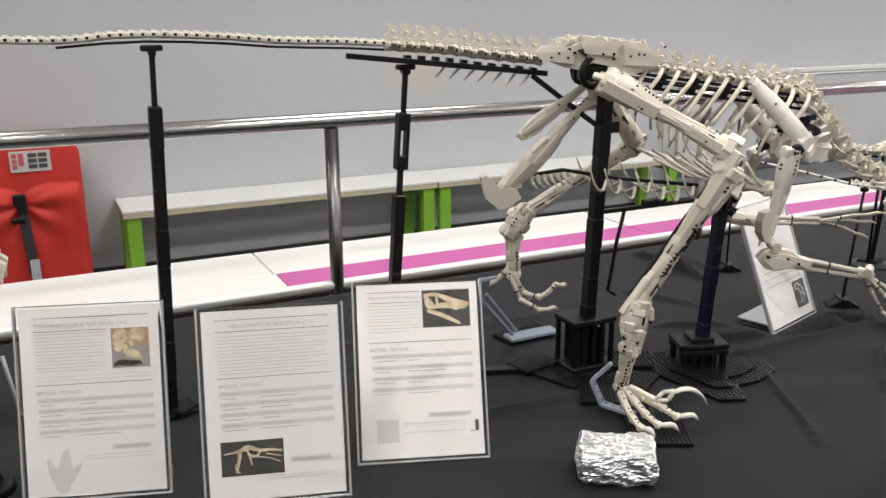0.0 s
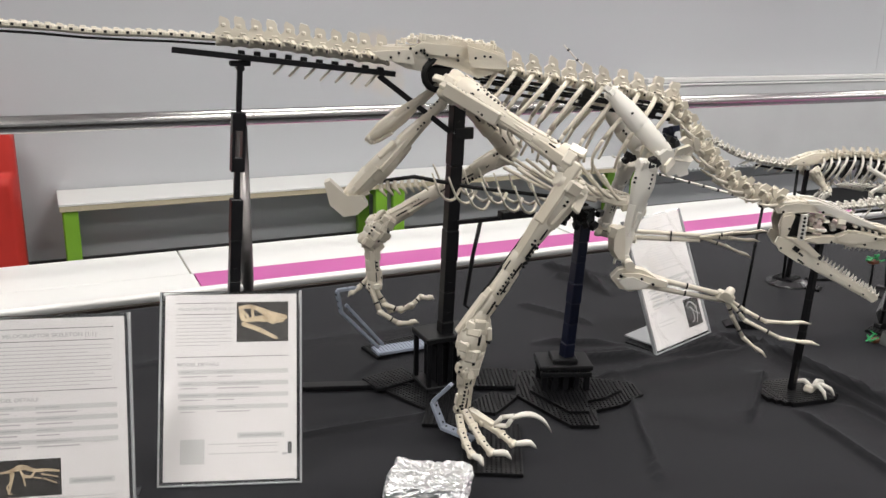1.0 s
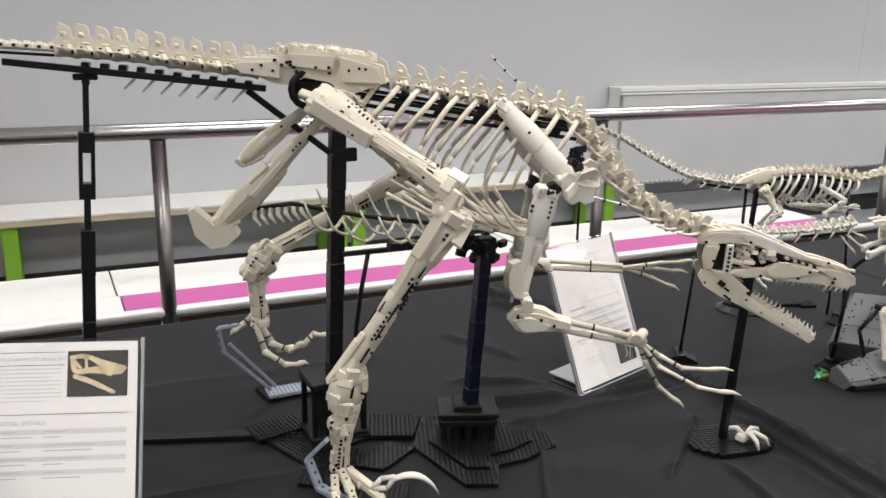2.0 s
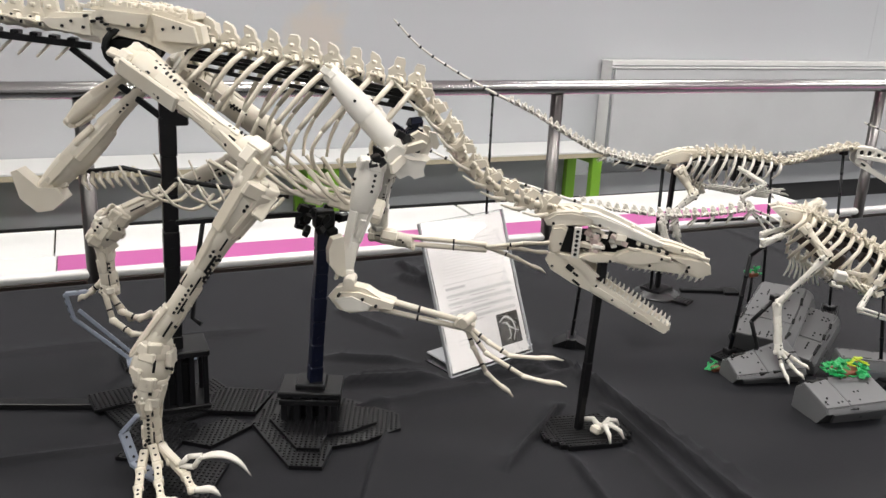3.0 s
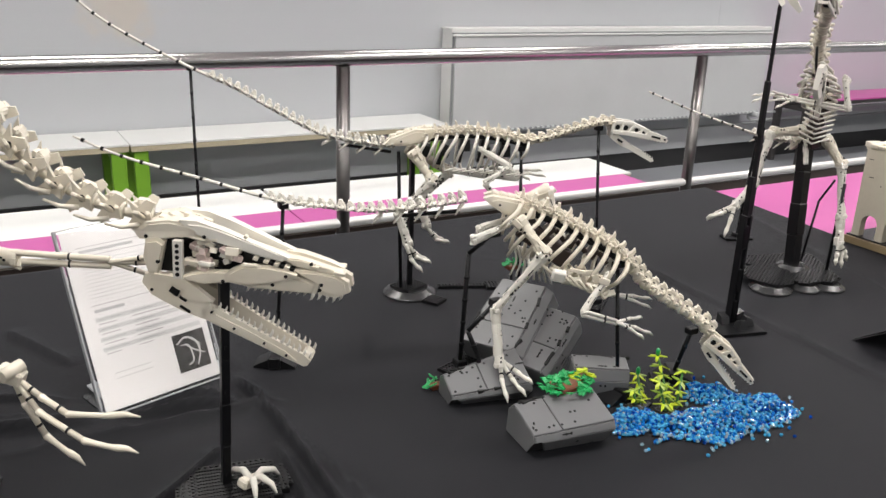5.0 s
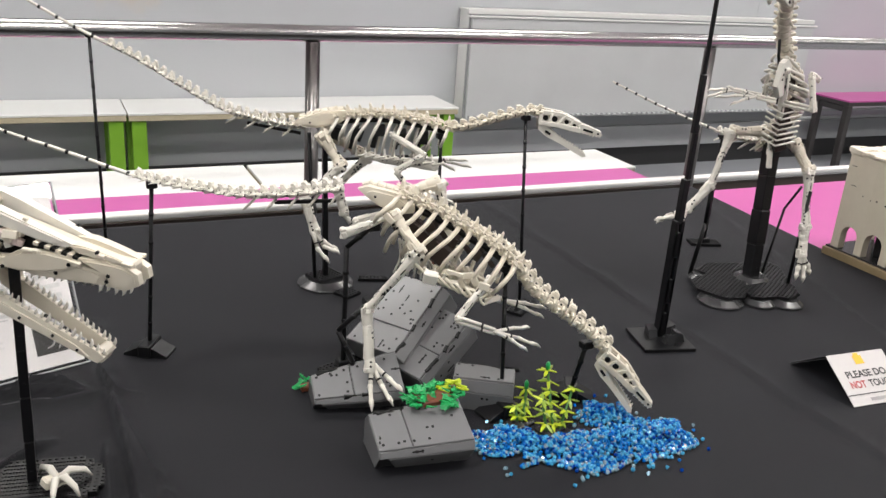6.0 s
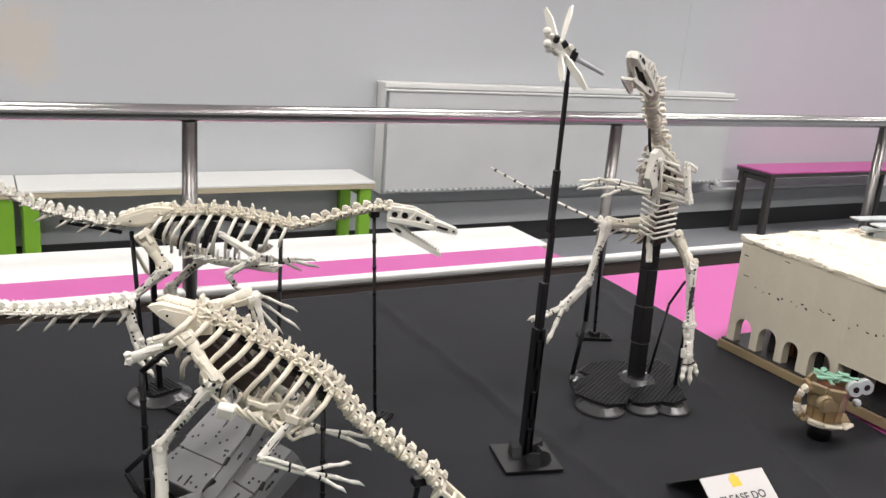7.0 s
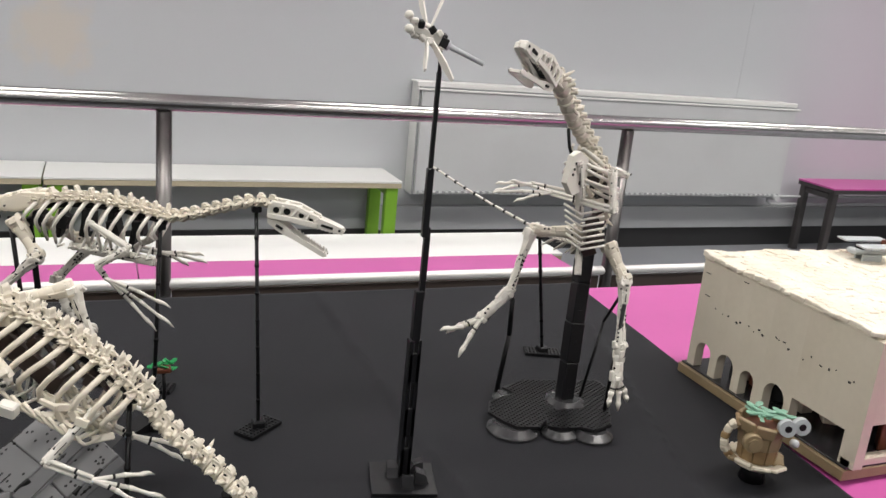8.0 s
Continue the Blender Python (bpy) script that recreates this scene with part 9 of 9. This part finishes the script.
def building():
    rng = random.Random(101)
    x0, x1, y0, y1 = 3.640, 4.175, 1.046, 1.510
    z0, z1 = TOP + 0.026, 0.888
    t = thing("brick_building", (x0, y0, TOP), "cream brick-built building with arches and a rough flat roof", "building model")
    part("base_plate", Geo().box(T((x0 + x1) / 2 - 0.004, (y0 + y1) / 2, TOP + 0.011), x1 - x0 + 0.016, y1 - y0 + 0.016, 0.020, 0.001), TAN, t, "tan base edge")
    part("floor_plate", Geo().box(T((x0 + x1) / 2, (y0 + y1) / 2, TOP + 0.0235), x1 - x0 + 0.01, y1 - y0 + 0.01, 0.004, 0.0004), DISC, t, "dark grey floor plate")
    bays = [(1.422, 1.505, 1.434, 1.482), (1.350, 1.422, 1.360, 1.412), (1.282, 1.350, 1.298, 1.338), (1.195, 1.282, 1.212, 1.268)]
    for b0, b1, o0, o1 in bays:
        g = Geo()
        arch_bay(g, b0, b1, z0, z1, x0, 0.022, (o0, o1), z0 + 0.040)
        part("arch_bay", g, CREAM, t)
    g = Geo()
    g.box(T(x0 + 0.011, (1.065 + 1.195) / 2, (z0 + 0.062 + z1) / 2), 0.022, 0.13, z1 - z0 - 0.062, 0)
    part("wall", g, CREAM, t)
    part("corner_pier", Geo().box(T(x0 + 0.011, 1.0475, (z0 + z1) / 2), 0.022, 0.035, z1 - z0, 0), CREAM, t)
    g = Geo()
    g.box(T((x0 + x1) / 2 + 0.011, y0 + 0.011, (z0 + 0.075 + z1) / 2), x1 - x0 - 0.022, 0.022, z1 - z0 - 0.075, 0)
    for x in (x0 + 0.02, x0 + 0.15, x0 + 0.28, x0 + 0.41, x1 - 0.02):
        part("pier", Geo().box(T(x + 0.004, y0 + 0.011, z0 + 0.0375), 0.032, 0.0212, 0.075, 0), CREAM, t)
    part("wall", g, CREAM, t)
    part("sill", Geo().box(T((x0 + x1) / 2, y0 + 0.004, z0 + 0.006), x1 - x0, 0.02, 0.012, 0), CREAM, t)
    part("wall", Geo().box(T((x0 + x1) / 2 + 0.08, y1 - 0.011, (z0 + z1) / 2), x1 - x0 - 0.16, 0.022, z1 - z0, 0).box(T(x0 + 0.10, y1 - 0.011, (z0 + 0.1 + z1) / 2), 0.16, 0.022, z1 - z0 - 0.1, 0), CREAM, t)
    part("wall", Geo().box(T(x1 - 0.011, (y0 + y1) / 2, (z0 + z1) / 2), 0.022, y1 - y0 - 0.05, z1 - z0, 0), CREAM, t)
    # dark gaps between courses
    g = Geo()
    for k in range(26):
        y = 1.455 - 0.0155 * k + rng.uniform(-0.006, 0.006)
        if rng.random() < 0.3:
            continue
        z = z0 + 0.150 + rng.uniform(-0.008, 0.008)
        g.box(T(x0 - 0.0002, y, z) @ pose(0, 0, 0, rng.uniform(-30, 30), 0, 0), 0.0012, rng.uniform(0.002, 0.008), rng.uniform(0.0016, 0.005), 0)
    for y, z in ((1.487, z1 - 0.026), (1.478, z1 - 0.074), (1.37, z1 - 0.008)):
        g.box(T(x0 - 0.0002, y, z), 0.0012, 0.014, 0.0016, 0)
    part("wall_slot", g, PIN, t, "small dark gaps between bricks")
    # roof: a sheet of uneven weathered plates
    part("roof_slab", Geo().box(T((x0 + x1) / 2, (y0 + y1) / 2, z1 + 0.003), x1 - x0, y1 - y0, 0.006, 0.001), CREAM, t)
    g = Geo()
    n, k = 30, 27
    for i in range(n):
        for j in range(k):
            x = x0 + (i + 0.5) * (x1 - x0) / n
            y = y0 + (j + 0.5) * (y1 - y0) / k
            h = 0.007 + 0.010 * max(0, noise.noise((x * 11, y * 11, 1.0))) + 0.005 * max(0, noise.noise((x * 34, y * 34, 5.0))) + 0.0012 * rng.random()
            g.box(T(x + rng.uniform(-0.002, 0.002), y + rng.uniform(-0.002, 0.002), z1 + 0.005 + h / 2) @ pose(0, 0, 0, rng.uniform(-5, 5), rng.uniform(-5, 5), rng.choice((0, 0, 90, 45))), rng.uniform(0.016, 0.032), rng.uniform(0.016, 0.024), h, 0.0016)
    ob = part("roof_relief", g, ROOF, t, "rough cream roof plates")
    tagged(ob, "", "", "", "stuff")
    # clutter inside the arches
    for k in range(14):
        y, x = rng.uniform(1.08, 1.42), x0 + rng.uniform(0.05, 0.16)
        s = rng.uniform(0.018, 0.04)
        g = Geo().box(T(x, y, z0 + s) @ pose(0, 0, 0, 0, 0, rng.uniform(0, 90)), s, s * 0.8, 2 * s, 0.002).cyl((x, y, z0 + 2 * s), (x, y, z0 + 2 * s + 0.012), s * 0.3, s * 0.2, 8)
        part("inner_block", g, rng.choice((SOIL, DISC, TAN, CREAM)), t)
    # small craft parked on the roof
    u = thing("vehicle_model", (4.03, 1.43, z1 + 0.012), "small grey and orange toy craft on the roof", "vehicle model")
    m = T(4.03, 1.43, z1 + 0.022) @ pose(0, 0, 0, 0, 0, -10)
    part("hull", Geo().box(m @ T(0, 0, 0.012), 0.10, 0.030, 0.012, 0.004).box(m @ T(0.02, 0, 0.020), 0.05, 0.022, 0.012, 0.003), EYE_GREY, u)
    part("cockpit", Geo().box(m @ T(-0.016, 0, 0.022), 0.034, 0.024, 0.016, 0.004), PIN, u, "black cockpit")
    part("engine", Geo().tube([m @ V((0.034, -0.018, 0.020)), m @ V((0.060, -0.018, 0.020))], [0.006, 0.005], 10), ORANGE, u, "orange engine")
    for s in (-1, 1):
        part("wing", Geo().prism(m @ T(0, s * 0.016, 0.028), [(-0.050, 0.0), (0.046, 0.003), (0.058, 0.006), (-0.052, 0.004)], 0, s * 0.034), EYE_GREY, u)
        part("tail_fin", Geo().box(m @ T(0.046, s * 0.012, 0.030), 0.020, 0.004, 0.014, 0.001), SOIL, u)
        part("skid", Geo().box(m @ T(0, s * 0.012, -0.002), 0.05, 0.006, 0.018, 0.001), EYE_GREY, u)


ROOF = material("weathered_cream_plate", (0.76, 0.705, 0.60), 0.55, vary=0.12, grain=60, bump=0.05, stain=0.6, stain_scale=9, tint=(0.56, 0.47, 0.33))
ORANGE = material("orange_plastic", (0.55, 0.14, 0.04), 0.4, vary=0.1)
building()


WICKER = material("brown_wicker_plastic", (0.26, 0.17, 0.08), 0.5, vary=0.3, grain=60, stain=0.6, stain_scale=25, tint=(0.15, 0.09, 0.04))


def basket_model():
    c = V((3.468, 1.086, TOP + 0.038))
    t = thing("basket_model", (c.x, c.y, TOP), "small tan basket model with green leaves and two pale discs", "toy model")
    # ten flat staves in two courses round a core
    core = part("basket", Geo().cyl(c + V((0, 0, 0.010)), c + V((0, 0, 0.074)), 0.030, 0.036, 10), WICKER, t, "tan basket of flat staves")
    low = Geo().box(T(0, 0, 0.015), 0.0215, 0.007, 0.030, 0.001).mesh("stave", [WICKER])
    high = Geo().box(T(0, 0, 0.016), 0.0235, 0.007, 0.032, 0.001).mesh("stave", [TAN])
    for k in range(10):
        a = 2 * math.pi * (k + 0.5) / 10
        d = V((math.cos(a), math.sin(a), 0))
        for mesh, r, z, lean in ((low, 0.033, 0.012, 0.07), (high, 0.0365, 0.043, 0.06)):
            p = c + d * r + V((0, 0, z))
            put("stave", mesh, along(p, p + d * lean * 0.3 + V((0, 0, 0.3)), d), core)
    # added support; its black stands in for the shadow below the saucer
    part("foot", Geo().cyl((c.x, c.y, TOP + 0.001), (c.x, c.y, c.z + 0.002), 0.026, 0.020, 16), BLACK, t, "black foot added in place of the shadow under the saucer")
    # a wide rim of flat plates
    for k in range(8):
        a = 45 * k + 10
        m = T(*(c + V((0, 0, 0.086)))) @ pose(0, 0, 0, 0, 0, a) @ T(0.044 + 0.003 * math.sin(5.0 * k), 0, 0.004 * math.sin(3.7 * k)) @ pose(0, 0, 0, 9 * math.sin(2.3 * k), 12, 7 * math.sin(4.1 * k))
        part("rim_plate", Geo().box(m, 0.009, 0.040, 0.024, 0.002), TAN if k % 3 else WICKER, t)
    part("soil", Geo().cyl(c + V((0, 0, 0.074)), c + V((0, 0, 0.082)), 0.040, 0.040, 12), SOIL, t, "dark filling of the basket")
    # saucer of cream slopes
    part("saucer", Geo().cyl(c + V((0, 0, 0.001)), c + V((0, 0, 0.008)), 0.046, 0.054, 14), CREAM, t, "cream saucer under the basket")
    for k in range(9):
        a = 40 * k
        m = T(*(c + V((0, 0, 0.011)))) @ pose(0, 0, 0, 0, 0, a) @ T(0.047 + 0.005 * math.sin(2.1 * k), 0, 0) @ pose(0, 0, 0, 0, -16, 0)
        part("saucer_plate", Geo().box(m, 0.022, 0.036, 0.008, 0.002), CREAM if k % 4 else TAN, t)
    hub = c + V((-0.046, 0.010, 0.050))
    ring = [hub + V((0.020 * math.cos(an), -0.014 * math.cos(an), 0.037 * math.sin(an))) for an in np.linspace(-1.9, -5.0, 16)]
    handle = part("handle", Geo().tube(ring, 0.0055, 7), CREAM, t, "cream ring handle of short bricks")
    for k in range(0, 15, 2):
        part("brick", Geo().box(along(ring[k], ring[k + 1]) @ T(0, 0, 0.006) @ pose(0, 0, 0, 4 * (k % 3) - 4, 5 - 3 * (k % 4), 20 * k), 0.016, 0.015, 0.0135, 0.002), CREAM if k % 6 else WICKER, handle)
    p = c + V((-0.046, -0.026, 0.066))
    part("knob", Geo().cyl(p, p + V((-0.006, -0.014, 0)), 0.019, 0.018, 18).cyl(p + V((-0.006, -0.014, 0)), p + V((-0.0065, -0.016, 0)), 0.012, 0.012, 12), TAN, t)
    for dx in (0.012, 0.048):
        p = c + V((dx, -0.046 + 0.008 * dx, 0.100))
        ob = part("disc", Geo().cyl(p, p + V((-0.005, -0.012, 0.002)), 0.0175, 0.0165, 20), EYE_GREY, t, "pale grey round disc")
        part("hub", Geo().cyl(p + V((-0.005, -0.012, 0.002)), p + V((-0.0055, -0.014, 0.002)), 0.007, 0.007, 12), PIN, ob)
    leaf = leaf_mesh("leaf", 0.026, SAGE, 1)
    rng = random.Random(7)
    for k in range(16):
        m = T(*(c + V((rng.uniform(-0.025, 0.035), rng.uniform(-0.02, 0.035), 0.102 + 0.012 * rng.random())))) @ pose(0, 0, 0, rng.uniform(-12, 12), rng.uniform(-14, 14), 30 * k)
        put("leaf", leaf, m, t)
    p = c + V((0.062, -0.03, 0.05))
    part("ball", Geo().tube([p + V((0, 0, -0.009)), p + V((0, 0, -0.006)), p, p + V((0, 0, 0.006)), p + V((0, 0, 0.009))], [0.002, 0.008, 0.010, 0.008, 0.002], 12), EYE_PALE, t)

    t.scale = (0.87, 0.87, 0.87)


basket_model()


# ---- the neighbour at the end of the table: a skull on its own post ----
def neighbour_skull():
    rng = random.Random(111)
    t = thing("skull_model", (-0.15, 1.60, TOP), "cream brick-built skull of a large meat-eater", "skull model")
    skull(t, head_frame((-0.290, 1.63, 0.925), (0.058, 1.60, 0.945), 2), 0.350, 14, rng, BONE, 1.3, 1.0)
    u = thing("display_stand", (-0.15, 1.60, TOP), "black post on studded plates under a large skull", "display stand", "stands on the table")
    beam_pole(u, (-0.16, 1.60, TOP + 0.006), (-0.17, 1.615, 0.95), 0.024, BLACK, 6)
    g = Geo()
    stud_plate(g, on_table(-0.14, 1.60, 10), 20, 16)
    part("base_plate", g, BLACK, u)
    v = thing("display_stand", (-0.012, 1.43, TOP), "low black disc foot with a slim pale rod", "display stand", "stands on the table")
    part("foot", Geo().cyl((-0.015, 1.43, TOP + 0.001), (-0.015, 1.43, TOP + 0.016), 0.048, 0.042, 24).cyl((-0.015, 1.43, TOP + 0.016), (-0.015, 1.43, TOP + 0.05), 0.03, 0.018, 20), BLACK, v)
    part("rod", Geo().tube([(-0.015, 1.43, TOP + 0.05), (-0.015, 1.435, 0.72)], 0.004, 8), BLACK, v)
    part("rod", Geo().tube([(0.040, 1.70, TOP + 0.002), (0.022, 1.715, 0.74)], 0.004, 8), EYE_PALE, u)


neighbour_skull()
